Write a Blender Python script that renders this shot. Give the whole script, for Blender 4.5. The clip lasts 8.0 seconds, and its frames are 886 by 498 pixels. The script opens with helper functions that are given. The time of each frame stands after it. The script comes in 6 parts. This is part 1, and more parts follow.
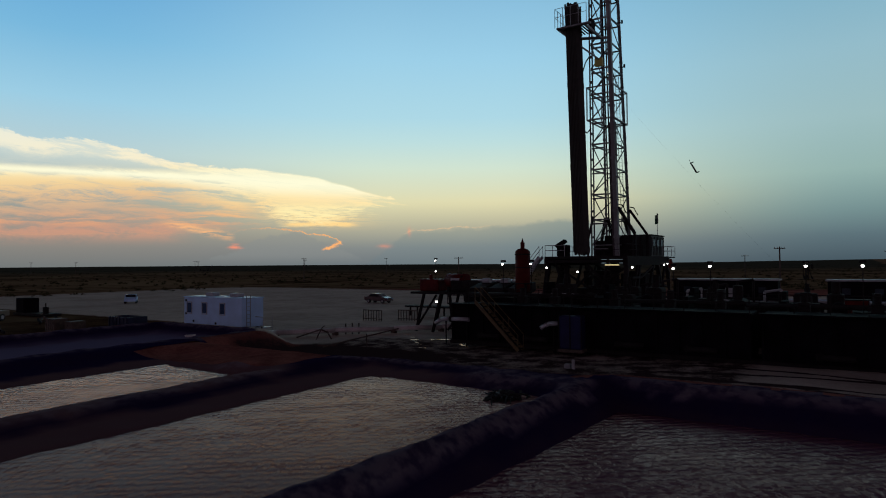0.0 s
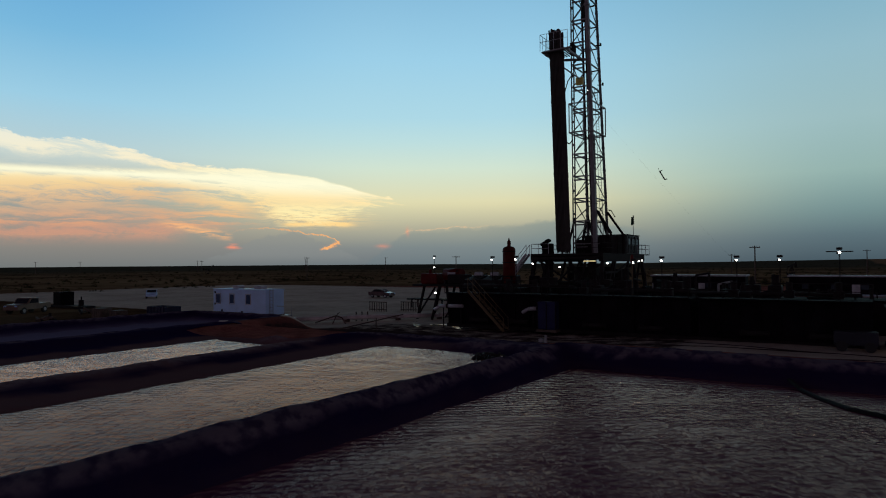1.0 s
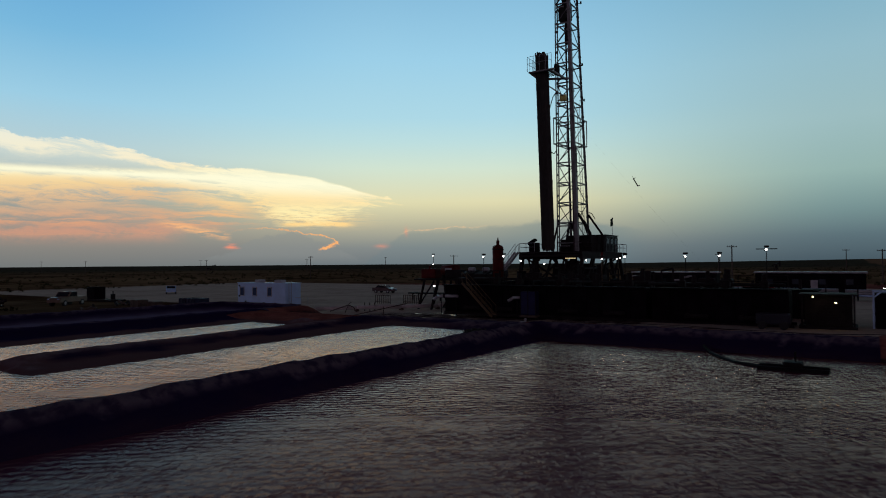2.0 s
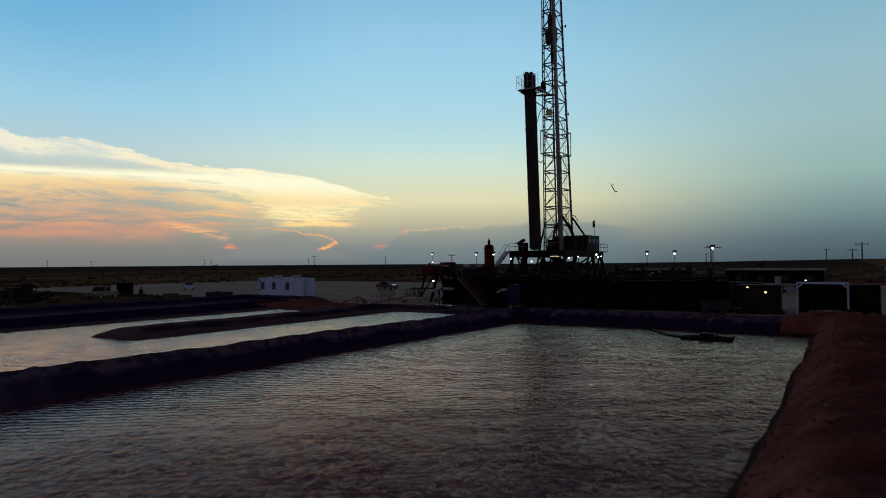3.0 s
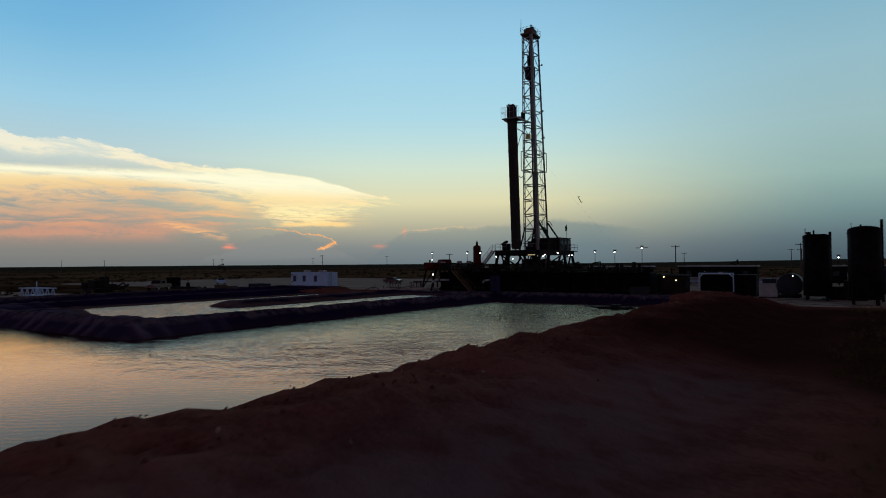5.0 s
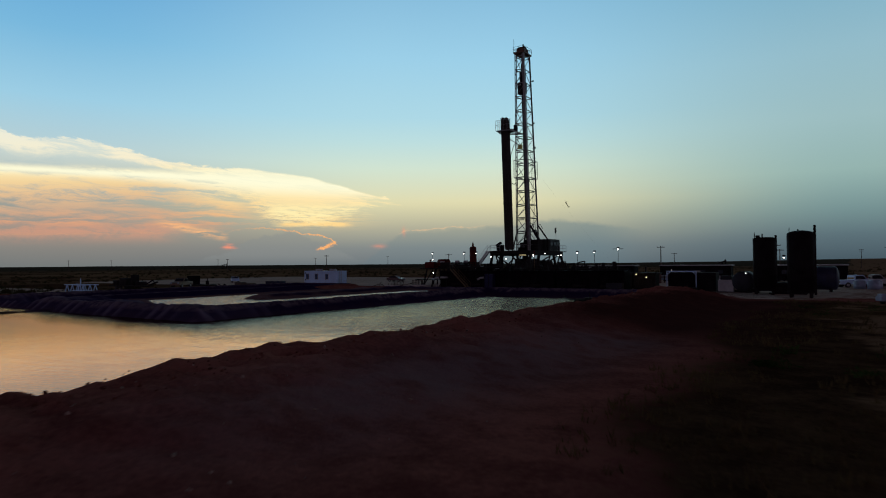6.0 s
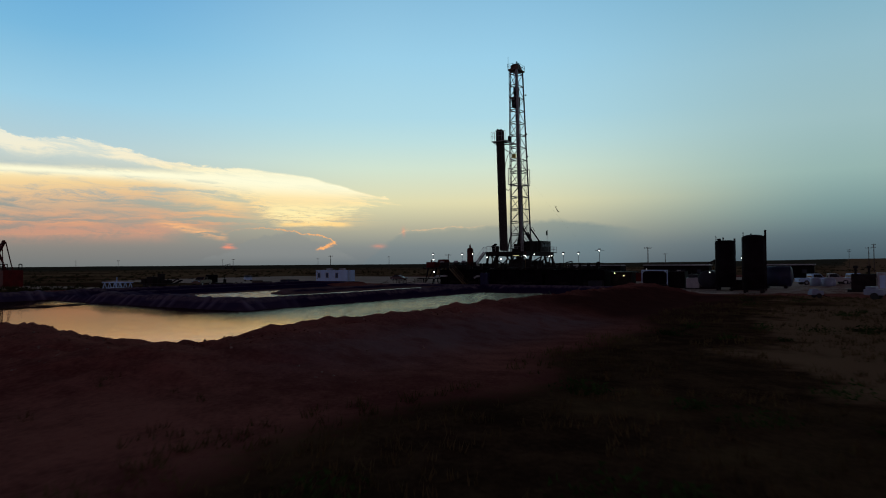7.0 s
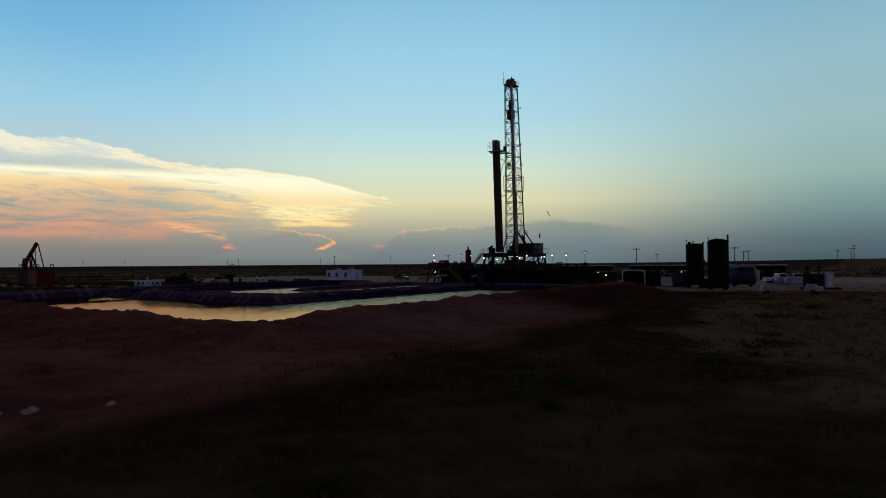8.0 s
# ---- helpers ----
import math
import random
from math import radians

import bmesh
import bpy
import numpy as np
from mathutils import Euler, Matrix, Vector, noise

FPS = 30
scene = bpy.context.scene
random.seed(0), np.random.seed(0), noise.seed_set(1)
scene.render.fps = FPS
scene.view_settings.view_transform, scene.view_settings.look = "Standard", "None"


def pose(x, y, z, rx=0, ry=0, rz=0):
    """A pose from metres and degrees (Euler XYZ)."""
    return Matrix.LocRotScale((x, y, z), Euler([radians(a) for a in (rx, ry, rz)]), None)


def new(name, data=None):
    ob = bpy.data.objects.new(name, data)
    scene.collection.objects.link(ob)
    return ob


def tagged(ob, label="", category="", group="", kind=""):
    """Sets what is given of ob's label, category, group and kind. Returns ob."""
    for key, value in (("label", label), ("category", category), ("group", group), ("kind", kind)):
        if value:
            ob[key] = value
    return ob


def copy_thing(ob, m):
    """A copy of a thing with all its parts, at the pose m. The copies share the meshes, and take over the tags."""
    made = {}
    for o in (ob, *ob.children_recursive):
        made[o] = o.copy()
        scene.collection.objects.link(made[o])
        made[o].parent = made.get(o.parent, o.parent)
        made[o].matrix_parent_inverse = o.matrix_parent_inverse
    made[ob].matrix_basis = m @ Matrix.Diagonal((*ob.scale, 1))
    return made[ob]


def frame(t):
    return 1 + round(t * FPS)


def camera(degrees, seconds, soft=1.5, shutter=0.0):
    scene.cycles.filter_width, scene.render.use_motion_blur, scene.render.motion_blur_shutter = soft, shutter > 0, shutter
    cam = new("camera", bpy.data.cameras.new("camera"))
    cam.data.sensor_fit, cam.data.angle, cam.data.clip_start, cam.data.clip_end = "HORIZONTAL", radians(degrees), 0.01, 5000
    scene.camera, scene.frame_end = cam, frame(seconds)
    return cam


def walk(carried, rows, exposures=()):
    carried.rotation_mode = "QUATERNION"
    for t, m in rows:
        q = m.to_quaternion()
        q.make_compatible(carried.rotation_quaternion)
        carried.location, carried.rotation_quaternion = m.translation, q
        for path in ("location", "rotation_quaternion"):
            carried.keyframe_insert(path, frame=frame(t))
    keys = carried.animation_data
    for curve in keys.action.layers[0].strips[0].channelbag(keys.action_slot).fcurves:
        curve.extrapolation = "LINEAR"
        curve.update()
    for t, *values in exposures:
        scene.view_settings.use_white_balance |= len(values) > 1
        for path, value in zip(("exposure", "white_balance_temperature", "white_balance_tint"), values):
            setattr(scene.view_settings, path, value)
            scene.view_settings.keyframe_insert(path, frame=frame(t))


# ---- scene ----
cam = camera(70.0, 8.0, soft=1.0, shutter=0.4)
# seconds, eye x, y, z, yaw
TILT, LEAN = 1.30, -0.39
ROWS = [
    (0.0, 0.02, 0.01, 6.10, 0.04),
    (0.5, 0.03, -3.96, 5.90, -0.04),
    (1.0, 0.05, -8.10, 5.71, -0.12),
    (1.5, 0.08, -12.41, 5.52, -0.19),
    (2.0, 0.12, -16.86, 5.34, -0.24),
    (2.5, 0.15, -21.45, 5.17, -0.29),
    (3.0, 0.19, -26.17, 5.01, -0.33),
    (3.5, 0.22, -31.00, 4.87, -0.36),
    (4.0, 0.25, -35.94, 4.74, -0.39),
    (4.5, 0.27, -40.97, 4.62, -0.41),
    (5.0, 0.28, -46.08, 4.53, -0.42),
    (5.5, 0.27, -51.26, 4.46, -0.44),
    (6.0, 0.25, -56.49, 4.42, -0.45),
    (6.5, 0.21, -61.77, 4.39, -0.46),
    (7.0, 0.14, -67.09, 4.40, -0.47),
    (7.5, 0.05, -72.42, 4.43, -0.48),
    (8.0, -0.07, -77.77, 4.50, -0.49),
]
walk(cam, [(t, pose(x, y, z, 90 + TILT, 0, yaw) @ pose(0, 0, 0, 0, 0, LEAN)) for t, x, y, z, yaw in ROWS])

# ---- sky ----
def lin(r, g, b):
    return tuple((c / 255 / 12.92 if c <= 10 else ((c / 255 + 0.055) / 1.055) ** 2.4) for c in (r, g, b)) + (1.0,)


class Val:
    """A number socket of a node tree with arithmetic."""

    def __init__(self, tree, socket):
        self.tree, self.socket = tree, socket

    def op(self, kind, *others):
        node = self.tree.nodes.new("ShaderNodeMath")
        node.operation = kind
        for k, o in enumerate((self, *others)):
            if isinstance(o, Val):
                self.tree.links.new(o.socket, node.inputs[k])
            else:
                node.inputs[k].default_value = o
        return Val(self.tree, node.outputs[0])

    def __add__(self, o):
        return self.op("ADD", o)

    def __sub__(self, o):
        return self.op("SUBTRACT", o)

    def __mul__(self, o):
        return self.op("MULTIPLY", o)

    def step(self, lo, hi, a=0.0, b=1.0):
        node = self.tree.nodes.new("ShaderNodeMapRange")
        node.interpolation_type = "SMOOTHSTEP"
        self.tree.links.new(self.socket, node.inputs[0])
        for k, value in enumerate((lo, hi, a, b)):
            node.inputs[k + 1].default_value = value
        return Val(self.tree, node.outputs[0])

    def bell(self, centre, width):
        d = (self - centre) * (1.0 / width)
        return Val(self.tree, (d * d * -1.0).op("EXPONENT").socket)


def ramp(tree, value, stops, lo, hi):
    node = tree.nodes.new("ShaderNodeValToRGB")
    tree.links.new(((value - lo) * (1.0 / (hi - lo))).socket, node.inputs[0])
    el = node.color_ramp.elements
    while len(el) < len(stops):
        el.new(0.5)
    for e, (at, colour) in zip(el, stops):
        e.position = (at - lo) / (hi - lo)
    for e, (at, colour) in zip(el, stops):
        e.color = lin(*colour)
    return node.outputs[0]


def blend(tree, factor, a, b, kind="MIX"):
    node = tree.nodes.new("ShaderNodeMix")
    node.data_type, node.blend_type, node.clamp_factor = "RGBA", kind, True
    tree.links.new(factor.socket, node.inputs[0])
    for k, c in ((6, a), (7, b)):
        if isinstance(c, tuple):
            node.inputs[k].default_value = c
        else:
            tree.links.new(c, node.inputs[k])
    return node.outputs[2]


world = bpy.data.worlds.new("dusk_sky")
scene.world = world
world.use_nodes = True
wt = world.node_tree
wt.nodes.clear()
coords = wt.nodes.new("ShaderNodeTexCoord")
split = wt.nodes.new("ShaderNodeSeparateXYZ")
wt.links.new(coords.outputs["Generated"], split.inputs[0])
DX, DY, DZ = (Val(wt, split.outputs[k]) for k in range(3))
AZ = DX.op("ARCTAN2", DY) * 57.2958
EL = DZ.op("ARCSINE") * 57.2958


def sky_noise(sx, sz, shear, scale, detail=6.0, rough=0.55, seed=0.0):
    vec = wt.nodes.new("ShaderNodeCombineXYZ")
    wt.links.new((AZ * sx).socket, vec.inputs[0])
    wt.links.new(((EL + AZ * shear) * sz).socket, vec.inputs[1])
    vec.inputs[2].default_value = seed
    node = wt.nodes.new("ShaderNodeTexNoise")
    node.inputs["Scale"].default_value = scale
    node.inputs["Detail"].default_value = detail
    node.inputs["Roughness"].default_value = rough
    wt.links.new(vec.outputs[0], node.inputs["Vector"])
    return Val(wt, node.outputs["Fac"])


# clear evening gradient: towards the glow, to its right, to its left
# Above 23 degrees, out of view, darkened to dim the ground and near water
centre = ramp(wt, EL, [(0, (108, 120, 125)), (1.5, (128, 138, 138)), (3.2, (174, 173, 152)), (5.5, (222, 217, 175)), (8.5, (208, 226, 208)), (10.8, (188, 221, 222)),
                       (13, (172, 215, 229)), (18, (155, 206, 231)), (23, (136, 189, 220)), (27, (135, 155, 170)), (33, (92, 94, 104)), (44, (40, 33, 39)), (85, (15, 10, 14))], 0, 90)
right = ramp(wt, EL, [(0, (70, 87, 97)), (2, (88, 111, 120)), (4, (115, 144, 146)), (7, (147, 178, 174)), (11, (155, 188, 192)),
                      (16, (147, 187, 201)), (23, (118, 172, 199)), (27, (62, 68, 76)), (33, (34, 31, 36)), (44, (30, 23, 28)), (85, (15, 10, 14))], 0, 90)
left = ramp(wt, EL, [(0, (116, 121, 121)), (2, (138, 136, 130)), (5, (156, 159, 152)), (9, (182, 206, 210)), (13, (155, 204, 227)),
                     (18, (120, 183, 220)), (23, (98, 164, 212)), (27, (84, 104, 120)), (33, (52, 54, 62)), (44, (30, 23, 28)), (85, (15, 10, 14))], 0, 90)
sky = blend(wt, AZ.step(4, 34), centre, right)
sky = blend(wt, AZ.step(-4, -32), sky, left)

# far banks of thunder cloud low over the plain
puff = sky_noise(1.0, 1.6, 0.0, 0.55, 6.0, 0.6, 3.0)
top_a = AZ.bell(-13.6, 5.2) * 2.8 + (puff - 0.5) * 1.5
bank_a = (top_a - EL).step(-0.10, 0.25) * EL.step(0.0, 1.0)

# a fan of high cloud lit from below the horizon, placed to fit the camera's view at its last pose (X to the right, Y
# down)
ahead = (DY + DX * 0.0086).op("MAXIMUM", 0.12)
X = (DX - DY * 0.0086).op("DIVIDE", ahead) * 1120.0 + 784.0
Y = DZ.op("DIVIDE", ahead) * -1120.0 + 472.5 - X * 0.0068
west = X.step(-1500, -300)


def profile(points, lo=-800.0, hi=900.0, top=500.0):
    """A smooth curve through a few (X, value) points."""
    node = wt.nodes.new("ShaderNodeValToRGB")
    wt.links.new(((X - lo) * (1.0 / (hi - lo))).socket, node.inputs[0])
    node.color_ramp.interpolation = "CARDINAL"
    el = node.color_ramp.elements
    while len(el) < len(points):
        el.new(0.5)
    for e, (x, v) in zip(el, points):
        e.position = (x - lo) / (hi - lo)
    for e, (x, v) in zip(el, points):
        e.color = (v / top, v / top, v / top, 1.0)
    return Val(wt, node.outputs[0]) * top


def fan_noise(fx, fy, seed, detail=7.0, rough=0.6, distort=0.0, bend=None):
    vec = wt.nodes.new("ShaderNodeCombineXYZ")
    wt.links.new((X * fx).socket, vec.inputs[0])
    fan = (Y - 400.0).op("DIVIDE", (X * -0.001 + 1.15).op("MAXIMUM", 0.3))
    wt.links.new(((fan + bend if bend else fan) * fy).socket, vec.inputs[1])
    vec.inputs[2].default_value = seed
    node = wt.nodes.new("ShaderNodeTexNoise")
    for key, v in (("Scale", 1.0), ("Detail", detail), ("Roughness", rough), ("Distortion", distort)):
        node.inputs[key].default_value = v
    wt.links.new(vec.outputs[0], node.inputs["Vector"])
    return Val(wt, node.outputs["Fac"])


roll = (fan_noise(0.009, 0.020, 4.0, 4.0) - 0.5) * 26.0
streak = fan_noise(0.0052, 0.050, 8.0, 8.0, 0.6, 0.4, roll)
fine = fan_noise(0.016, 0.125, 15.0, 8.0, 0.65, 0.6, roll)
tear = fan_noise(0.030, 0.060, 22.0, 8.0, 0.7, 0.8)
ruffle = (tear - 0.5) * 22.0 + (fine - 0.5) * 12.0
upper = profile([(-800, 120), (0, 231), (150, 251), (250, 277), (330, 297), (450, 305), (560, 322), (620, 339), (668, 354), (690, 362), (900, 440)])
lower = profile([(-800, 350), (0, 352), (200, 350), (300, 342), (420, 346), (465, 380), (520, 391), (575, 389), (630, 374), (668, 358), (690, 350), (900, 300)])
crisp = X.step(350, 520, 1.0, 0.25)
body = (Y - upper + 6.0 + ruffle * crisp).step(-0.5, 4.5) * (lower - Y + ruffle * 1.6 + (fine - 0.5) * 44.0 + (streak - 0.5) * 40.0 * X.step(440, 300)).step(-12.0, 14.0)
gap_mid = profile([(-800, 180), (0, 276), (150, 285), (250, 297), (330, 305), (420, 310), (900, 310)])
gap_wide = X.step(40, 330, 17.0, 5.0)
hollow = ((Y - gap_mid + ruffle * 0.7).op("DIVIDE", gap_wide))
hollow = (hollow * hollow * hollow * hollow * -1.0).op("EXPONENT") * X.step(345, 270)
under = (Y - lower + 34.0).step(0.0, 26.0) * X.step(410, 480)
body = body * (fine * 0.6 + tear * 0.4).step(0.36, 0.54, 0.15, 1.0).op("MAXIMUM", under * -1.0 + 1.0)
body = body * (hollow * -0.80 + 1.0) * (streak * 0.6 + fine * 0.4).step(0.36, 0.53, 0.42, 1.0).op("MAXIMUM", X.step(330, 470, 0.0, 0.88))
spine = Y - 297.0 - X * 0.050 + ruffle * 0.15
thick = X.step(150, 560, 9.0, 20.0)
bright = spine.op("DIVIDE", thick).bell(0.0, 1.0) * (Y - upper + 6.0 + ruffle * crisp).step(-0.5, 4.5)
body = body.op("MAXIMUM", bright * X.step(640, 560) * fine.step(0.25, 0.5, 0.7, 1.0))
rays = (streak * 0.72 + fine * 0.28).step(0.40, 0.60) * (Y - lower).step(-14, 4) * Y.step(412, 392) * X.step(470, 400)
flecks = fine.step(0.38, 0.52) * tear.step(0.30, 0.46) * (Y - 385.0 + (X - 540.0) * -0.05).bell(0.0, 13.0) * X.bell(545.0, 72.0)
curl = ((Y - 399.0 + (X - 560.0).bell(0.0, 40.0) * 2.0 + (tear - 0.5) * 9.0).bell(0.0, 3.4)) * X.step(482, 512) * X.step(632, 596) * tear.step(0.30, 0.42)
warm = ramp(wt, Y, [(225, (238, 238, 218)), (290, (252, 242, 206)), (325, (255, 247, 204)), (350, (255, 228, 168)), (372, (250, 204, 142)), (396, (238, 172, 124)), (420, (206, 146, 124)), (450, (140, 124, 124))], 200, 460)
dull = ramp(wt, Y, [(225, (236, 236, 218)), (288, (250, 238, 204)), (306, (252, 228, 172)), (322, (244, 212, 156)), (345, (228, 190, 146)), (368, (206, 172, 142)), (396, (226, 162, 124)), (420, (190, 144, 130)), (450, (140, 126, 124))], 200, 460)
warm = blend(wt, X.step(470, 250), warm, dull)
gold = blend(wt, X.step(420, 500), warm, lin(255, 238, 178))
warm_side = blend(wt, Y.step(345, 375), warm, gold)
white = blend(wt, bright * X.step(-700, 150, 0.30, 1.0), warm_side, lin(255, 252, 218))
pink = (Y - 410.0).bell(0.0, 15.0) * (streak * 0.6 + tear * 0.4).step(0.30, 0.56) * X.step(345, 270) * west
sky = blend(wt, bank_a * 0.5, sky, lin(132, 140, 140))
sky = blend(wt, pink * 0.62, sky, lin(226, 156, 124))
sky = blend(wt, rays * 0.95 * west, sky, warm)
sky = blend(wt, (flecks + curl).op("MINIMUM", 0.95), sky, lin(255, 216, 146))
sky = blend(wt, body * 0.97 * west, sky, white)

# the long blue-grey bank beyond the rig, its near end just catching the glow
jag = (fan_noise(0.055, 0.050, 31.0, 6.0, 0.7) - 0.5)
top_b = profile([(-800, 500), (640, 470), (700, 420), (750, 408), (870, 401), (980, 391), (1050, 394), (1110, 402), (1200, 412), (1600, 440)], -800.0, 1700.0) + (puff - 0.5) * 20.0
bank_b = (Y - top_b).step(-3.0, 7.0) * X.step(1000, 800, 1.0, 0.55) * X.step(1170, 1040) * Y.step(480, 425, 0.45, 1.0)
sky = blend(wt, bank_b * 0.5, sky, lin(92, 124, 136))
glint = (Y - top_b + 1.0).bell(0.0, 1.2) * X.step(700, 716) * X.step(890, 800) * tear.step(0.40, 0.58)
sky = blend(wt, glint * 0.5, sky, lin(240, 196, 150))

# burning rims of the far banks
slope = (Y - 395.0 - (X - 280.0) * 0.21 + (tear - 0.5) * 14.0).bell(0.0, 6.0) * X.step(262, 310) * X.step(408, 388) * fine.step(0.36, 0.54)
rim_mid = profile([(-800, 420), (395, 413), (440, 405), (500, 408), (545, 416), (575, 420), (592, 431), (620, 450), (900, 450)])
rim = (Y - rim_mid + jag * 17.0).bell(0.0, 1.0) * X.step(395, 560, 0.1, 0.95) * X.step(598, 590) * (fine * 0.5 + tear * 0.5).step(0.36, 0.54, 0.15, 1.0)
ember = (Y - 437.0 + (X - 575.0) * 0.36 + jag * 26.0).bell(0.0, 2.6) * X.step(556, 566) * X.step(596, 588)
spark = (X - 404.0 + (tear - 0.5) * 30.0).bell(0.0, 8.0) * (Y - 438.0 + (fine - 0.5) * 14.0).bell(0.0, 3.6)
spark = spark + (X - 670.0).bell(0.0, 10.0) * (Y - 437.0 + (tear - 0.5) * 8.0).bell(0.0, 3.0) * 0.45 + (X - 714.0 + (tear - 0.5) * 8.0).bell(0.0, 3.0) * (Y - 411.0).bell(0.0, 7.0) * 0.4
sky = blend(wt, slope * 0.9, sky, lin(246, 184, 130))
sky = blend(wt, (rim + ember).op("MINIMUM", 1.0), sky, lin(255, 180, 112))
sky = blend(wt, spark.op("MINIMUM", 0.9), sky, lin(240, 146, 118))

# away from the glow the evening sky is dim, palest low down
# Unseen low band brightened to light the sides facing the camera
east = ramp(wt, EL, [(0, (134, 120, 142)), (10, (156, 138, 158)), (20, (84, 68, 82)), (34, (26, 18, 23)), (60, (15, 10, 14)), (85, (15, 10, 14))], 0, 90)
behind = (AZ.op("ABSOLUTE")).step(46, 105)
sky = blend(wt, behind, sky, east)
sky = blend(wt, EL.step(-0.2, -1.5), sky, lin(24, 18, 16))

air = wt.nodes.new("ShaderNodeTexSky")
air.sky_type, air.sun_disc = "NISHITA", False
air.sun_elevation, air.sun_rotation = radians(-2.0), radians(-12.0)
tint = wt.nodes.new("ShaderNodeMix")
tint.data_type, tint.blend_type = "RGBA", "ADD"
tint.inputs[0].default_value = 0.02
wt.links.new(sky, tint.inputs[6])
wt.links.new(air.outputs[0], tint.inputs[7])
glow = wt.nodes.new("ShaderNodeBackground")
glow.inputs["Strength"].default_value = 1.0
wt.links.new(tint.outputs[2], glow.inputs["Color"])
out = wt.nodes.new("ShaderNodeOutputWorld")
wt.links.new(glow.outputs[0], out.inputs["Surface"])
scene.view_settings.exposure = 0.0

# ---- materials ----
def material(name, colour, rough=0.6, metal=0.0, vary=0.25, scale=2.0, bump=0.0, bump_scale=30.0, second=None, emit=0.0, coat=0.0, shine=0.5):
    """Procedural surface: broad stains and fine grain on the base colour, a little relief."""
    m = bpy.data.materials.new(name)
    m.use_nodes = True
    t = m.node_tree
    b = t.nodes["Principled BSDF"]
    co = t.nodes.new("ShaderNodeTexCoord")

    def tex(s, detail):
        n = t.nodes.new("ShaderNodeTexNoise")
        n.inputs["Scale"].default_value, n.inputs["Detail"].default_value = s, detail
        t.links.new(co.outputs["Object"], n.inputs["Vector"])
        return Val(t, n.outputs["Fac"])

    broad, grain = tex(scale, 5.0), tex(scale * 14, 4.0)
    mix = (broad * 0.65 + grain * 0.35).step(0.35, 0.65)
    dark = second or tuple(c * (1 - vary) for c in colour)
    light = tuple(min(1.0, c * (1 + vary * 0.6)) for c in colour)
    t.links.new(blend(t, mix, dark + (1,), light + (1,)), b.inputs["Base Color"])
    t.links.new((broad * 0.3 + (rough - 0.15)).socket, b.inputs["Roughness"])
    b.inputs["Metallic"].default_value = metal
    b.inputs["Specular IOR Level"].default_value = shine
    if coat:
        b.inputs["Coat Weight"].default_value = coat
    if bump:
        relief = t.nodes.new("ShaderNodeBump")
        relief.inputs["Strength"].default_value, relief.inputs["Distance"].default_value = bump, 0.05
        t.links.new(tex(bump_scale, 3.0).socket, relief.inputs["Height"])
        t.links.new(relief.outputs[0], b.inputs["Normal"])
    if emit:
        b.inputs["Emission Color"].default_value, b.inputs["Emission Strength"].default_value = colour + (1,), emit
    return m


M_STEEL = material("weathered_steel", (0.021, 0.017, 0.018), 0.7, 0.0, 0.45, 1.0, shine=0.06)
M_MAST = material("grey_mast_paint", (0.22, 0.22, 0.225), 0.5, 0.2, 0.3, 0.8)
# Darker grey on legs a, c, d, all braces and non-front girts
M_MAST_DARK = material("dark_mast_grey", (0.08, 0.08, 0.085), 0.5, 0.3, 0.3, 0.8)
M_PIPE = material("drill_pipe_steel", (0.035, 0.028, 0.024), 0.6, 0.4, 0.4, 1.5)
M_RUST = material("red_oxide_paint", (0.085, 0.012, 0.010), 0.6, 0.0, 0.35, 1.2, shine=0.08)
M_RED = material("red_machine_paint", (0.095, 0.007, 0.007), 0.5, 0.0, 0.3, 1.2, shine=0.1)
M_BLUE = material("blue_tank_paint", (0.014, 0.018, 0.05), 0.55, 0.0, 0.35, 1.0, shine=0.3)
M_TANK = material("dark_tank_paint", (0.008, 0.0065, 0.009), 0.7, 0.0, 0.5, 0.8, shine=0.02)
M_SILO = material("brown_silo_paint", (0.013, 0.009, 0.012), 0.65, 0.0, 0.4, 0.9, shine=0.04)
M_WHITE = material("white_painted_metal", (0.41, 0.60, 0.86), 0.45, 0.0, 0.10, 0.9)
M_POLY = material("cloudy_poly_plastic", (0.26, 0.31, 0.42), 0.5, 0.0, 0.2, 1.5, shine=0.3)
M_LINE = material("dusty_pale_pipe", (0.52, 0.47, 0.46), 0.6, 0.0, 0.25, 1.0, shine=0.2)
M_TAN = material("tan_car_paint", (0.17, 0.12, 0.09), 0.45, 0.1, 0.25, 1.0, shine=0.3)
M_SLATE = material("slate_blue_paint", (0.024, 0.026, 0.036), 0.55, 0.0, 0.3, 0.9, shine=0.15)
M_GREY = material("grey_painted_metal", (0.35, 0.35, 0.37), 0.5, 0.1, 0.25, 0.9)
M_YELLOW = material("yellow_safety_paint", (0.09, 0.055, 0.012), 0.5, 0.0, 0.25, 1.5)
M_PALE = material("pale_yellow_fibreglass", (0.75, 0.68, 0.18), 0.4, 0.0, 0.15, 2.0)
M_WOOD = material("weathered_pole_wood", (0.09, 0.065, 0.05), 0.85, 0.0, 0.4, 3.0)
M_RUBBER = material("black_rubber", (0.015, 0.015, 0.016), 0.8, 0.0, 0.3, 4.0)
M_GLASS = material("dark_window_glass", (0.02, 0.025, 0.035), 0.16, 0.0, 0.1, 2.0)
M_BLUEGLASS = material("blue_window_glass", (0.03, 0.06, 0.13), 0.2, 0.0, 0.1, 2.0)
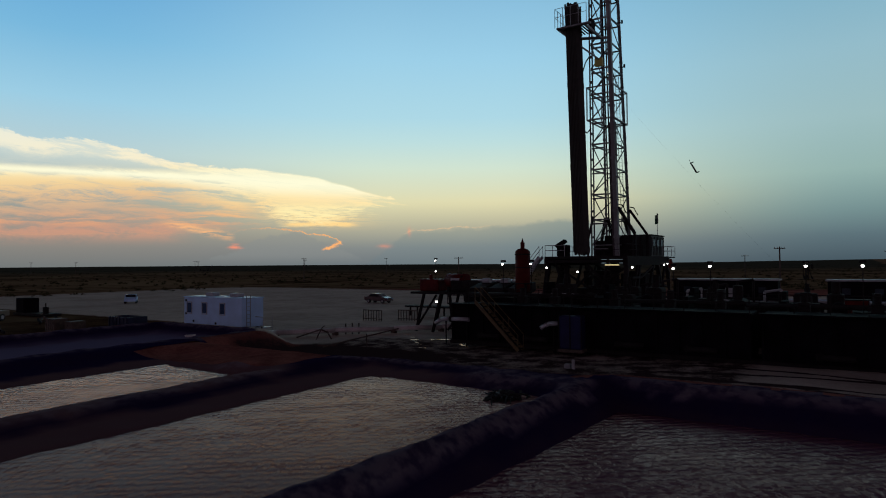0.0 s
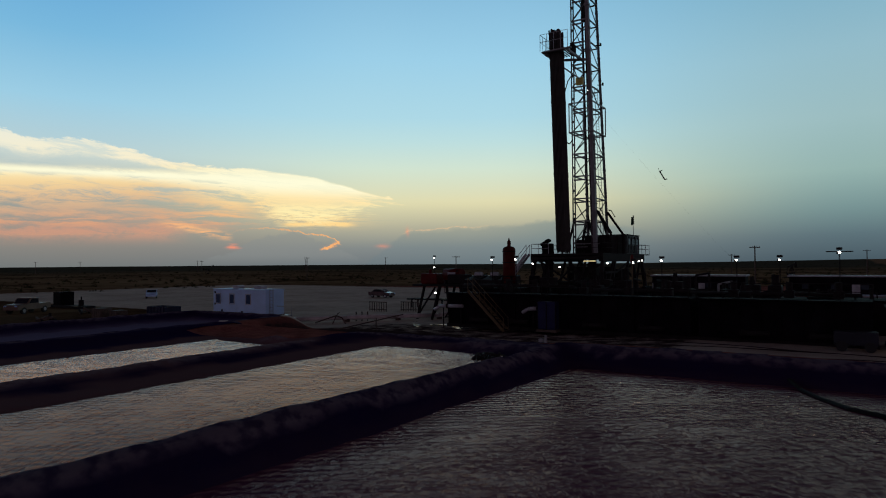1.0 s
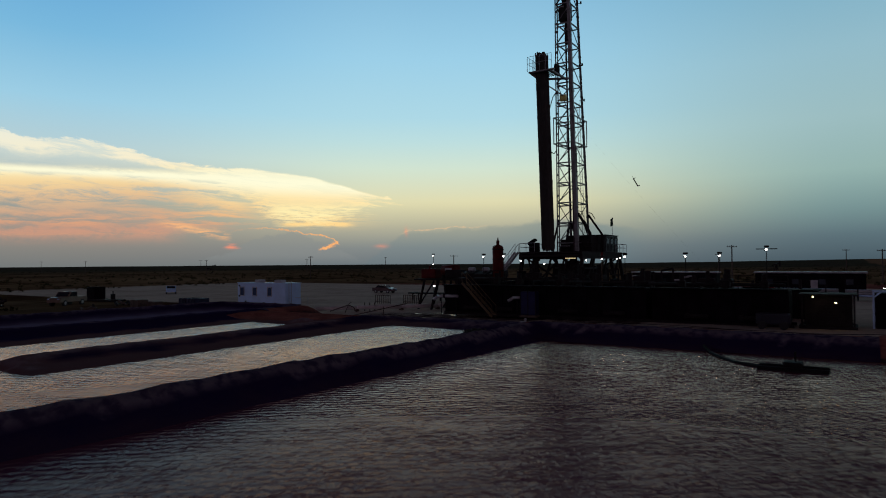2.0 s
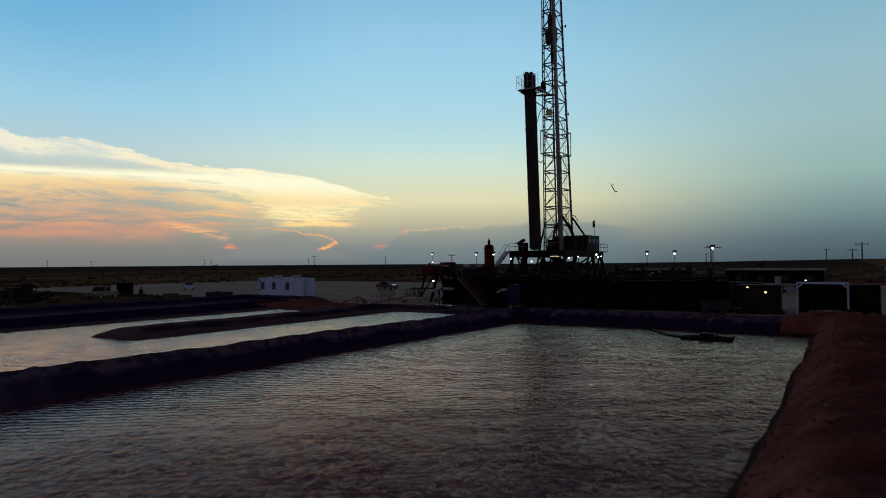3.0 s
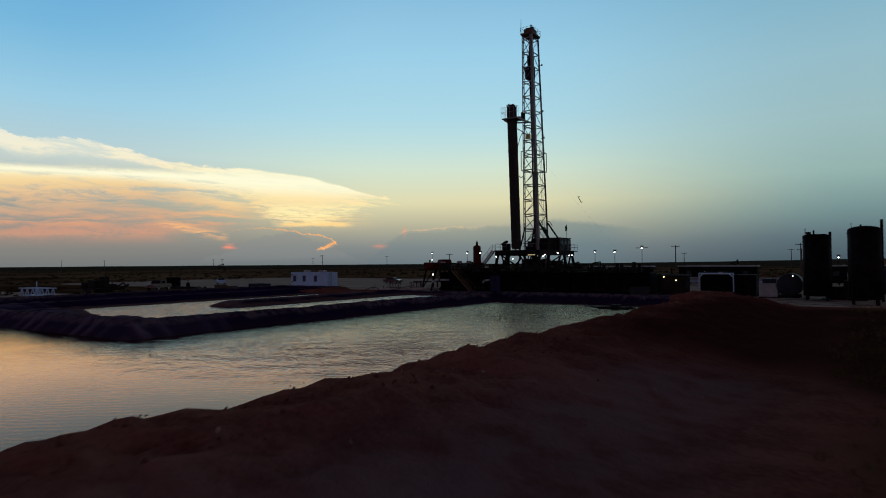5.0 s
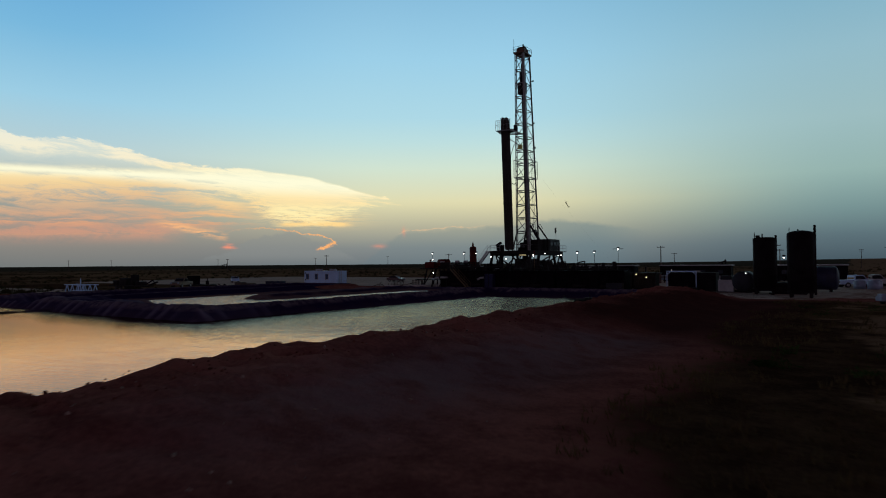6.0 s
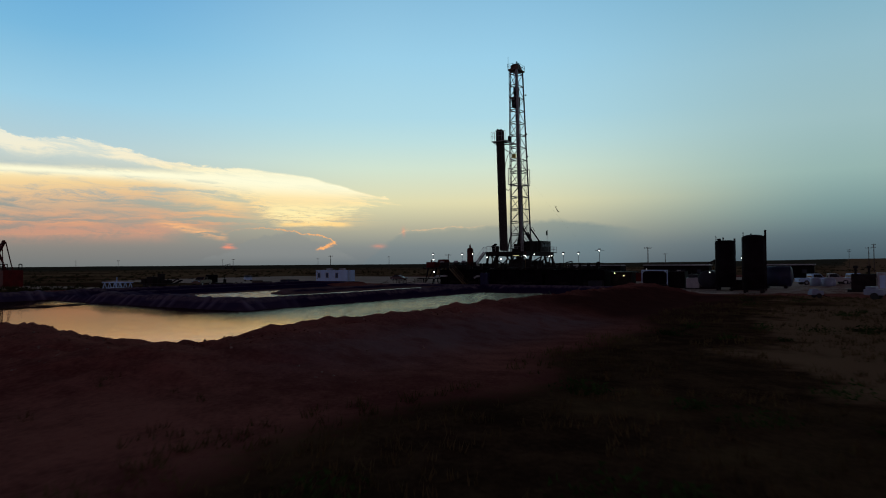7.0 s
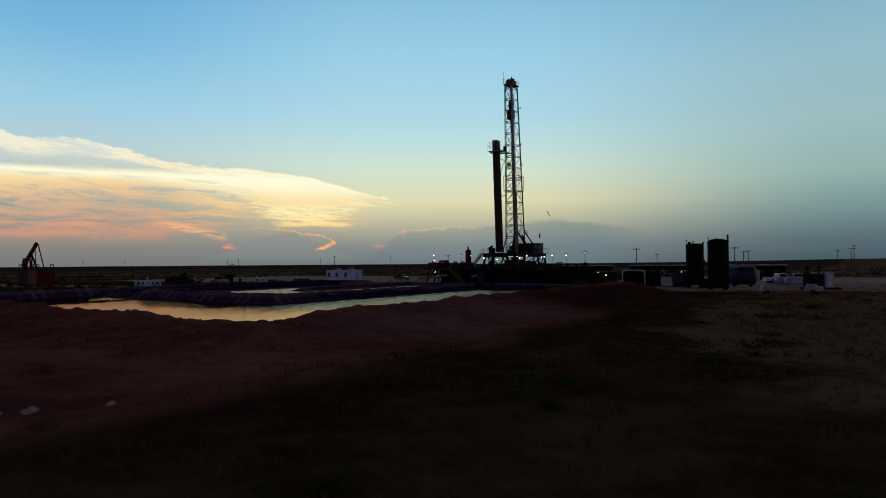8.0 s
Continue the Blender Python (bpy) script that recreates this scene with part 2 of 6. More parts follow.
M_CABLE = material("wire_rope", (0.05, 0.05, 0.05), 0.6, 0.5, 0.2, 5.0)
M_LAMP = material("lit_floodlight", (1.0, 0.97, 0.9), 0.5, 0.0, 0.0, 2.0, emit=6.5)
M_LAMP_WARM = material("lit_warm_bulb", (1.0, 0.82, 0.35), 0.5, 0.0, 0.0, 2.0, emit=5.0)
M_STRIP = material("dim_strip_lamp", (1.0, 0.8, 0.4), 0.5, 0.0, 0.0, 2.0, emit=0.5)
M_LINER = material("black_pond_liner", (0.013, 0.008, 0.040), 0.55, 0.0, 0.35, 0.35, bump=0.3, bump_scale=1.6, second=(0.022, 0.012, 0.046), shine=0.05)
M_ROCK = material("pale_caliche_stone", (0.30, 0.22, 0.19), 0.9, 0.0, 0.4, 4.0, bump=0.4, bump_scale=20, shine=0.0)
M_CLOD = material("red_dirt_clod", (0.17, 0.070, 0.055), 0.95, 0.0, 0.5, 0.6, shine=0.0)
M_CHALK = material("broken_chalk_rock", (0.46, 0.40, 0.38), 0.9, 0.0, 0.3, 5.0, bump=0.5, bump_scale=25, shine=0.0)
M_GRASS = material("dry_grass", (0.105, 0.078, 0.036), 0.85, 0.0, 0.45, 0.15, shine=0.0)
M_SCRUB = material("scrub_leaves", (0.045, 0.044, 0.020), 0.85, 0.0, 0.45, 0.2, shine=0.0)
M_WEED = material("green_weed_leaves", (0.036, 0.068, 0.018), 0.85, 0.0, 0.5, 0.3, shine=0.0)
M_RAFT = material("wet_black_hose", (0.012, 0.012, 0.013), 0.7, 0.0, 0.3, 2.0, shine=0.1)


def ground_material():
    m = bpy.data.materials.new("trampled_ground")
    m.use_nodes = True
    t = m.node_tree
    b = t.nodes["Principled BSDF"]
    co = t.nodes.new("ShaderNodeTexCoord")
    zone = t.nodes.new("ShaderNodeVertexColor")
    zone.layer_name = "zone"
    sep = t.nodes.new("ShaderNodeSeparateColor")
    t.links.new(zone.outputs[0], sep.inputs[0])

    def tex(s, detail=5.0, rough=0.55):
        n = t.nodes.new("ShaderNodeTexNoise")
        n.inputs["Scale"].default_value, n.inputs["Detail"].default_value, n.inputs["Roughness"].default_value = s, detail, rough
        t.links.new(co.outputs["Object"], n.inputs["Vector"])
        return Val(t, n.outputs["Fac"])

    grass, pad, mud = (Val(t, sep.outputs[k]) for k in range(3))
    broad, middle, small, far = tex(0.12), tex(0.8), tex(6.0, 6.0, 0.65), tex(0.012, 6.0, 0.6)
    dirt = blend(t, (broad * 0.4 + middle * 0.3 + small * 0.3).step(0.37, 0.63), (0.125, 0.042, 0.038, 1), (0.32, 0.120, 0.097, 1))
    caliche = blend(t, (broad * 0.4 + middle * 0.3 + small * 0.3).step(0.36, 0.64), (0.39, 0.31, 0.265, 1), (0.61, 0.51, 0.44, 1))
    turf = blend(t, (broad * 0.35 + middle * 0.35 + small * 0.3).step(0.38, 0.62), (0.033, 0.017, 0.011, 1), (0.098, 0.056, 0.032, 1))
    turf = blend(t, (broad * 0.6 + far * 0.4).step(0.52, 0.62) * 0.2, turf, (0.20, 0.135, 0.062, 1))
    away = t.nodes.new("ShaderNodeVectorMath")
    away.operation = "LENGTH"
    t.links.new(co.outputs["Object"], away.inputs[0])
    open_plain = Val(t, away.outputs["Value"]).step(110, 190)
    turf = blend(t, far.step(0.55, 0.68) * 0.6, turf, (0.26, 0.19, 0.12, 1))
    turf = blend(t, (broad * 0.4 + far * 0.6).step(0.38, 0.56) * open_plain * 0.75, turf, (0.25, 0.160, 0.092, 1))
    # Haze over the far plain, painted into the turf colour by distance
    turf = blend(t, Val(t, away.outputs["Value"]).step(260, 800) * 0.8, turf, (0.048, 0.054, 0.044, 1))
    tan = Val(t, zone.outputs["Alpha"])
    turf = blend(t, (tan + (broad - 0.5) * 0.9 + (middle - 0.5) * 0.7).step(0.35, 0.75) * 0.85, turf, (0.25, 0.148, 0.092, 1))
    wet = (0.050, 0.031, 0.033, 1)
    ragged = (middle - 0.5) * 0.55 + (small - 0.5) * 0.35
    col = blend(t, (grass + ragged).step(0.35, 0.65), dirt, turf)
    trodden = t.nodes.new("ShaderNodeVertexColor")
    trodden.layer_name = "track"
    pair = t.nodes.new("ShaderNodeSeparateColor")
    t.links.new(trodden.outputs[0], pair.inputs[0])
    worn, dark_slope = Val(t, pair.outputs[0]), Val(t, pair.outputs[1])
    # Darker red where the outer slope mask is set
    col = blend(t, dark_slope * middle.step(0.3, 0.6, 0.8, 0.95), col, (0.056, 0.022, 0.020, 1))
    col = blend(t, worn * middle.step(0.3, 0.6, 0.35, 0.85), col, (0.21, 0.145, 0.16, 1))
    col = blend(t, (pad + ragged).step(0.40, 0.62), col, caliche)
    col = blend(t, (mud + ragged).step(0.40, 0.62), col, wet)
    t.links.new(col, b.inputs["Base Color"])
    b.inputs["Specular IOR Level"].default_value = 0.0
    t.links.new(mud.step(0.3, 0.8, 0.9, 0.5).socket, b.inputs["Roughness"])
    relief = t.nodes.new("ShaderNodeBump")
    relief.inputs["Strength"].default_value, relief.inputs["Distance"].default_value = 0.7, 0.12
    t.links.new((middle * 0.5 + small * 0.5).socket, relief.inputs["Height"])
    t.links.new(relief.outputs[0], b.inputs["Normal"])
    return m


def muddy_waterline(m):
    """Red silt left on the liner just above the water, with painted pleat sheen and pale crests."""
    t = m.node_tree
    b = t.nodes["Principled BSDF"]
    co = t.nodes.new("ShaderNodeTexCoord")
    n = t.nodes.new("ShaderNodeTexNoise")
    n.inputs["Scale"].default_value, n.inputs["Detail"].default_value = 2.2, 6.0
    t.links.new(co.outputs["Object"], n.inputs["Vector"])
    tone = t.nodes.new("ShaderNodeVertexColor")
    tone.layer_name = "silt"
    both = t.nodes.new("ShaderNodeSeparateColor")
    t.links.new(tone.outputs[0], both.inputs[0])
    line, bare_sheen = Val(t, both.outputs[0]), Val(t, both.outputs[1])
    dust_sheen = Val(t, both.outputs[2]) * Val(t, n.outputs["Fac"]).step(0.36, 0.60, 0.25, 1.0)
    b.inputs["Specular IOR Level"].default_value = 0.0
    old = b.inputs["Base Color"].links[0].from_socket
    # Lilac of the bare basin floor; pleat sheen is put into the same colour
    t.links.new(blend(t, line * 0.85, blend(t, bare_sheen * 0.9, old, (0.17, 0.145, 0.24, 1)), (0.150, 0.085, 0.088, 1)), b.inputs["Base Color"])
    # Pale crests: real dust plus the sky's sheen, both put into the colour
    old = b.inputs["Base Color"].links[0].from_socket
    t.links.new(blend(t, dust_sheen * 0.5, old, (0.24, 0.19, 0.22, 1)), b.inputs["Base Color"])


muddy_waterline(M_LINER)


def water_material(name, rough, mirror, fall, silt, bright, short=1.0):
    m = bpy.data.materials.new(name)
    m.use_nodes = True
    t = m.node_tree
    b = t.nodes["Principled BSDF"]
    co = t.nodes.new("ShaderNodeTexCoord")

    level_out = t.nodes.new("ShaderNodeMapping")
    level_out.inputs["Rotation"].default_value = (0, 0, radians(-33.17 - 5.0))
    t.links.new(co.outputs["Object"], level_out.inputs["Vector"])

    def tex(s, detail, along_wind, across):
        mp = t.nodes.new("ShaderNodeMapping")
        mp.inputs["Scale"].default_value = (across * short, along_wind, 1.0)
        t.links.new(level_out.outputs[0], mp.inputs["Vector"])
        n = t.nodes.new("ShaderNodeTexNoise")
        n.inputs["Scale"].default_value, n.inputs["Detail"].default_value, n.inputs["Roughness"].default_value = s, detail, 0.45
        t.links.new(mp.outputs[0], n.inputs["Vector"])
        return Val(t, n.outputs["Fac"])

    low, chop, gust, swell = tex(1.0, 1.0, 5.2, 1.6), tex(1.0, 1.5, 10.5, 3.6), tex(0.05, 3.0, 1.0, 1.0), tex(1.0, 2.0, 0.9, 0.35)
    crest = t.nodes.new("ShaderNodeTexWave")
    crest.bands_direction = "Y"
    for key, v in (("Scale", 0.80), ("Distortion", 4.5), ("Detail", 2.0), ("Detail Scale", 2.2), ("Detail Roughness", 0.6)):
        crest.inputs[key].default_value = v
    broken = t.nodes.new("ShaderNodeMapping")
    broken.inputs["Scale"].default_value = (1.8 * short, 1.0, 1.0)
    t.links.new(level_out.outputs[0], broken.inputs["Vector"])
    t.links.new(broken.outputs[0], crest.inputs["Vector"])
    wave = Val(t, crest.outputs["Fac"]) * swell.step(0.3, 0.7, 0.35, 1.0)
    xyz = t.nodes.new("ShaderNodeSeparateXYZ")
    t.links.new(co.outputs["Object"], xyz.inputs[0])
    lee = Val(t, xyz.outputs[1]).step(-7.0, 7.0, 0.10, 1.0) * Val(t, xyz.outputs[0]).step(-3.0, -0.5, 0.55, 1.0)
    fetch = Val(t, xyz.outputs[0]).step(3.0, 16.0, 0.75, 1.25) * Val(t, xyz.outputs[1]).step(20.0, 36.0, 1.0, 1.75)
    relief = t.nodes.new("ShaderNodeBump")
    relief.inputs["Distance"].default_value = rough / 0.6
    t.links.new((gust.step(0.3, 0.65, 0.6, 1.0) * lee * fetch * 0.6).socket, relief.inputs["Strength"])
    t.links.new((wave * 0.36 + low * 0.26 + chop * 0.28).socket, relief.inputs["Height"])
    t.nodes.remove(b)
    mud = t.nodes.new("ShaderNodeBsdfDiffuse")
    mud.inputs["Color"].default_value = silt
    film = t.nodes.new("ShaderNodeBsdfGlossy")
    film.inputs["Color"].default_value, film.inputs["Roughness"].default_value = (1.0, 0.63, 0.49, 1), 0.02
    rim = t.nodes.new("ShaderNodeFresnel")
    rim.inputs["IOR"].default_value = 1.34
    both = t.nodes.new("ShaderNodeMixShader")
    for node in (mud, film):
        t.links.new(relief.outputs[0], node.inputs["Normal"])
    edge = Val(t, rim.outputs[0])
    t.links.new((edge.op("POWER", fall) * mirror).op("MINIMUM", 1.0).socket, both.inputs[0])
    t.links.new(mud.outputs[0], both.inputs[1])
    t.links.new(film.outputs[0], both.inputs[2])
    skin = t.nodes.new("ShaderNodeBsdfGlossy")
    skin.inputs["Color"].default_value, skin.inputs["Roughness"].default_value = bright, 0.03
    t.links.new(relief.outputs[0], skin.inputs["Normal"])
    last = t.nodes.new("ShaderNodeMixShader")
    t.links.new(edge.step(0.36, 0.62).socket, last.inputs[0])
    t.links.new(both.outputs[0], last.inputs[1])
    t.links.new(skin.outputs[0], last.inputs[2])
    t.links.new(last.outputs[0], t.nodes["Material Output"].inputs["Surface"])
    return m


M_GROUND = ground_material()
M_WATER = water_material("rippled_pond_water", 0.095, 3.0, 1.75, (0.125, 0.040, 0.085, 1), (0.54, 0.43, 0.31, 1))
M_MUDDY = water_material("muddy_pond_water", 0.115, 2.6, 2.0, (0.20, 0.085, 0.100, 1), (0.46, 0.40, 0.38, 1), 1.6)


# ---- building helpers ----
def box(bm, x, y, z, sx, sy, sz, bevel=0.0):
    """A box by its centre and sizes."""
    made = bmesh.ops.create_cube(bm, size=1.0, matrix=Matrix.Translation((x, y, z)) @ Matrix.Diagonal((sx, sy, sz, 1)))
    if bevel:
        edges = list({e for v in made["verts"] for e in v.link_edges})
        bmesh.ops.bevel(bm, geom=edges, offset=bevel, segments=2, affect="EDGES", profile=0.6)


def along(p, q):
    p, q = Vector(p), Vector(q)
    d = q - p
    return Matrix.Translation((p + q) / 2) @ d.to_track_quat("Z", "Y").to_matrix().to_4x4(), d.length


def beam(bm, p, q, w, h=None):
    m, n = along(p, q)
    bmesh.ops.create_cube(bm, size=1.0, matrix=m @ Matrix.Diagonal((w, h or w, n, 1)))


def rod(bm, p, q, r, n=8, r2=None):
    m, d = along(p, q)
    bmesh.ops.create_cone(bm, cap_ends=True, segments=n, radius1=r, radius2=r if r2 is None else r2, depth=d, matrix=m)


def path_rod(bm, points, r, n=6):
    for p, q in zip(points, points[1:]):
        rod(bm, p, q, r, n)


def part(name, bm, mat, parent, label="", smooth=False):
    me = bpy.data.meshes.new(name)
    if smooth:
        for f in bm.faces:
            f.smooth = len(f.verts) == 4
    bm.to_mesh(me)
    bm.free()
    me.materials.append(mat)
    ob = new(name, me)
    if parent is not None:
        ob.parent = parent
    if label:
        ob["label"] = label
    return ob


def B():
    return bmesh.new()


SITE = pose(-17.6, -10.2, 0, 0, 0, -33.17)


def thing(name, s, r, z, turn, label, category, group="", kind=""):
    ob = new(name)
    ob.empty_display_size = 0.5
    ob.matrix_world = SITE @ pose(s, r, z, 0, 0, turn)
    return tagged(ob, label, category, group, kind)


def world_thing(name, x, y, z, turn, label, category, group="", kind=""):
    ob = new(name)
    ob.matrix_world = pose(x, y, z, 0, 0, turn)
    return tagged(ob, label, category, group, kind)

# ---- the ground, one sheet to the horizon, with ponds, berms and spoil banks ----
WATER, UPPER = 0.15, 0.72
SITE_INV = SITE.inverted()


def rect(s, r, s0, s1, r0, r1):
    ds, dr = np.maximum(s0 - s, s - s1), np.maximum(r0 - r, r - r1)
    return np.hypot(np.maximum(ds, 0), np.maximum(dr, 0)) + np.minimum(np.maximum(ds, dr), 0)


def smooth01(x, lo, hi):
    t = np.clip((x - lo) / (hi - lo), 0, 1)
    return t * t * (3 - 2 * t)


def waves(s, r, seed, size):
    """Cheap smooth noise, about -1 to 1."""
    rng = np.random.RandomState(seed)
    total = np.zeros_like(s)
    for k in range(9):
        a, ph, f = rng.uniform(0, 6.28), rng.uniform(0, 6.28), rng.uniform(0.6, 1.7) / size
        total += np.sin((s * np.cos(a) + r * np.sin(a)) * f * 6.28 + ph + 1.3 * np.sin((r * np.cos(a) - s * np.sin(a)) * f * 2.9))
    return total / 4.5


def berm_slant(r):
    """The first berm runs slightly askew."""
    return 0.05 * (np.clip(r, 0, 45) - 28)


def lower_gap(s, r):
    """Distance to the water edge of the low ponds: the great pond, its arm along the field and the outer lane."""
    rr = r + 0.10 * np.maximum(0, -s) * smooth01(r, 2, -12) * -1.0
    d = rect(s, rr, 0.25 + berm_slant(r), 21.45, -20.3, 43.3)
    d = np.minimum(d, rect(s, r - 0.05 * np.maximum(0, -s - 14), -39.0, 21.45, -20.3 + 0.1 * np.maximum(0, -s), 0.9))
    return d + 0.10 * waves(s, r, 5, 11.0) + 0.05 * waves(s, r, 6, 2.3)


def dry_gap(s, r):
    """Distance to the foot of the dry outer basin."""
    return rect(s, r, -39.6, -29.9, 3.8, 49.0) + 0.12 * waves(s, r, 9, 8.0)


def upper_gaps(s, r):
    """Distances to the edges of the two raised lanes and of the basin that joins them."""
    low = 4.3 - 0.13 * (s + 3.0)
    wob = 0.10 * waves(s, r, 7, 9.0) + 0.05 * waves(s, r, 8, 2.1)
    return (rect(s, r, -10.7, -2.05 + berm_slant(r), low, 41.8) + wob, rect(s, r, -22.4, -14.9, low, 38.6) + wob, rect(s, r, -22.4, -2.05 + berm_slant(r), low, 17.0) + wob)


def pond_gap(s, r):
    """Distance to the nearest water edge, negative in the water."""
    return np.minimum(np.minimum(lower_gap(s, r), dry_gap(s, r)), np.minimum.reduce(upper_gaps(s, r)))


def level(s, r):
    """Plain ground without ponds."""
    rise = 0.45 * smooth01(s, -22, 12) * smooth01(np.hypot(s, r - 30), 400, 90)
    near = np.exp(-((s - 20) ** 2 + (r - 10) ** 2) / 90.0 ** 2)
    side = np.degrees(np.arctan2(s * 0.837 + r * 0.547, np.maximum(r * 0.837 - s * 0.547, 1.0)))
    rise = rise + 12.0 * smooth01(side, 12, 42) * smooth01(np.hypot(s, r), 500, 2600)
    return rise + 0.10 * waves(s, r, 1, 26) * near + 0.05 * waves(s, r, 2, 7) * near + 0.9 * waves(s, r, 3, 420) * (1 - near) * smooth01(np.hypot(s, r), 150, 700)


def dirt_side(s, r):
    """1 on the unlined spoil banks towards the open field."""
    return np.maximum(smooth01(s, 19.0, 21.5), smooth01(r + 0.10 * np.minimum(0, s), -18.5, -21.0))


def bank_of(d, water, rise):
    """Ground beside a pond: a shelving bed, and a bank that climbs by rise(d)."""
    return np.where(d < 0, water - np.minimum(-d * 0.6, 1.4), water + rise)


def upper_bank(s, r):
    """The raised lanes: muddy beaches below the steeper liner on their far sides."""
    a, b, c = upper_gaps(s, r)
    near = smooth01(s, -8, -4)
    rise_a = np.interp(a, [0, 1.7, 3.1], [0, 0.17, 0.64]) * (1 - near) + np.minimum(a * 0.6, 0.48) * near
    outer = smooth01(s, -17, -20)
    rise_b = np.interp(b, [0, 3.2, 4.6], [0, 0.14, 0.50]) * outer + np.minimum(b * 0.58, 0.64) * (1 - outer)
    rise_c = np.where(s > -18, np.minimum(c * 0.5, 0.66), rise_b)
    return np.minimum(np.minimum(bank_of(a, UPPER, rise_a), bank_of(b, UPPER, rise_b)), bank_of(c, UPPER, rise_c))


def height(s, r):
    low, d = lower_gap(s, r), pond_gap(s, r)
    base = level(s, r)
    dirt = dirt_side(s, r)
    rough = 0.10 * waves(s, r, 11, 6.0) + 0.07 * waves(s, r, 12, 1.9) + 0.06 * waves(s, r, 13, 0.95)
    crest = 1.04 * (1 - dirt) + (1.36 - 0.22 * smooth01(r, 28, 42) - 0.24 * smooth01(r, -12, -19) + 1.2 * rough) * dirt
    inner = np.minimum(bank_of(low, WATER, np.minimum(low * 0.84, crest)), upper_bank(s, r))
    inner = np.where((s > 4) | (s < -30) | (r < 1.5), bank_of(low, WATER, np.minimum(low * 0.84, crest)), inner)
    dry = dry_gap(s, r)
    bed = np.interp(r, [4, 13, 22], [-0.05, 0.13, 0.45]) + 0.03 * waves(s, r, 10, 4.0)
    inner = np.where(dry < 0, bed, np.minimum(inner, bed + dry * 0.62))
    among = smooth01(s, -31, -29) * smooth01(s, 0, -2) * smooth01(r, 1, 3) * smooth01(r, 45.0, 43.5)
    fall = smooth01(d, 2.2 + 1.4 * dirt, 5.0 + 5.5 * dirt) * (1 - among)
    h = np.where(d < 0, inner, inner * (1 - fall) + base * fall)
    # red fill at the end of the second lane and the mound by the far corner
    fill = np.exp(-((s + 19.5) / 6.6) ** 4 - ((r - 42.3) / 4.6) ** 4)
    h = np.where(d > 0.6, np.maximum(h, fill * (0.98 + 0.08 * waves(s, r, 21, 3))), h)
    h += np.where(d > 0.3, 0.28 * np.exp(-((s - 23.2) / 2.8) ** 2 - ((r - 49) / 4.0) ** 2) * (1 + rough), 0)
    h += np.where(d > 0.8, 0.5 * rough * dirt * smooth01(d, 16, 4), 0)
    h += np.where(d > 0.2, 0.16 * np.exp(-((s - 22.2) / 2.4) ** 2 - ((r + 15.5) / 3.5) ** 2) - 0.20 * np.exp(-((s - 18.5) / 3.2) ** 2 - ((r + 22.2) / 1.8) ** 2), 0)
    h += np.where(d > 0.2, 0.17 * smooth01(s, 2.0, -3.0) * smooth01(s, -34, -20) * np.exp(-((r + 22.0 - 0.1 * np.maximum(0, -s)) / 1.8) ** 2), 0)
    # low mud spit across the end of the great pond
    spit = np.exp(-((s + 24.6 - 0.10 * (r + 3) - 0.25 * np.sin(r * 0.9)) / 0.75) ** 2) * smooth01(r, -14, -10) * smooth01(r, 3.2, 1.2)
    return np.where(spit > 0.02, np.maximum(h, WATER - 0.25 + 0.38 * spit * (1 + 0.12 * np.sin(r * 2.3))), h)


def axis(lo, hi, step, far, grow=1.11):
    inner = list(np.arange(lo, hi + step / 2, step))
    a, b, st = [], [], step
    x = inner[-1]
    while x < far:
        st *= grow
        x += st
        b.append(x)
    x, st = inner[0], step
    while x > -far:
        st *= grow
        x -= st
        a.append(x)
    return np.array(a[::-1] + inner + b)


SS, RR = np.meshgrid(axis(-44, 62, 0.34, 3400), axis(-60, 62, 0.34, 3400), indexing="ij")
HH = height(SS, RR)


def sheet(name, keep, lift, mat):
    """A part of the ground grid as a mesh."""
    ns, nr = SS.shape
    verts = np.stack([SS, RR, HH + lift], -1).reshape(-1, 3)
    i, j = np.nonzero(keep)
    faces = np.stack([i * nr + j, (i + 1) * nr + j, (i + 1) * nr + j + 1, i * nr + j + 1], -1)
    used, back = np.unique(faces, return_inverse=True)
    me = bpy.data.meshes.new(name)
    me.from_pydata(verts[used].tolist(), [], back.reshape(-1, 4).tolist())
    me.polygons.foreach_set("use_smooth", [True] * len(me.polygons))
    me.materials.append(mat)
    ob = new(name, me)
    ob.matrix_world = SITE
    return ob, used


ns, nr = SS.shape
ground, _ = sheet("ground", np.ones((ns - 1, nr - 1), bool), 0.0, M_GROUND)
tagged(ground, "red dirt, pale caliche and dry grass plain with earth banks", "ground", kind="structure")
gap = pond_gap(SS, RR)
pad = smooth01(RR - 10 * smooth01(SS, -43, -50), 47, 52) * smooth01(RR, 150, 120) * smooth01(SS, -150, -120) * smooth01(SS, 75, 55)
pad = np.maximum(pad, 0.62 * smooth01(RR, 40, 47) * smooth01(SS, 24, 30) * smooth01(SS, 120, 90) * smooth01(RR, 66, 60))
pad = np.maximum(pad, smooth01(np.abs(RR - 30 - 0.05 * SS), 9, 5) * smooth01(SS, -42, -47))
pad = np.maximum(pad, 0.75 * smooth01(np.abs(RR - 0.9 * SS + 30), 6, 3) * smooth01(SS, 70, 95))
pad = np.maximum(pad, 0.58 * smooth01(RR, 45.5, 47.5) * smooth01(RR, 57, 54) * smooth01(SS, 2, 8) * smooth01(SS, 60, 40))
red = np.exp(-((SS + 20) / 7.5) ** 4 - ((RR - 46.5) / 7.0) ** 4)
pad *= 1 - np.clip(red * 1.5, 0, 1)
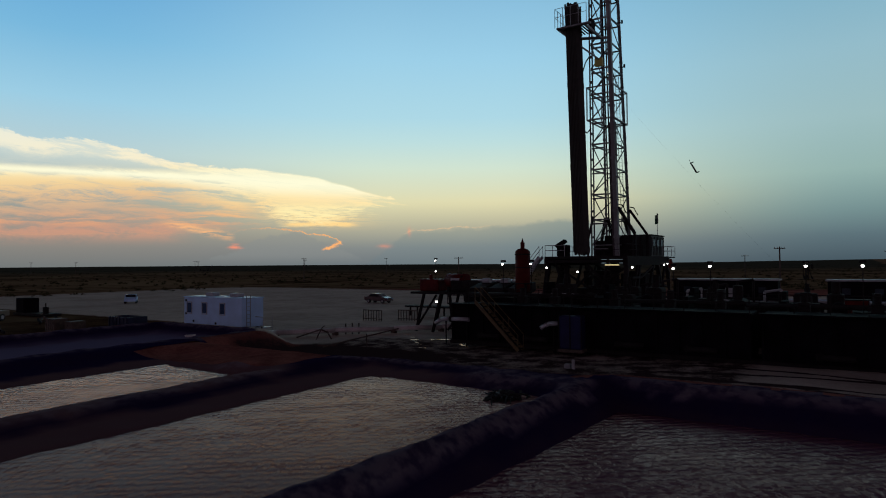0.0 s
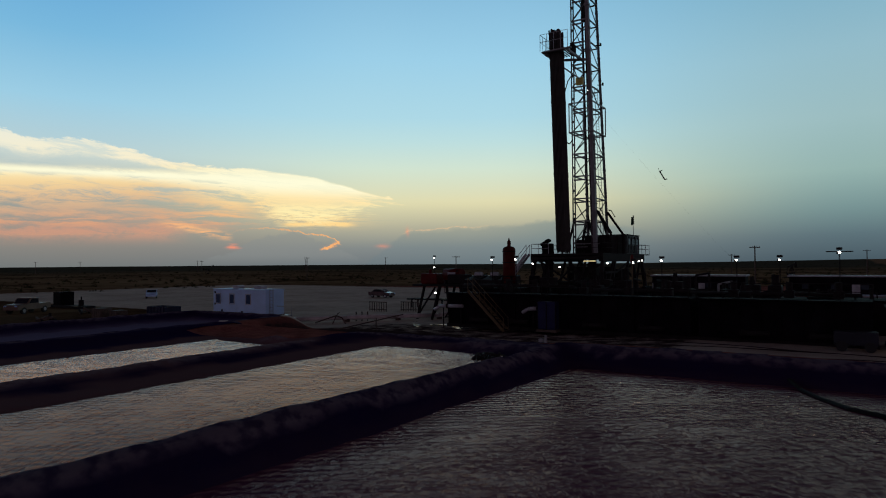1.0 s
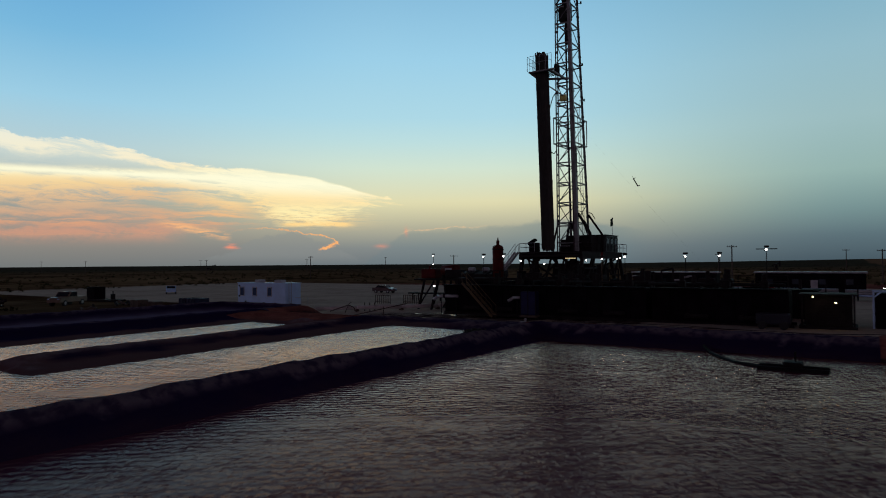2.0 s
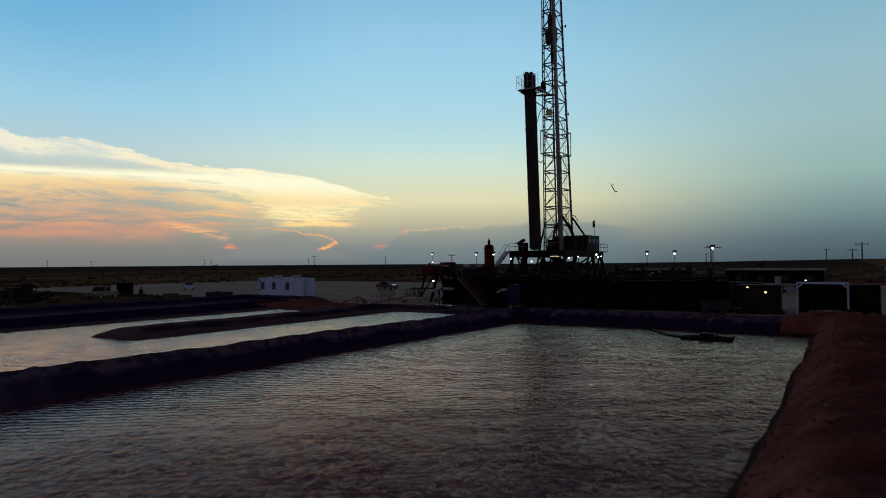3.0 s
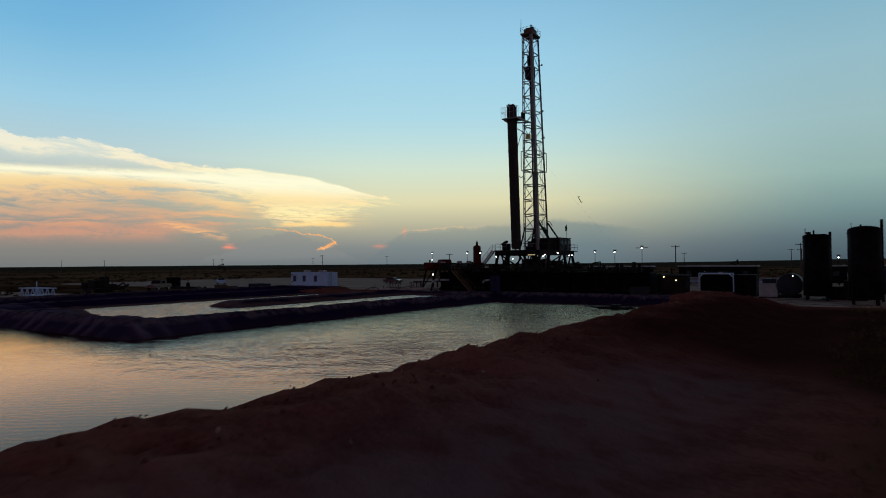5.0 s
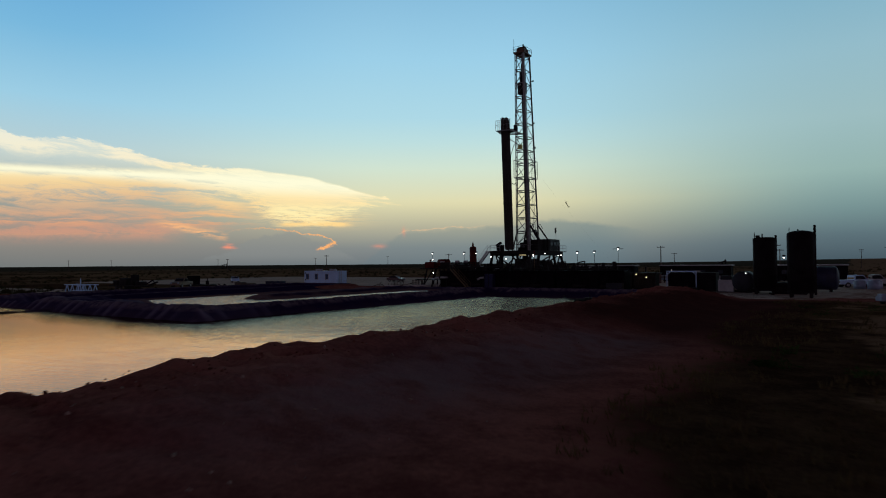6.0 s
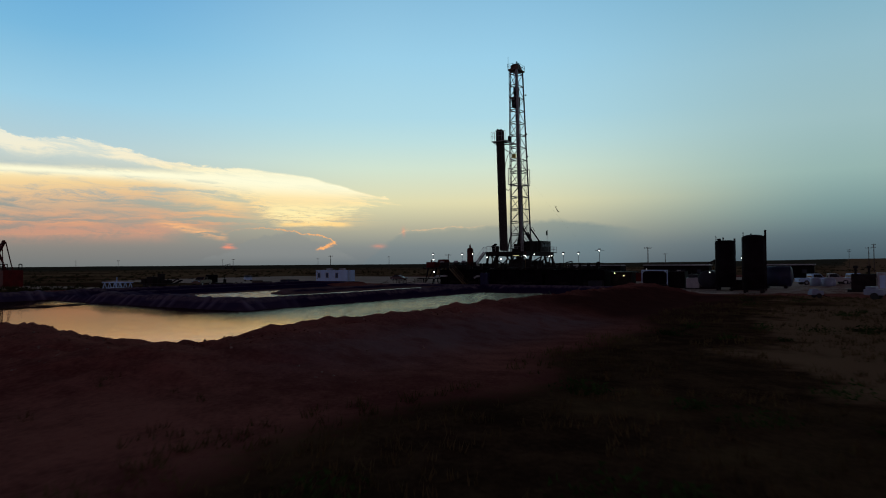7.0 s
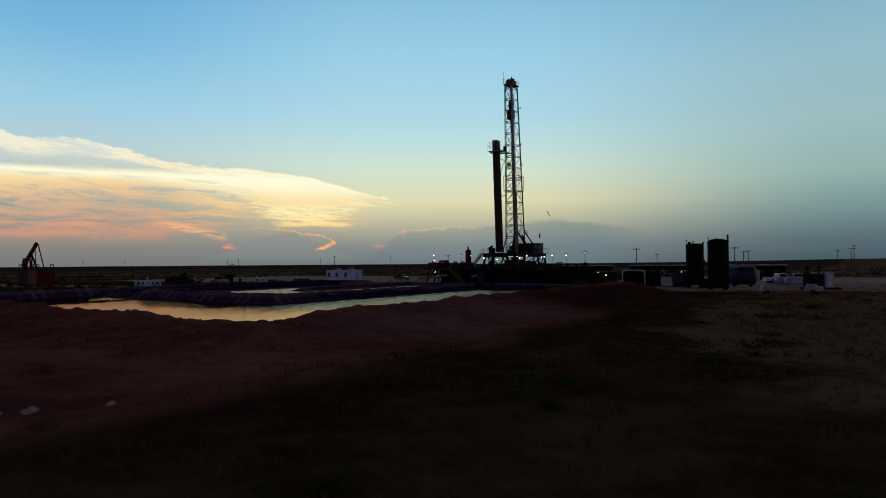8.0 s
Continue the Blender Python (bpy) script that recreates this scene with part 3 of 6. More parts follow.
pad *= 1 - 0.48 * smooth01(SS, 32, 42) * smooth01(RR, 110, 80)
field = smooth01(SS + 0.04 * (RR - 10) + 1.8 * waves(SS, RR, 61, 15), 28.0, 41.0) * smooth01(RR, 48, 40)
field = np.maximum(field, smooth01(np.hypot(SS, RR - 30), 120, 150))
field = np.maximum(field, smooth01(SS, -42, -50) * smooth01(RR, 75, 60))
field *= 1 - pad
pad = np.maximum(pad, 0.36 * dirt_side(SS, RR) * smooth01(gap, 0.2, 0.5) * smooth01(gap, 2.2, 1.0) * (SS < 30) * (RR < 46))
mud = smooth01(gap, 0.6, 0.05) * 0.75 + 0.28 * np.clip(red, 0, 1) + 0.55 * smooth01(RR, 45, 47) * smooth01(RR, 66, 58) * smooth01(SS, -34, -22) * smooth01(SS, 9, 3)
dry = smooth01(SS - 34 - 0.35 * np.clip(-RR, 0, 30) + 3 * waves(SS, RR, 71, 19) + 1.5 * waves(SS, RR, 72, 6), 0, 13) * smooth01(RR + 5 * waves(SS, RR, 73, 14), -48, -16)
# Mask for the darker red on the great pond bank's outer slope
dark_slope = smooth01(SS + waves(SS, RR, 87, 5.0), 22.5, 26.5) * smooth01(SS, 40, 32) * smooth01(RR + 2.0 * waves(SS, RR, 88, 7.0), -2, 12) * smooth01(RR, 46, 39)
for k in range(5):
    rut = 48.2 + 1.5 * k + 0.9 * np.sin(SS * (0.16 + 0.03 * k) + 1.7 * k) + 0.02 * (SS - 10)
    mud = np.maximum(mud, 0.85 * np.exp(-((RR - rut) / 0.32) ** 2) * smooth01(SS, -6, 2) * smooth01(SS, 40, 30))
worn = np.exp(-((SS - 29.8 - 0.06 * RR) / 2.6) ** 2) * smooth01(RR, -26, -14) * smooth01(RR + waves(SS, RR, 91, 4.0), 7, 1)
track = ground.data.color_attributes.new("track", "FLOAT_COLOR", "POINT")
track.data.foreach_set("color", np.stack([worn, dark_slope, worn, worn], -1).astype(np.float32).ravel())
zone = ground.data.color_attributes.new("zone", "FLOAT_COLOR", "POINT")
zone.data.foreach_set("color", np.stack([field, pad, mud, dry], -1).astype(np.float32).ravel())

# liner over the berms, draped in shallow folds
cell = 0.25 * (gap[1:, 1:] + gap[:-1, 1:] + gap[1:, :-1] + gap[:-1, :-1])
side = dirt_side(SS, RR)[1:, 1:]
S1, R1 = SS[1:, 1:], RR[1:, 1:]
among = (S1 > -30) & (S1 < -1) & (R1 > 0) & (R1 < 45)
keep = ((cell > -1.8) | ((S1 < -29) & (R1 > 3))) & ((cell < 1.9) | (among & (cell < 4.0))) & (side < 0.3) & (S1 > -42) & (S1 < 21) & (R1 < 55)
keep &= ~((S1 > -26.0) & (S1 < -14.4) & (R1 > 39.5) & (R1 < 55))
g_s, g_r = np.gradient(gap, axis=0), np.gradient(gap, axis=1)
g_n = np.hypot(g_s, g_r) + 1e-9
drift = 0.5 * waves(SS, RR, 81, 6.0)
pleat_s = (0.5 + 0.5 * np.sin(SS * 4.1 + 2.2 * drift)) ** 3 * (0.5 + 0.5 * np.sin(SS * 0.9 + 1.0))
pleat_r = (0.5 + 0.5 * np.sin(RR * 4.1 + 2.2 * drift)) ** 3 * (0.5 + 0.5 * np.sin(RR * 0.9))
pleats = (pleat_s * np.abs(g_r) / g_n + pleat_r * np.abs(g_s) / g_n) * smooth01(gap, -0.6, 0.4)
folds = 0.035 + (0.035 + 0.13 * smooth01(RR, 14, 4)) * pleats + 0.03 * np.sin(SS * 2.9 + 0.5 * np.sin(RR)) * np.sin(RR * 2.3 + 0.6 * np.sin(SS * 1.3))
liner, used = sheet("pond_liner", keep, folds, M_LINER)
beach = np.minimum.reduce(upper_gaps(SS, RR))
silt = smooth01(beach + 0.35 * waves(SS, RR, 83, 5.0) + 0.15 * waves(SS, RR, 84, 1.7), 2.1, 1.2) * smooth01(SS, -4, -8) * (RR < 46)
silt = np.maximum(silt, 0.15 * smooth01(lower_gap(SS, RR) + 0.1 * waves(SS, RR, 85, 2.5), 0.40, 0.10))
tone = liner.data.color_attributes.new("silt", "FLOAT_COLOR", "POINT")
# Convex crests that take the pale dust and painted sheen
ridge = HH - 0.25 * (np.roll(HH, 5, 0) + np.roll(HH, -5, 0) + np.roll(HH, 5, 1) + np.roll(HH, -5, 1))
ridge = smooth01(ridge + 0.03 * waves(SS, RR, 86, 3.0), 0.12, 0.24) * (HH > 0.8)
bare_sheen = smooth01(dry_gap(SS, RR), 0.6, -0.3) * smooth01(RR, 12, 18)
# Sheen on the end berm's pleats, painted lilac along the fold crests
bare_sheen = np.maximum(bare_sheen, (0.15 + 0.9 * pleats) * smooth01(RR, 9.5, 5.5))
tone.data.foreach_set("color", np.stack([silt, bare_sheen, ridge, silt * 0 + 1], -1).reshape(-1, 4)[used].astype(np.float32).ravel())
tagged(liner, "black plastic pond liner draped over the earth berms", "pond liner", kind="structure")

bm = B()
for s0, s1, r0, r1 in ((-43, 23.5, -24, 2.2), (-1.2, 23.5, 2.2, 46.0), (-43, -29.0, 2.2, 16.0)):
    bmesh.ops.create_grid(bm, x_segments=1, y_segments=1, size=0.5, matrix=Matrix.Translation(((s0 + s1) / 2, (r0 + r1) / 2, WATER)) @ Matrix.Diagonal((s1 - s0, r1 - r0, 1, 1)))
water = part("pond_water", bm, M_WATER, None)
water.matrix_world = SITE
tagged(water, "rippled muddy water of the great reserve pond reflecting the sky", "water", kind="structure")
bm = B()
corners = [(-2.8, 3.6), (-0.9, 43.2), (-23.6, 43.2), (-23.6, 6.4)]
bm.faces.new([bm.verts.new((x, y, UPPER)) for x, y in corners])
upper_water = part("pond_water", bm, M_MUDDY, None)
upper_water.matrix_world = SITE
tagged(upper_water, "calmer water of the raised ponds between lined berms", "water", kind="structure")


for s0, r0, sx, sy, turn in ((-18.2, 60.4, 1.5, 0.45, 20), (-15.6, 58.6, 0.9, 0.2, -15), (-20.4, 59.2, 0.5, 0.25, 0), (-21.6, 60.6, 0.35, 0.15, 30), (-19.4, 58.0, 0.30, 0.10, -20), (-18.6, 57.2, 0.22, 0.08, 10), (-14.8, 57.4, 0.7, 0.12, -30), (-22.8, 62.0, 0.5, 0.10, 15), (-17.2, 55.6, 0.4, 0.10, 0)):
    bm = B()
    ring = [bm.verts.new((sx * (1 + 0.25 * math.sin(3 * a + sx)) * math.cos(a), sy * (1 + 0.3 * math.sin(2 * a + s0)) * math.sin(a), 0)) for a in [k * math.pi / 14 for k in range(28)]]
    bm.faces.new(ring)
    pool = part("puddle", bm, M_MUDDY, None)
    top = max(float(height(np.array([s0 + dx]), np.array([r0 + dy]))[0]) for dx in (-sx, 0, sx) for dy in (-sy, 0, sy))
    pool.matrix_world = SITE @ pose(s0, r0, top + 0.03, 0, 0, turn)
    tagged(pool, "shallow puddle on the muddy pad", "puddle", kind="structure")

# ---- drilling rig ----
FLOOR = 6.7


def railing(name, parent, points, z, mat=M_STEEL, high=1.1, gap=1.6):
    """Posts and two rails along a line of points."""
    bm = B()
    for (x0, y0), (x1, y1) in zip(points, points[1:]):
        n = max(1, int(math.hypot(x1 - x0, y1 - y0) / gap))
        for k in range(n + 1):
            x, y = x0 + (x1 - x0) * k / n, y0 + (y1 - y0) * k / n
            rod(bm, (x, y, z), (x, y, z + high), 0.028, 6)
        for h in (0.55, 1.0):
            rod(bm, (x0, y0, z + high * h), (x1, y1, z + high * h), 0.025, 6)
    return part(name, bm, mat, parent)


def floodlight(parent, x, y, z, turn=0.0, size=0.22, mat=None):
    bm = B()
    box(bm, 0, 0.1, 0, size * 1.15, 0.16, size * 0.85, 0.02)
    head = part("floodlight", bm, M_STEEL, parent)
    head.matrix_basis = pose(x, y, z, -12, 0, turn)
    bm = B()
    bmesh.ops.create_uvsphere(bm, u_segments=12, v_segments=8, radius=size * 0.46, matrix=Matrix.Translation((0, 0, 0)) @ Matrix.Diagonal((1, 0.35, 0.85, 1)))
    part("lens", bm, mat or M_LAMP, head, "glowing lamp lens", True)
    return head


sub = thing("rig_substructure", -13.0, 84.2, 0, 0, "dark steel rig substructure carrying the drill floor", "drilling rig")
bm = B()
box(bm, 0.25, 0, FLOOR - 0.12, 8.3, 15.6, 0.24, 0.03)
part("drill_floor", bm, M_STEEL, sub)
for x in (-3.7, 4.2):
    for dz, name in ((FLOOR - 0.55, "floor_girder"), (0.75, "base_box")):
        bm = B()
        beam(bm, (x, -7.8, dz), (x, 7.8, dz), 0.45, 0.7)
        part(name, bm, M_STEEL, sub)
    for y in (-7.2, -3.4, 3.4, 7.2):
        bm = B()
        lean = 2.6 if y > 0 else -1.8
        beam(bm, (x, y, FLOOR - 0.8), (x, y + lean, 0.9), 0.38, 0.38)
        part("slanted_leg", bm, M_STEEL, sub)
    for y in (-5.4, 0.2, 5.0):
        bm = B()
        beam(bm, (x, y - 1.6, 1.0), (x, y + 1.6, FLOOR - 0.8), 0.22, 0.22)
        part("brace", bm, M_STEEL, sub)
for y in (-7.6, -2.5, 2.5, 7.6):
    bm = B()
    beam(bm, (-3.7, y, FLOOR - 0.5), (4.2, y, FLOOR - 0.5), 0.4, 0.3)
    part("cross_girder", bm, M_STEEL, sub)
for y in (-6.0, 6.0):
    bm = B()
    beam(bm, (-3.7, y, 1.0), (4.2, y, FLOOR - 0.8), 0.2, 0.2)
    beam(bm, (4.2, y, 1.0), (-3.7, y, FLOOR - 0.8), 0.2, 0.2)
    part("cross_brace", bm, M_STEEL, sub)
railing("railing", sub, [(-3.85, 1.5), (-3.85, -7.7), (-1.8, -7.7)], FLOOR, M_GREY)
railing("railing", sub, [(1.2, -7.7), (4.35, -7.7), (4.35, -1.0)], FLOOR, M_STEEL)
railing("railing", sub, [(4.35, 5.0), (4.9, 5.0), (4.9, 8.3), (1.5, 8.3)], FLOOR, M_GREY)
bm = B()
box(bm, 3.2, 8.0, FLOOR - 0.1, 3.4, 0.8, 0.12)
part("walkway", bm, M_STEEL, sub)
for x, y, z in ((-3.6, -7.95, 5.6), (-0.4, -7.95, 5.2), (4.45, -6.5, 5.6), (4.45, 5.2, 5.8), (4.45, 6.6, 5.9)):
    floodlight(sub, x, y, z, 20)
bm = B()
box(bm, 3.0, -7.95, 5.85, 1.3, 0.08, 0.12)
part("lit_strip", bm, M_STRIP, sub, "lit strip lamp under the floor edge")
bm = B()
beam(bm, (-2.95, -6.9, FLOOR + 1.0), (-2.0, -6.9, FLOOR + 1.55), 0.7, 0.3)
part("panel_hood", bm, M_TANK, sub)
# Dark mass added to close the view under the floor
bm = B()
box(bm, -0.2, -3.6, 1.9, 3.4, 2.6, 3.2, 0.15)
for k in range(5):
    beam(bm, (-1.7 + 0.75 * k, -4.95, 0.4), (-1.7 + 0.75 * k, -4.95, 3.4), 0.1)
part("middle_filler", bm, M_STEEL, sub)
# Boxes added to block the view through the substructure
for x, y, sx, sy, sz, name in ((2.3, 2.6, 2.6, 3.4, 4.4, "right_filler"), (-2.0, 3.6, 2.8, 4.0, 4.7, "left_filler"), (2.0, -5.0, 1.6, 1.4, 3.0, "front_filler")):
    bm = B()
    box(bm, x, y, 0.5 + sz / 2, sx, sy, sz, 0.08)
    for k in range(5):
        beam(bm, (x - sx * 0.4 + sx * 0.2 * k, y - sy / 2 - 0.04, 0.6), (x - sx * 0.4 + sx * 0.2 * k, y - sy / 2 - 0.04, sz), 0.08)
    part(name, bm, M_STEEL, sub)
# machinery on the floor
for x, y, sx, sy, sz, name, mat in ((-2.7, -5.4, 0.8, 1.0, 1.2, "winch_house", M_STEEL), (-2.4, -6.9, 0.85, 0.7, 1.0, "control_panel", M_TANK), (1.4, 0.6, 3.0, 3.2, 2.2, "drawworks", M_STEEL),
                                    (-1.6, 3.0, 1.5, 2.2, 1.8, "motor_hood", M_STEEL), (-0.4, -1.0, 1.3, 1.3, 0.7, "rotary_table", M_STEEL)):
    bm = B()
    box(bm, x, y, FLOOR + sz / 2, sx, sy, sz, 0.12)
    for k in (-0.3, 0.0, 0.3):
        beam(bm, (x + k * sx, y - sy / 2 - 0.03, FLOOR + 0.1), (x + k * sx, y - sy / 2 - 0.03, FLOOR + sz * 0.85), 0.06)
    part(name, bm, mat, sub)

for x, y, r0, z0, z1, name in ((-0.3, -1.2, 1.0, 0.3, 5.2, "preventer_stack"), (2.4, -5.4, 0.45, 0.3, 6.2, "choke_riser"), (-2.2, -6.2, 0.28, 0.3, 6.4, "flow_riser"), (3.2, -2.6, 0.55, 0.3, 5.2, "accumulator")):
    bm = B()
    rod(bm, (x, y, z0), (x, y, z1), r0, 18)
    for k in range(4):
        z = z0 + (z1 - z0) * (0.2 + 0.22 * k)
        rod(bm, (x, y, z), (x, y, z + 0.22), r0 * 1.45, 18)
    part(name, bm, M_STEEL, sub)
for k, (x0, y0, z0, x1, y1, z1) in enumerate(((-3.4, -7.6, 2.0, 1.0, -7.4, 5.4), (0.5, -7.7, 5.9, 4.0, -7.6, 3.2), (4.3, -7.0, 4.6, 4.3, 1.0, 5.6), (4.3, 6.5, 3.4, 4.3, 0.5, 5.0), (1.2, -7.8, 1.0, 2.6, -7.8, 6.4), (-2.8, -7.7, 6.2, -1.2, -7.8, 2.2))):
    bm = B()
    mid = ((x0 + x1) / 2, (y0 + y1) / 2, (z0 + z1) / 2 - 0.5)
    path_rod(bm, [(x0, y0, z0), mid, (x1, y1, z1)], 0.12, 8)
    part("hanging_hose", bm, M_STEEL, sub)
doghouse = thing("doghouse", -10.4, 89.0, FLOOR, 0, "dark green steel doghouse cabin on the drill floor", "cabin")
bm = B()
box(bm, 0, 0, 1.12, 2.6, 5.2, 2.24, 0.06)
part("wall", bm, material("dark_green_paint", (0.03, 0.045, 0.04), 0.6, 0.1, 0.3, 1.0), doghouse)
bm = B()
box(bm, 0, 0, 2.29, 2.8, 5.4, 0.1, 0.02)
part("roof", bm, M_STEEL, doghouse)
for y in (-1.6, 0.0, 1.6):
    bm = B()
    box(bm, 1.32, y, 1.45, 0.05, 0.9, 0.7, 0.01)
    part("window", bm, M_GLASS, doghouse)
for k in range(9):
    bm = B()
    beam(bm, (1.33, -2.5 + k * 0.62, 0.1), (1.33, -2.5 + k * 0.62, 2.1), 0.05)
    part("rib", bm, M_STEEL, doghouse)

flag = thing("flag_pole", -9.6, 90.9, FLOOR + 2.3, 0, "thin pole with a small dark green flag on the doghouse", "flag")
bm = B()
rod(bm, (0, 0, 0), (0, 0, 2.6), 0.035, 8)
part("pole", bm, M_GREY, flag)
bm = B()
n = 8
grid = [[bm.verts.new((0.03 + 0.09 * i * math.cos(0.35 * i) * 0.6, 0.04 * math.sin(i * 1.1 + j), 2.55 - 0.17 * j - 0.03 * i)) for j in range(7)] for i in range(n)]
for i in range(n - 1):
    for j in range(6):
        bm.faces.new((grid[i][j], grid[i + 1][j], grid[i + 1][j + 1], grid[i][j + 1]))
bmesh.ops.solidify(bm, geom=bm.faces[:], thickness=0.012)
part("flag", bm, material("green_cloth", (0.02, 0.09, 0.05), 0.8, 0.0, 0.3, 4.0), flag)

# mast: four raking legs laced with girts and braces
mast = thing("drilling_mast", -12.65, 84.0, FLOOR, 0, "tall tapered lattice drilling mast of grey steel", "drilling mast")
LOW = {"a": (-1.15, -2.2), "b": (1.4, -2.2), "c": (1.4, 2.2), "d": (-1.15, 2.2)}
TOP = {"a": (-1.15, -2.2), "b": (0.45, -2.2), "c": (0.45, 0.7), "d": (-1.15, 0.7)}
HIGH = 38.35


def leg_at(k, z):
    f = z / HIGH
    return Vector((LOW[k][0] * (1 - f) + TOP[k][0] * f, LOW[k][1] * (1 - f) + TOP[k][1] * f, z))


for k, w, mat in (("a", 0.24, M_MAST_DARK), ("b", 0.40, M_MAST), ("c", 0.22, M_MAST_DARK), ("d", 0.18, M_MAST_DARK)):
    bm = B()
    if k == "a":
        for dx in (-0.14, 0.14):
            beam(bm, leg_at(k, 0) + Vector((dx, 0, 0)), leg_at(k, HIGH) + Vector((dx, 0, 0)), 0.11, 0.16)
    else:
        beam(bm, leg_at(k, 0), leg_at(k, HIGH), w, w)
    for j in range(14):
        p = leg_at(k, 2.0 + j * 2.7)
        box(bm, p.x, p.y, p.z, w * 1.35, w * 1.35, 0.22)
    part("mast_leg", bm, mat, mast)
LEVELS = [1.2 + 2.62 * j for j in range(15)]
for j, z in enumerate(LEVELS):
    for p, q, w in (("a", "b", 0.15), ("b", "c", 0.13), ("c", "d", 0.13), ("d", "a", 0.13)):
        bm = B()
        beam(bm, leg_at(p, z), leg_at(q, z), w, w)
        if (p, q) == ("a", "b"):
            lo = leg_at(p, z - 0.42)
            beam(bm, lo, lo.lerp(leg_at(q, z - 0.42), 0.62), 0.11, 0.16)
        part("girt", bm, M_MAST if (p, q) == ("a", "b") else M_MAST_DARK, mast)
    if j < len(LEVELS) - 1:
        z2 = LEVELS[j + 1]
        for p, q in (("a", "b"),):
            bm = B()
            beam(bm, leg_at(p, z + 0.1), leg_at(q, z2 - 0.5), 0.10 if j < 10 else 0.07, 0.10)
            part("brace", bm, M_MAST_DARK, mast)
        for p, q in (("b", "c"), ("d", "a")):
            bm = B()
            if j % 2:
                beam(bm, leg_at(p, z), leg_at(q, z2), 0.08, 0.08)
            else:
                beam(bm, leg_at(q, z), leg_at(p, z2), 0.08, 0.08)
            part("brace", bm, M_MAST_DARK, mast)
for y in (-0.9, -0.3, 0.6):
    bm = B()
    rod(bm, (0.35 + y * 0.2, y, 0.5), (-0.25 + y * 0.1, y - 0.5, 36.5), 0.05 if y > 0 else 0.075, 8)
    part("standpipe", bm, M_STEEL, mast)
bm = B()
for x in (0.78, 1.12):
    rod(bm, (x, 1.6, 0.3), (x - 0.4, 0.9, 20.0), 0.03, 6)
for k in range(52):
    f = k / 52
    rod(bm, (0.78 - 0.4 * f, 1.6 - 0.7 * f, 0.4 + 19.4 * f), (1.12 - 0.4 * f, 1.6 - 0.7 * f, 0.4 + 19.4 * f), 0.018, 5)
part("ladder", bm, M_MAST, mast)
# collar platform half way up the lower section and its bracket frame
bm = B()
for z in (14.2, 17.6):
    for p, q in (((-1.5, -2.6), (1.3, -2.6)), ((1.3, -2.6), (1.3, 2.0)), ((1.3, 2.0), (-1.5, 2.0)), ((-1.5, 2.0), (-1.5, -2.6))):
        beam(bm, (*p, z), (*q, z), 0.12, 0.12)
for x, y in ((-1.5, -2.6), (1.3, -2.6), (1.3, 2.0), (-1.5, 2.0)):
    beam(bm, (x, y, 14.2), (x, y, 17.6), 0.10, 0.10)
part("collar_frame", bm, M_MAST, mast)
for z, x in ((25.0, 1.05), (33.4, 0.95), (20.2, 1.25)):
    bm = B()
    beam(bm, (x - 0.4, 0.6, z), (x + 0.1, 0.9, z), 0.08, 0.08)
    box(bm, x + 0.15, 0.9, z + 0.1, 0.18, 0.18, 0.35, 0.03)
    part("bracket_lamp", bm, M_STEEL, mast)
for z in (1.3, 19.0, 30.8, 8.0):
    floodlight(mast, 0.95 - z * 0.018, -1.9, z, 15, 0.2)
bm = B()
for x in (-0.9, 0.9):
    beam(bm, (x, 1.6, 4.2), (x, 5.6, 0.2), 0.3, 0.3)
    beam(bm, (x, 5.6, 0.1), (x, 2.2, 0.1), 0.2, 0.2)
beam(bm, (-0.9, 4.2, 1.7), (0.9, 4.2, 1.7), 0.2, 0.2)
part("raising_leg", bm, M_STEEL, mast)
for y in (-1.9, 1.9):
    bm = B()
    beam(bm, (1.45, y, 5.0), (3.2, y * 1.2, 2.3), 0.26, 0.26)
    beam(bm, (3.2, y * 1.2, 2.3), (3.2, y * 1.2, 0.0), 0.24, 0.24)
    path_rod(bm, [(1.5, y, 5.3), (1.9, y, 5.2), (2.3, y * 1.1, 4.4)], 0.05, 6)
    part("mast_strut", bm, M_STEEL, mast)
    bm = B()
    beam(bm, (-1.2, y, 4.2), (-2.1, y * 1.2, 0.1), 0.24, 0.24)
    part("mast_strut", bm, M_STEEL, mast)
bm = B()
beam(bm, (1.22, -2.0, 0.1), (1.02, -2.0, 13.8), 0.56, 0.56)
for k in range(6):
    box(bm, 1.2 - 0.03 * k, -2.0, 1.2 + 2.3 * k, 0.68, 0.68, 0.12, 0.02)
part("guide_column", bm, material("dusty_column_paint", (0.085, 0.068, 0.070), 0.6, 0.1, 0.35, 0.9, shine=0.2), mast, "dusty pinkish grey guide column")
# crown
bm = B()
box(bm, -0.35, -0.75, HIGH + 0.2, 2.3, 3.5, 0.3, 0.04)
box(bm, -0.35, -0.75, HIGH + 0.85, 1.6, 2.4, 0.95, 0.3)
part("crown_block", bm, material("rusty_crown_paint", (0.16, 0.09, 0.06), 0.6, 0.1, 0.35, 1.2), mast, "rust-brown crown block")
for x in (-0.8, -0.35, 0.1):
    bm = B()
    rod(bm, (x - 0.12, -0.75, HIGH + 1.05), (x + 0.12, -0.75, HIGH + 1.05), 0.7, 20)
    part("sheave", bm, M_STEEL, mast)
railing("railing", mast, [(-1.5, -2.5), (0.8, -2.5), (0.8, 1.0), (-1.5, 1.0), (-1.5, -2.5)], HIGH + 0.35, M_STEEL, 1.0, 0.9)
bm = B()
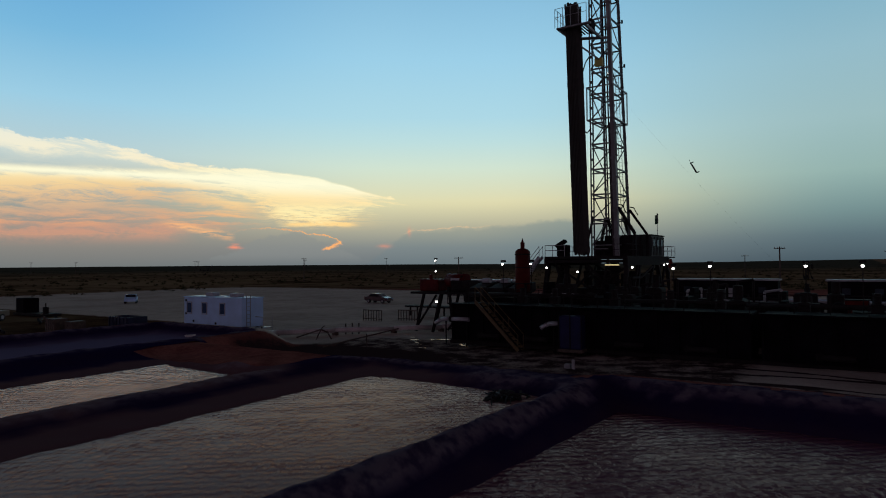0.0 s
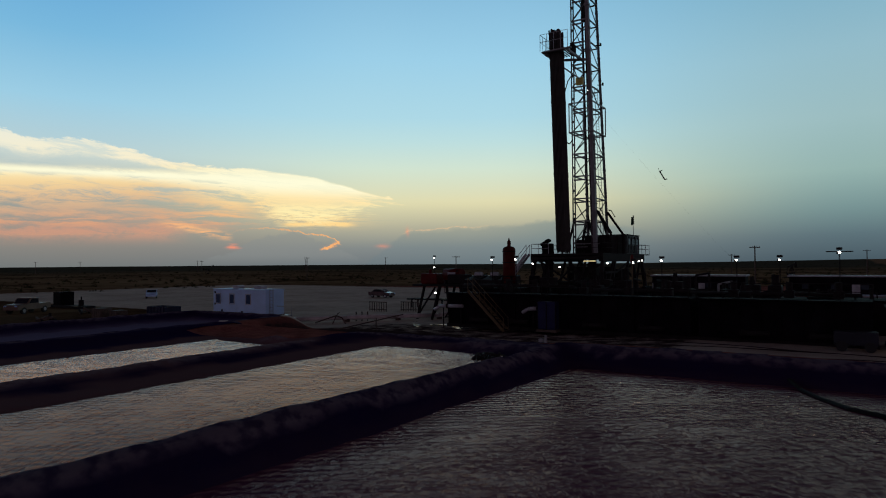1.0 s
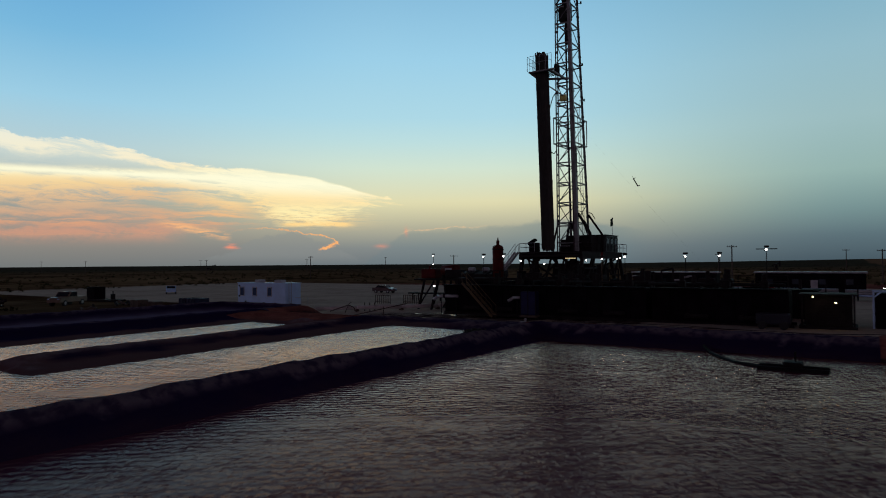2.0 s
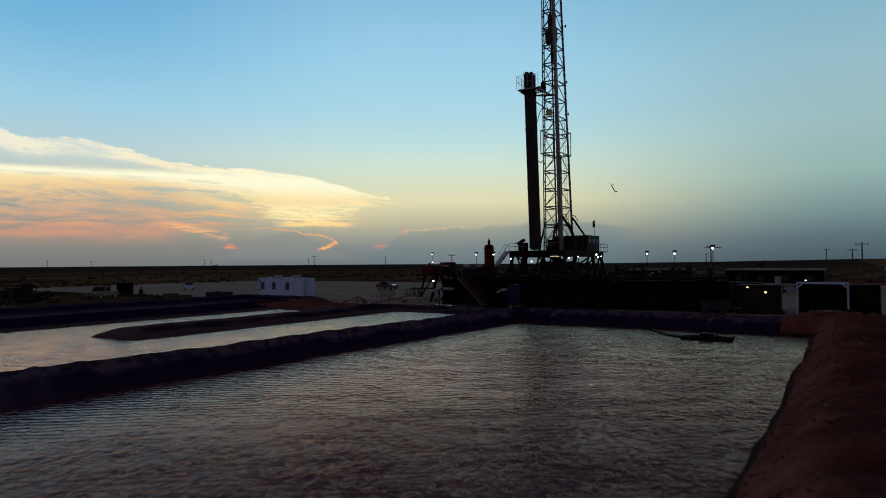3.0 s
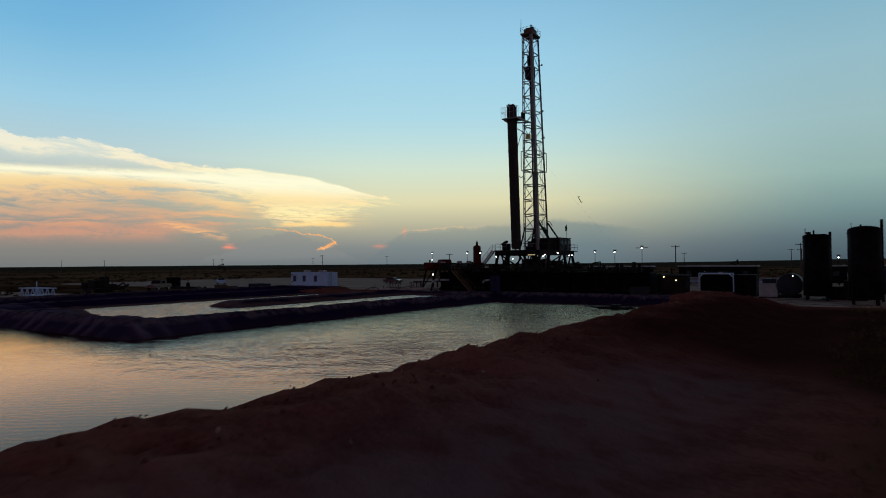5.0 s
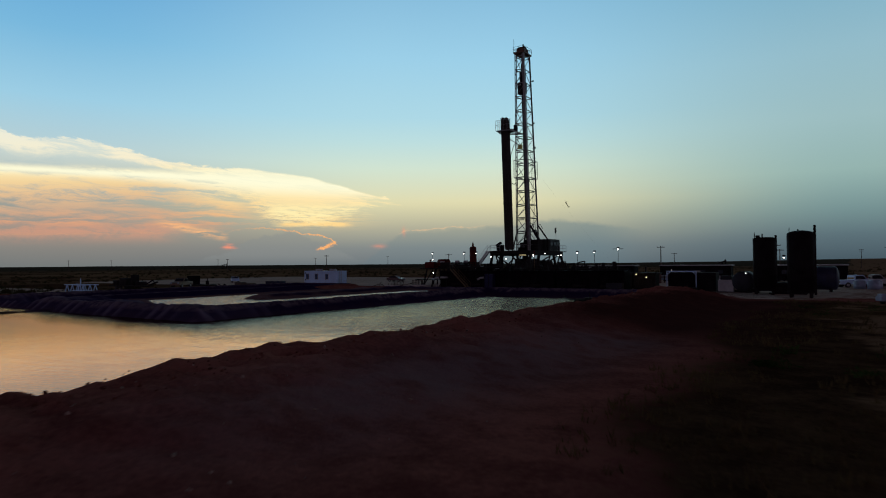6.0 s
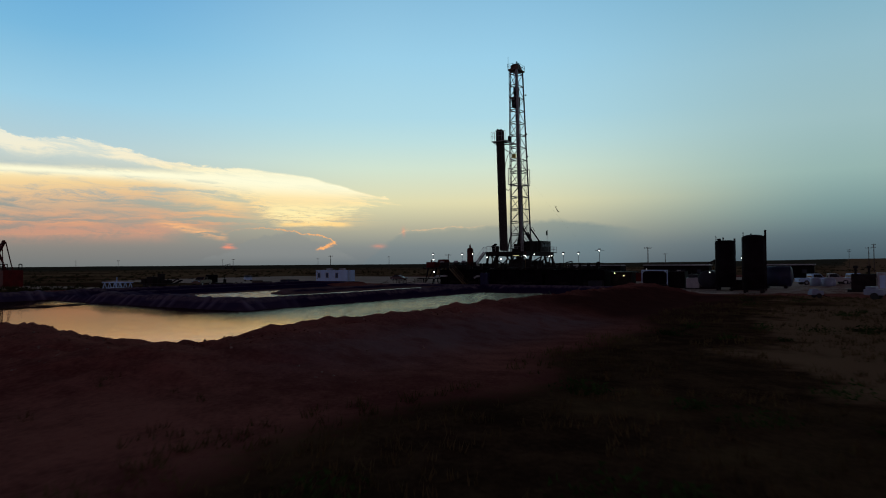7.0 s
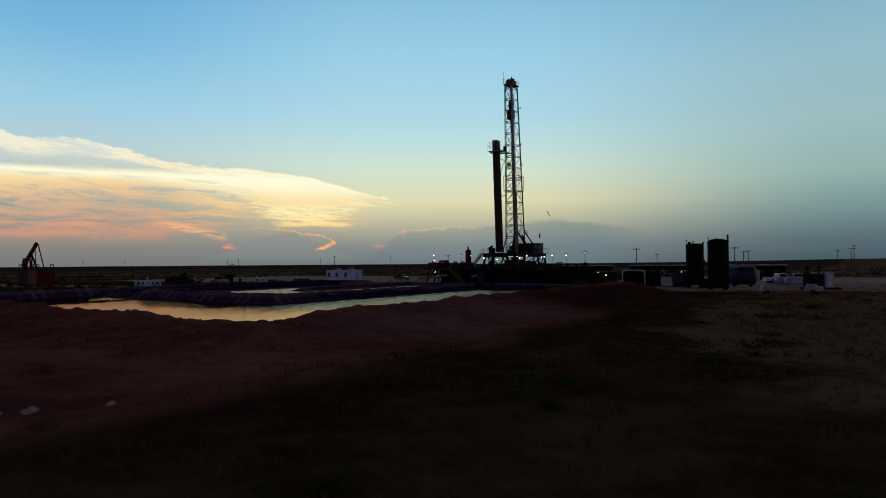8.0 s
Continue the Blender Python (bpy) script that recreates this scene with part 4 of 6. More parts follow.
rod(bm, (-1.4, -2.4, HIGH + 0.3), (-1.4, -2.4, HIGH + 2.9), 0.03, 6)
rod(bm, (-0.2, -0.75, HIGH + 1.5), (-0.2, -0.75, HIGH + 2.2), 0.12, 6)
part("antenna", bm, M_STEEL, mast)
bm = B()
box(bm, -0.2, -2.45, 20.1, 0.85, 0.5, 0.85, 0.1)
part("yellow_basket", bm, M_PALE, mast, "pale yellow basket on the mast front")
# hose festoon between pipe rack and mast
bm = B()
pts = [(-1.25, -2.3, 21.0), (-1.6, -2.6, 20.3), (-2.0, -2.9, 18.6), (-2.15, -3.0, 15.5), (-2.0, -2.9, 13.3), (-1.55, -2.5, 12.9), (-1.2, -2.25, 13.4)]
path_rod(bm, pts, 0.06)
part("hose", bm, M_RUBBER, mast)

block = thing("travelling_block", -13.0, 83.2, 36.9, 0, "black travelling block and top drive hanging in the mast", "hoist block")
bm = B()
box(bm, 0, 0, 4.0, 1.15, 0.9, 1.8, 0.35)
part("pulley_block", bm, M_RUBBER, block)
bm = B()
box(bm, -0.1, 0, 1.6, 1.6, 1.2, 2.2, 0.25)
box(bm, -0.35, 0, 2.85, 0.35, 0.5, 0.7, 0.1)
part("top_drive", bm, M_RUBBER, block)
bm = B()
rod(bm, (0, 0, -2.6), (0, 0, 3.6), 0.2, 12)
part("hook", bm, M_RUBBER, block)
bm = B()
for x in (-0.3, -0.1, 0.1, 0.3):
    rod(bm, (x, 0, 4.9), (x, 0, 8.5), 0.03, 5)
part("wire_lines", bm, M_CABLE, block)

board = thing("racking_board", -13.9, 79.2, 29.3, 0, "steel racking board with grey railings on the mast", "platform")
bm = B()
box(bm, -1.3, -0.8, 0, 0.5, 3.6, 0.16, 0.02)
box(bm, 0.2, -2.4, 0, 3.4, 0.4, 0.16, 0.02)
beam(bm, (-1.3, 1.0, 0), (1.8, 2.6, 0), 0.2, 0.25)
beam(bm, (1.3, -2.4, 0), (1.3, 2.6, 0), 0.2, 0.25)
beam(bm, (-1.3, -2.4, -0.2), (1.3, 2.5, -2.4), 0.12, 0.12)
part("deck", bm, M_MAST, board)
for k in range(7):
    bm = B()
    beam(bm, (-1.0 + k * 0.31, -2.2, 0.05), (-1.0 + k * 0.31, 0.6, 0.05), 0.08, 0.12)
    part("finger", bm, M_STEEL, board)
railing("railing", board, [(1.6, -2.7), (-1.65, -2.7), (-1.65, 1.0), (-1.0, 1.0)], 0.05, M_GREY, 1.9, 0.7)
bm = B()
box(bm, 0.95, 0.6, 0.75, 0.35, 1.2, 1.3, 0.1)
part("wind_wall", bm, M_STEEL, board)

bm = B()
LEN = 24.6
rod(bm, (0, 0, 0), (0, 0, LEN), 0.066, 8)
for k in (0.15, 8.2, 16.4, LEN - 0.35):
    rod(bm, (0, 0, k), (0, 0, k + 0.5), 0.092, 8)
stand = part("drill_pipe_stand", bm, M_PIPE, None)
tagged(stand, "rusty brown stand of drill pipe racked upright", "drill pipe", "racked drill pipe")
first = True
for i in range(8):
    for j in range(7):
        x, y = -14.14 + i * 0.15, 77.4 + j * 0.22
        tilt = 1.35 + random.uniform(-0.04, 0.04)
        m = SITE @ pose(x, y, FLOOR, 0.4, -tilt, 0)
        m = m @ pose(0, 0, random.uniform(0.0, 0.5))
        if first:
            stand.matrix_world, first = m, False
        else:
            copy_thing(stand, m)

stair = thing("rig_stairs", -18.2, 77.6, 0, 0, "steep grey steel stairs up to the drill floor", "stairs")
for y in (-0.45, 0.45):
    bm = B()
    beam(bm, (-4.6, y, 0.9), (0.4, y, FLOOR), 0.1, 0.28)
    part("stringer", bm, M_GREY, stair)
    bm = B()
    rod(bm, (-4.6, y, 1.95), (0.4, y, FLOOR + 1.05), 0.03, 6)
    for k in range(6):
        f = k / 5
        rod(bm, (-4.6 + 5 * f, y, 0.95 + (FLOOR - 0.9) * f), (-4.6 + 5 * f, y, 2.0 + (FLOOR - 0.9) * f), 0.025, 6)
    part("handrail", bm, M_GREY, stair)
bm = B()
box(bm, 0, 0, 0, 0.26, 0.86, 0.04)
tread = part("tread", bm, M_STEEL, stair)
tread.location = (-4.5, 0, 1.05)
for k in range(1, 27):
    other = new("tread", tread.data)
    other.parent, other.location = stair, (-4.5 + 4.85 * k / 26, 0, 1.05 + (FLOOR - 1.15) * k / 26)

# escape line with its carriage, from the board to an anchor in the yard
escape = world_thing("escape_line", 17.0, 66.2, 25.4, 0, "slack escape cable with a hanging carriage from the mast", "cable")
bm = B()
p0, p1 = Vector((0, 0, 0)), Vector((7.5, -4.75, -10.2))
pts = [p0.lerp(Vector((17.5, -11.1, -25.0)), k / 24) + Vector((0, 0, -0.6 * math.sin(math.pi * k / 24))) for k in range(25)]
path_rod(bm, pts, 0.0025, 5)
part("cable", bm, M_CABLE, escape)
bm = B()
beam(bm, p1 + Vector((-0.32, 0.1, 0.55)), p1 + Vector((0.2, -0.06, -0.45)), 0.16, 0.12)
beam(bm, p1 + Vector((-0.32, 0.1, 0.52)), p1 + Vector((-0.02, 0.1, 0.62)), 0.08, 0.08)
beam(bm, p1 + Vector((0.2, -0.06, -0.42)), p1 + Vector((0.45, -0.1, -0.36)), 0.1, 0.1)
beam(bm, p1 + Vector((-0.45, 0.1, 0.85)), p1 + Vector((-0.30, 0.1, 0.5)), 0.03, 0.03)
part("carriage", bm, M_RUBBER, escape)


# ---- mud tanks, pumps and separators in front of the rig ----
def tank_skid(s, r, long, deep, high, label, mat=M_TANK, z=0.35, group="mud tanks", name="mud_tank"):
    """Open-topped steel tank on a skid with ribs, a walkway and railings."""
    t = thing(name, s, r, z, 0, label, "tank", group)
    bm = B()
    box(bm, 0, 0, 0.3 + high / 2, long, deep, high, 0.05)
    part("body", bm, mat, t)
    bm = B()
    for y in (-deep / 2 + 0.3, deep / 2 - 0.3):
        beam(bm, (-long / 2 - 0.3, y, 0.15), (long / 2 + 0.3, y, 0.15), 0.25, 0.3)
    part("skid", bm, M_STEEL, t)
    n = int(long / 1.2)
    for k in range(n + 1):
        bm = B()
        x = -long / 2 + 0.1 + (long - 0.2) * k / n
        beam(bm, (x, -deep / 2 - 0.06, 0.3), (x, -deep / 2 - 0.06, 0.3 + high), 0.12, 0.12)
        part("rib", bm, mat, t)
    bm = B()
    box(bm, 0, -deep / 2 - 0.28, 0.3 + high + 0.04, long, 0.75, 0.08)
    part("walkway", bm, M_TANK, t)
    railing("railing", t, [(-long / 2, -deep / 2 - 0.6), (long / 2, -deep / 2 - 0.6)], 0.36 + high, M_STEEL, 1.05, 1.5)
    for x in (-long * 0.3, 0.4, long * 0.32):
        bm = B()
        box(bm, x, 0.2, high + 0.65, 0.6, 0.6, 0.5, 0.05)
        rod(bm, (x, 0.2, high + 0.85), (x, 0.2, high + 1.45), 0.2, 12)
        part("agitator_motor", bm, M_STEEL, t)
    for x in (-long * 0.22, long * 0.18):
        bm = B()
        rod(bm, (x, -deep / 2 - 0.45, 0.75), (x + 1.6, -deep / 2 - 0.45, 0.75), 0.16, 12)
        rod(bm, (x, -deep / 2 - 0.05, 0.75), (x, -deep / 2 - 0.5, 0.75), 0.2, 12)
        part("suction_pipe", bm, M_STEEL, t)
    return t


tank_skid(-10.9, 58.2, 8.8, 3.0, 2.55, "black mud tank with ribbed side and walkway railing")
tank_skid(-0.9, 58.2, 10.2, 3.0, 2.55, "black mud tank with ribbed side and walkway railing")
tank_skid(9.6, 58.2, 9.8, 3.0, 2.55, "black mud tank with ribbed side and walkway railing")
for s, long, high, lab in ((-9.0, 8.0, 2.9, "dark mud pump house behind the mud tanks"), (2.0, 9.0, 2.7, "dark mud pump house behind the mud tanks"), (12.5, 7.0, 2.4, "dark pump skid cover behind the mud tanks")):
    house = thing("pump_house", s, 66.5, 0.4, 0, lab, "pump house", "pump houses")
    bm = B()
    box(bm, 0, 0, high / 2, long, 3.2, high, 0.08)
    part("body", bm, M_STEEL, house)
    bm = B()
    box(bm, 0, 0, high + 0.06, long + 0.3, 3.5, 0.1, 0.02)
    part("roof", bm, M_TANK, house)
    for k in range(int(long / 1.0)):
        bm = B()
        beam(bm, (-long / 2 + 0.5 + k, -1.63, 0.1), (-long / 2 + 0.5 + k, -1.63, high - 0.1), 0.08)
        part("rib", bm, M_STEEL, house)
    bm = B()
    rod(bm, (long * 0.3, 0.5, high), (long * 0.3, 0.5, high + 0.9), 0.12, 10)
    part("exhaust", bm, M_STEEL, house)

shaker = thing("shale_shaker", -14.2, 62.6, 0.35, 0, "dark shale shaker deck with hoppers beside the mud tank", "shaker")
bm = B()
box(bm, 0, 0, 1.55, 5.2, 2.6, 3.1, 0.06)
part("base", bm, M_TANK, shaker)
for x in (-1.7, 0.0, 1.7):
    bm = B()
    m = pose(x, -0.2, 3.7, 12, 0, 0) @ Matrix.Diagonal((1.3, 2.2, 0.7, 1))
    bmesh.ops.create_cube(bm, size=1.0, matrix=m)
    part("screen_box", bm, M_STEEL, shaker)
    bm = B()
    rod(bm, (x - 0.35, 0.3, 4.3), (x + 0.35, 0.3, 4.3), 0.24, 14)
    part("vibrator_motor", bm, M_GREY, shaker)
railing("railing", shaker, [(-2.6, -1.3), (2.6, -1.3)], 3.1, M_STEEL)

stairs = thing("tank_stairs", -10.3, 55.6, 0.3, 0, "yellow steel stairs against the mud tank", "stairs")
for y in (-0.4, 0.4):
    bm = B()
    beam(bm, (-2.2, y, 3.2), (1.0, y, 0.1), 0.07, 0.22)
    rod(bm, (-2.2, y, 4.2), (1.0, y, 1.1), 0.03, 6)
    for k in range(4):
        rod(bm, (-2.2 + 1.06 * k, y, 3.2 - 1.03 * k), (-2.2 + 1.06 * k, y, 4.2 - 1.03 * k), 0.025, 6)
    part("handrail", bm, M_YELLOW, stairs)
for k in range(13):
    bm = B()
    box(bm, -2.1 + 3.0 * k / 12, 0, 3.1 - 2.9 * k / 12, 0.25, 0.78, 0.04)
    part("tread", bm, M_STEEL, stairs)

for s0, s1, z, rr in ((-16.4, -13.6, 2.15, 56.2), (-8.1, -5.6, 2.2, 56.1)):
    pipe = thing("discharge_pipe", s0, rr, z, 0, "short pale discharge pipe against the mud tank", "pipe", "discharge pipes")
    bm = B()
    pts = [(0, 0, -0.35), (0.5, 0, -0.05), (1.3, 0, 0.0), (s1 - s0, 0, 0.02)]
    path_rod(bm, pts, 0.15, 12)
    part("run", bm, M_GREY, pipe, smooth=True)
    bm = B()
    rod(bm, (1.25, 0, 0), (1.4, 0, 0), 0.22, 14)
    part("flange", bm, M_STEEL, pipe)
    for x in (0.9, s1 - s0 - 0.2):
        bm = B()
        rod(bm, (x, 0, -z + 0.3), (x, 0, -0.1), 0.05, 8)
        part("prop", bm, M_STEEL, pipe)

vessel = thing("gas_separator", -12.1, 61.7, 0.3, 0, "tall rust-red gas separator vessel on a steel stand", "pressure vessel")
bm = B()
rod(bm, (0, 0, 3.6), (0, 0, 6.6), 0.56, 24)
part("shell", bm, M_RUST, vessel, smooth=True)
bm = B()
bmesh.ops.create_uvsphere(bm, u_segments=24, v_segments=12, radius=0.56, matrix=Matrix.Translation((0, 0, 6.6)) @ Matrix.Diagonal((1, 1, 0.55, 1)))
part("domed_head", bm, M_RUST, vessel, smooth=True)
bm = B()
rod(bm, (0, 0, 6.8), (0, 0, 7.35), 0.16, 12)
rod(bm, (0, 0, 7.35), (0, 0, 7.65), 0.10, 10, 0.03)
part("vent_stack", bm, M_RUST, vessel)
for x, y in ((-0.5, -0.5), (0.5, -0.5), (0.5, 0.5), (-0.5, 0.5)):
    bm = B()
    beam(bm, (x * 1.3, y * 1.3, 0), (x * 0.8, y * 0.8, 4.2), 0.14, 0.14)
    part("leg", bm, M_STEEL, vessel)
for z in (4.2, 5.4, 6.4):
    bm = B()
    rod(bm, (0, 0, z), (0, 0, z + 0.08), 0.60, 24)
    part("band", bm, M_STEEL, vessel)


def light_pole(s, r, z0, z1, label, heads=((0, 0),), bar=0.0, mat=None, size=0.19):
    t = thing("light_pole", s, r, z0, 0, label, "light pole", "yard lights")
    h = z1 - z0
    bm = B()
    rod(bm, (0, 0.08, 0), (0, 0.08, h), 0.03, 8)
    part("post", bm, M_STEEL, t)
    if bar:
        bm = B()
        rod(bm, (-bar, 0.08, h - 0.05), (bar, 0.08, h - 0.05), 0.035, 8)
        part("crossbar", bm, M_STEEL, t)
    for x, dz in heads:
        floodlight(t, x, -0.05, h - 0.1 + dz, 25, size, mat)
    bm = B()
    box(bm, 0, 0.1, h + 0.14, 0.34, 0.26, 0.16, 0.03)
    part("hood", bm, M_STEEL, t)
    return t


TOP = 3.25
light_pole(-0.9, 61.0, 3.0, 5.75, "slim steel light pole with a lit lamp by the tanks")
light_pole(1.6, 59.6, TOP, 5.9, "slim steel light pole with a lit lamp by the tanks")
light_pole(6.7, 59.6, TOP, 5.9, "slim steel light pole with a lit lamp by the tanks")
light_pole(9.4, 59.3, TOP, 5.9, "slim steel light pole with a lit lamp by the tanks")
light_pole(12.8, 59.4, TOP, 6.35, "light pole with a crossbar and one lit lamp", ((0, 0),), 0.75)
light_pole(-13.6, 61.3, 3.3, 6.1, "slim steel light pole with a lit lamp by the separator", size=0.2)
light_pole(-11.0, 60.8, 3.3, 6.1, "slim steel light pole with a lit lamp by the separator", size=0.2)
light_pole(-31.3, 78.4, 0.0, 6.5, "tall light pole with two lit lamps in the yard", ((0, 0), (0.05, -1.2)))
beacon = thing("beacon_pole", -1.4, 62.4, 3.0, 0, "yellow pole with a red beacon on top", "beacon")
bm = B()
rod(bm, (0, 0, 0), (0, 0, 2.7), 0.05, 8)
part("post", bm, M_YELLOW, beacon)
bm = B()
rod(bm, (0, 0, 2.7), (0, 0, 3.3), 0.17, 12, 0.1)
part("cap", bm, M_RED, beacon, "red beacon cap")

deck = thing("raised_platform", -21.3, 66.0, 0.0, 0, "raised steel platform on trestle legs with red machinery", "platform")
bm = B()
box(bm, 0, 0, 3.5, 6.4, 3.6, 0.2, 0.03)
part("deck", bm, M_STEEL, deck)
for x in (-2.8, -1.0, 1.2, 2.8):
    for y in (-1.5, 1.5):
        bm = B()
        beam(bm, (x + (0.9 if x < 0 else -0.4), y, 3.4), (x, y, 0.0), 0.2, 0.2)
        part("trestle_leg", bm, M_STEEL, deck)
bm = B()
for x in (-2.8, 0.6):
    beam(bm, (x, -1.5, 0.3), (x + 2.2, -1.5, 3.3), 0.14, 0.14)
part("brace", bm, M_STEEL, deck)
floodlight(deck, -0.3, -1.9, 2.75, 20, 0.24)
for x, sx, sz, mat, name in ((-1.9, 2.0, 1.1, M_RED, "red_engine"), (1.4, 2.0, 1.0, M_STEEL, "gearbox")):
    bm = B()
    box(bm, x, 0, 3.6 + sz / 2, sx, 1.6, sz, 0.15)
    rod(bm, (x, -0.4, 3.6 + sz), (x, -0.4, 4.0 + sz), 0.15, 10)
    part(name, bm, mat, deck)
redtank = thing("red_drum_tank", -20.6, 66.0, 3.6, 0, "red painted horizontal drum on the raised platform", "tank")
bm = B()
rod(bm, (-1.0, 0, 0.95), (1.0, 0, 0.95), 0.62, 20)
part("shell", bm, M_RED, redtank, smooth=True)
bm = B()
box(bm, 0.1, -0.60, 1.05, 0.9, 0.06, 0.3)
part("plate", bm, M_GREY, redtank)
bm = B()
for x in (-0.7, 0.7):
    box(bm, x, 0, 0.2, 0.2, 1.1, 0.4)
part("saddle", bm, M_STEEL, redtank)

for s, r in ((-34.2, 70.6), (-30.7, 72.2)):
    rack = thing("pipe_rack_fence", s, r, 0.0, 0, "low brown steel rail rack with upright bars", "rack", "rail racks")
    for z in (0.25, 1.15):
        bm = B()
        beam(bm, (-1.3, 0, z), (1.3, 0, z), 0.09)
        part("rail", bm, M_WOOD, rack)
    for k in range(8):
        bm = B()
        beam(bm, (-1.25 + k * 0.357, 0, 0), (-1.25 + k * 0.357, 0, 1.2), 0.07)
        part("bar", bm, M_WOOD, rack)
catwalk = thing("catwalk", -29.0, 79.0, 0.0, 0, "long low steel catwalk with handrails and trestles", "catwalk")
bm = B()
box(bm, 0, 0, 1.1, 13.0, 1.8, 0.18, 0.02)
part("deck", bm, M_STEEL, catwalk)
for x in (-5.8, -2.0, 2.0, 5.8):
    bm = B()
    beam(bm, (x, -0.7, 0), (x, -0.7, 1.0), 0.15)
    beam(bm, (x, 0.7, 0), (x, 0.7, 1.0), 0.15)
    part("trestle", bm, M_STEEL, catwalk)

flow = thing("flowline_pipe", -33.3, 51.4, 0.42, 0, "long pale grey flowline pipe lying across the yard", "pipe")
bm = B()
pts = [(-1.6, -2.8, 0.0), (1.9, 3.3, 0.0), (4.9, 7.2, 0.02), (8.3, 11.0, 0.0), (11.3, 14.0, 0.02), (12.2, 15.6, 0.15), (13.9, 15.8, 0.65), (15.2, 16.8, 1.2), (15.5, 20.4, 1.3)]
path_rod(bm, pts, 0.23, 12)
part("run", bm, M_LINE, flow, smooth=True)
for p in pts[1:5]:
    bm = B()
    box(bm, p[0], p[1], -0.3, 0.5, 0.3, 0.34, 0.03)
    part("chock", bm, M_WOOD, flow)
for x, y in ((1.4, 2.0), (5.6, 7.6), (6.0, 8.0), (6.4, 8.4)):
    bm = B()
    rod(bm, (x - 0.3, y + 0.5, -0.4), (x - 0.3, y + 0.5, 0.55), 0.06, 8)
    part("stake", bm, M_WOOD, flow)

generator = thing("generator_set", 16.9, 58.2, 0.45, 0, "yellow-lit generator set in a dark open housing", "generator")
bm = B()
box(bm, 0, 0.5, 1.2, 3.0, 2.0, 2.3, 0.06)
part("housing", bm, M_STEEL, generator)
bm = B()
box(bm, 0, 0, 0.12, 3.6, 2.9, 0.24, 0.02)
part("skid", bm, M_STEEL, generator)
bm = B()
box(bm, 0, 0.2, 2.45, 3.6, 3.2, 0.12, 0.02)
part("roof", bm, M_STEEL, generator)
for x in (-1.6, 1.6):
    bm = B()
    beam(bm, (x, -1.2, 0.2), (x, -1.2, 2.4), 0.12)
    part("post", bm, M_STEEL, generator)
for k in range(7):
    bm = B()
    box(bm, 0, -0.53, 0.6 + k * 0.22, 2.2, 0.05, 0.08)
    part("louvre", bm, M_STEEL, generator)
floodlight(generator, -0.9, -1.3, 2.3, 10, 0.14, M_LAMP_WARM)
floodlight(generator, 0.5, -1.35, 1.9, 10, 0.16, M_LAMP_WARM)
lamp = bpy.data.lights.new("generator_lamp", "POINT")
lamp.energy, lamp.color, lamp.shadow_soft_size = 3, (1.0, 0.75, 0.3), 0.15
tagged(new("generator_lamp", lamp), "warm lamp under the generator roof", "lamp").matrix_world = SITE @ pose(16.6, 56.6, 2.3)

hut = thing("small_pump_unit", 13.6, 55.4, 0.45, 0, "small pale pump unit on wheels by the tanks", "pump")
bm = B()
box(bm, 0, 0, 0.75, 2.2, 1.1, 0.8, 0.1)
part("body", bm, M_SLATE, hut)
for x in (-0.7, 0.7):
    bm = B()
    rod(bm, (x, -0.62, 0.3), (x, -0.45, 0.3), 0.3, 16)
    part("wheel", bm, M_RUBBER, hut)

arch = thing("portal_frame", 21.5, 58.5, 0.4, 0, "white steel portal frame before a black box for its shaded inside", "shelter")
for x in (-1.85, 1.85):
    bm = B()
    beam(bm, (x, 0, 0), (x, 0, 2.75), 0.12, 0.12)
    part("post", bm, M_WHITE, arch)
    bm = B()
    beam(bm, (x, 0, 2.3), (x * 0.76, 0, 2.70), 0.10, 0.10)
    part("knee_brace", bm, M_WHITE, arch)
bm = B()
beam(bm, (-1.91, 0, 2.75), (1.91, 0, 2.75), 0.12, 0.14)
part("header", bm, M_WHITE, arch)
# Solid near-black box put in for the shade inside the frame
bm = B()
box(bm, 0, 1.7, 1.3, 3.5, 3.0, 2.6, 0.04)
part("dark_infill", bm, M_TANK, arch)
floodlight(arch, -1.2, 0.0, 2.95, 10, 0.1)
pumpkin = thing("engine_pump", 23.2, 55.8, 0.4, 0, "small dark engine pump on the ground", "pump")
bm = B()
box(bm, 0, 0, 0.45, 1.5, 0.8, 0.6, 0.08)
rod(bm, (-0.4, 0, 0.75), (-0.4, 0, 1.1), 0.09, 8)
part("body", bm, M_STEEL, pumpkin)
bm = B()
box(bm, 0, 0, 0.08, 1.8, 1.0, 0.16, 0.02)
part("skid", bm, M_STEEL, pumpkin)

dark = thing("storage_container", 24.5, 60.6, 0.4, 0, "dark brown steel storage container", "container")
bm = B()
box(bm, 0, 0, 1.3, 2.2, 2.4, 2.6, 0.03)
part("body", bm, M_SILO, dark)
for k in range(8):
    bm = B()
    box(bm, -0.98 + k * 0.28, -1.23, 1.3, 0.12, 0.05, 2.3)
    part("corrugation", bm, M_SILO, dark)

pale = thing("pale_chemical_box", 27.0, 58.6, 0.4, 0, "pale grey chemical box on a low skid", "box")
bm = B()
box(bm, 0, 0, 0.95, 1.8, 1.6, 1.5, 0.06)
part("body", bm, M_GREY, pale)
bm = B()
box(bm, 0, 0, 1.95, 1.3, 1.2, 0.5, 0.08)
part("hood", bm, M_SLATE, pale)
bm = B()
box(bm, 0, 0, 0.1, 2.0, 1.7, 0.2)
part("skid", bm, M_STEEL, pale)
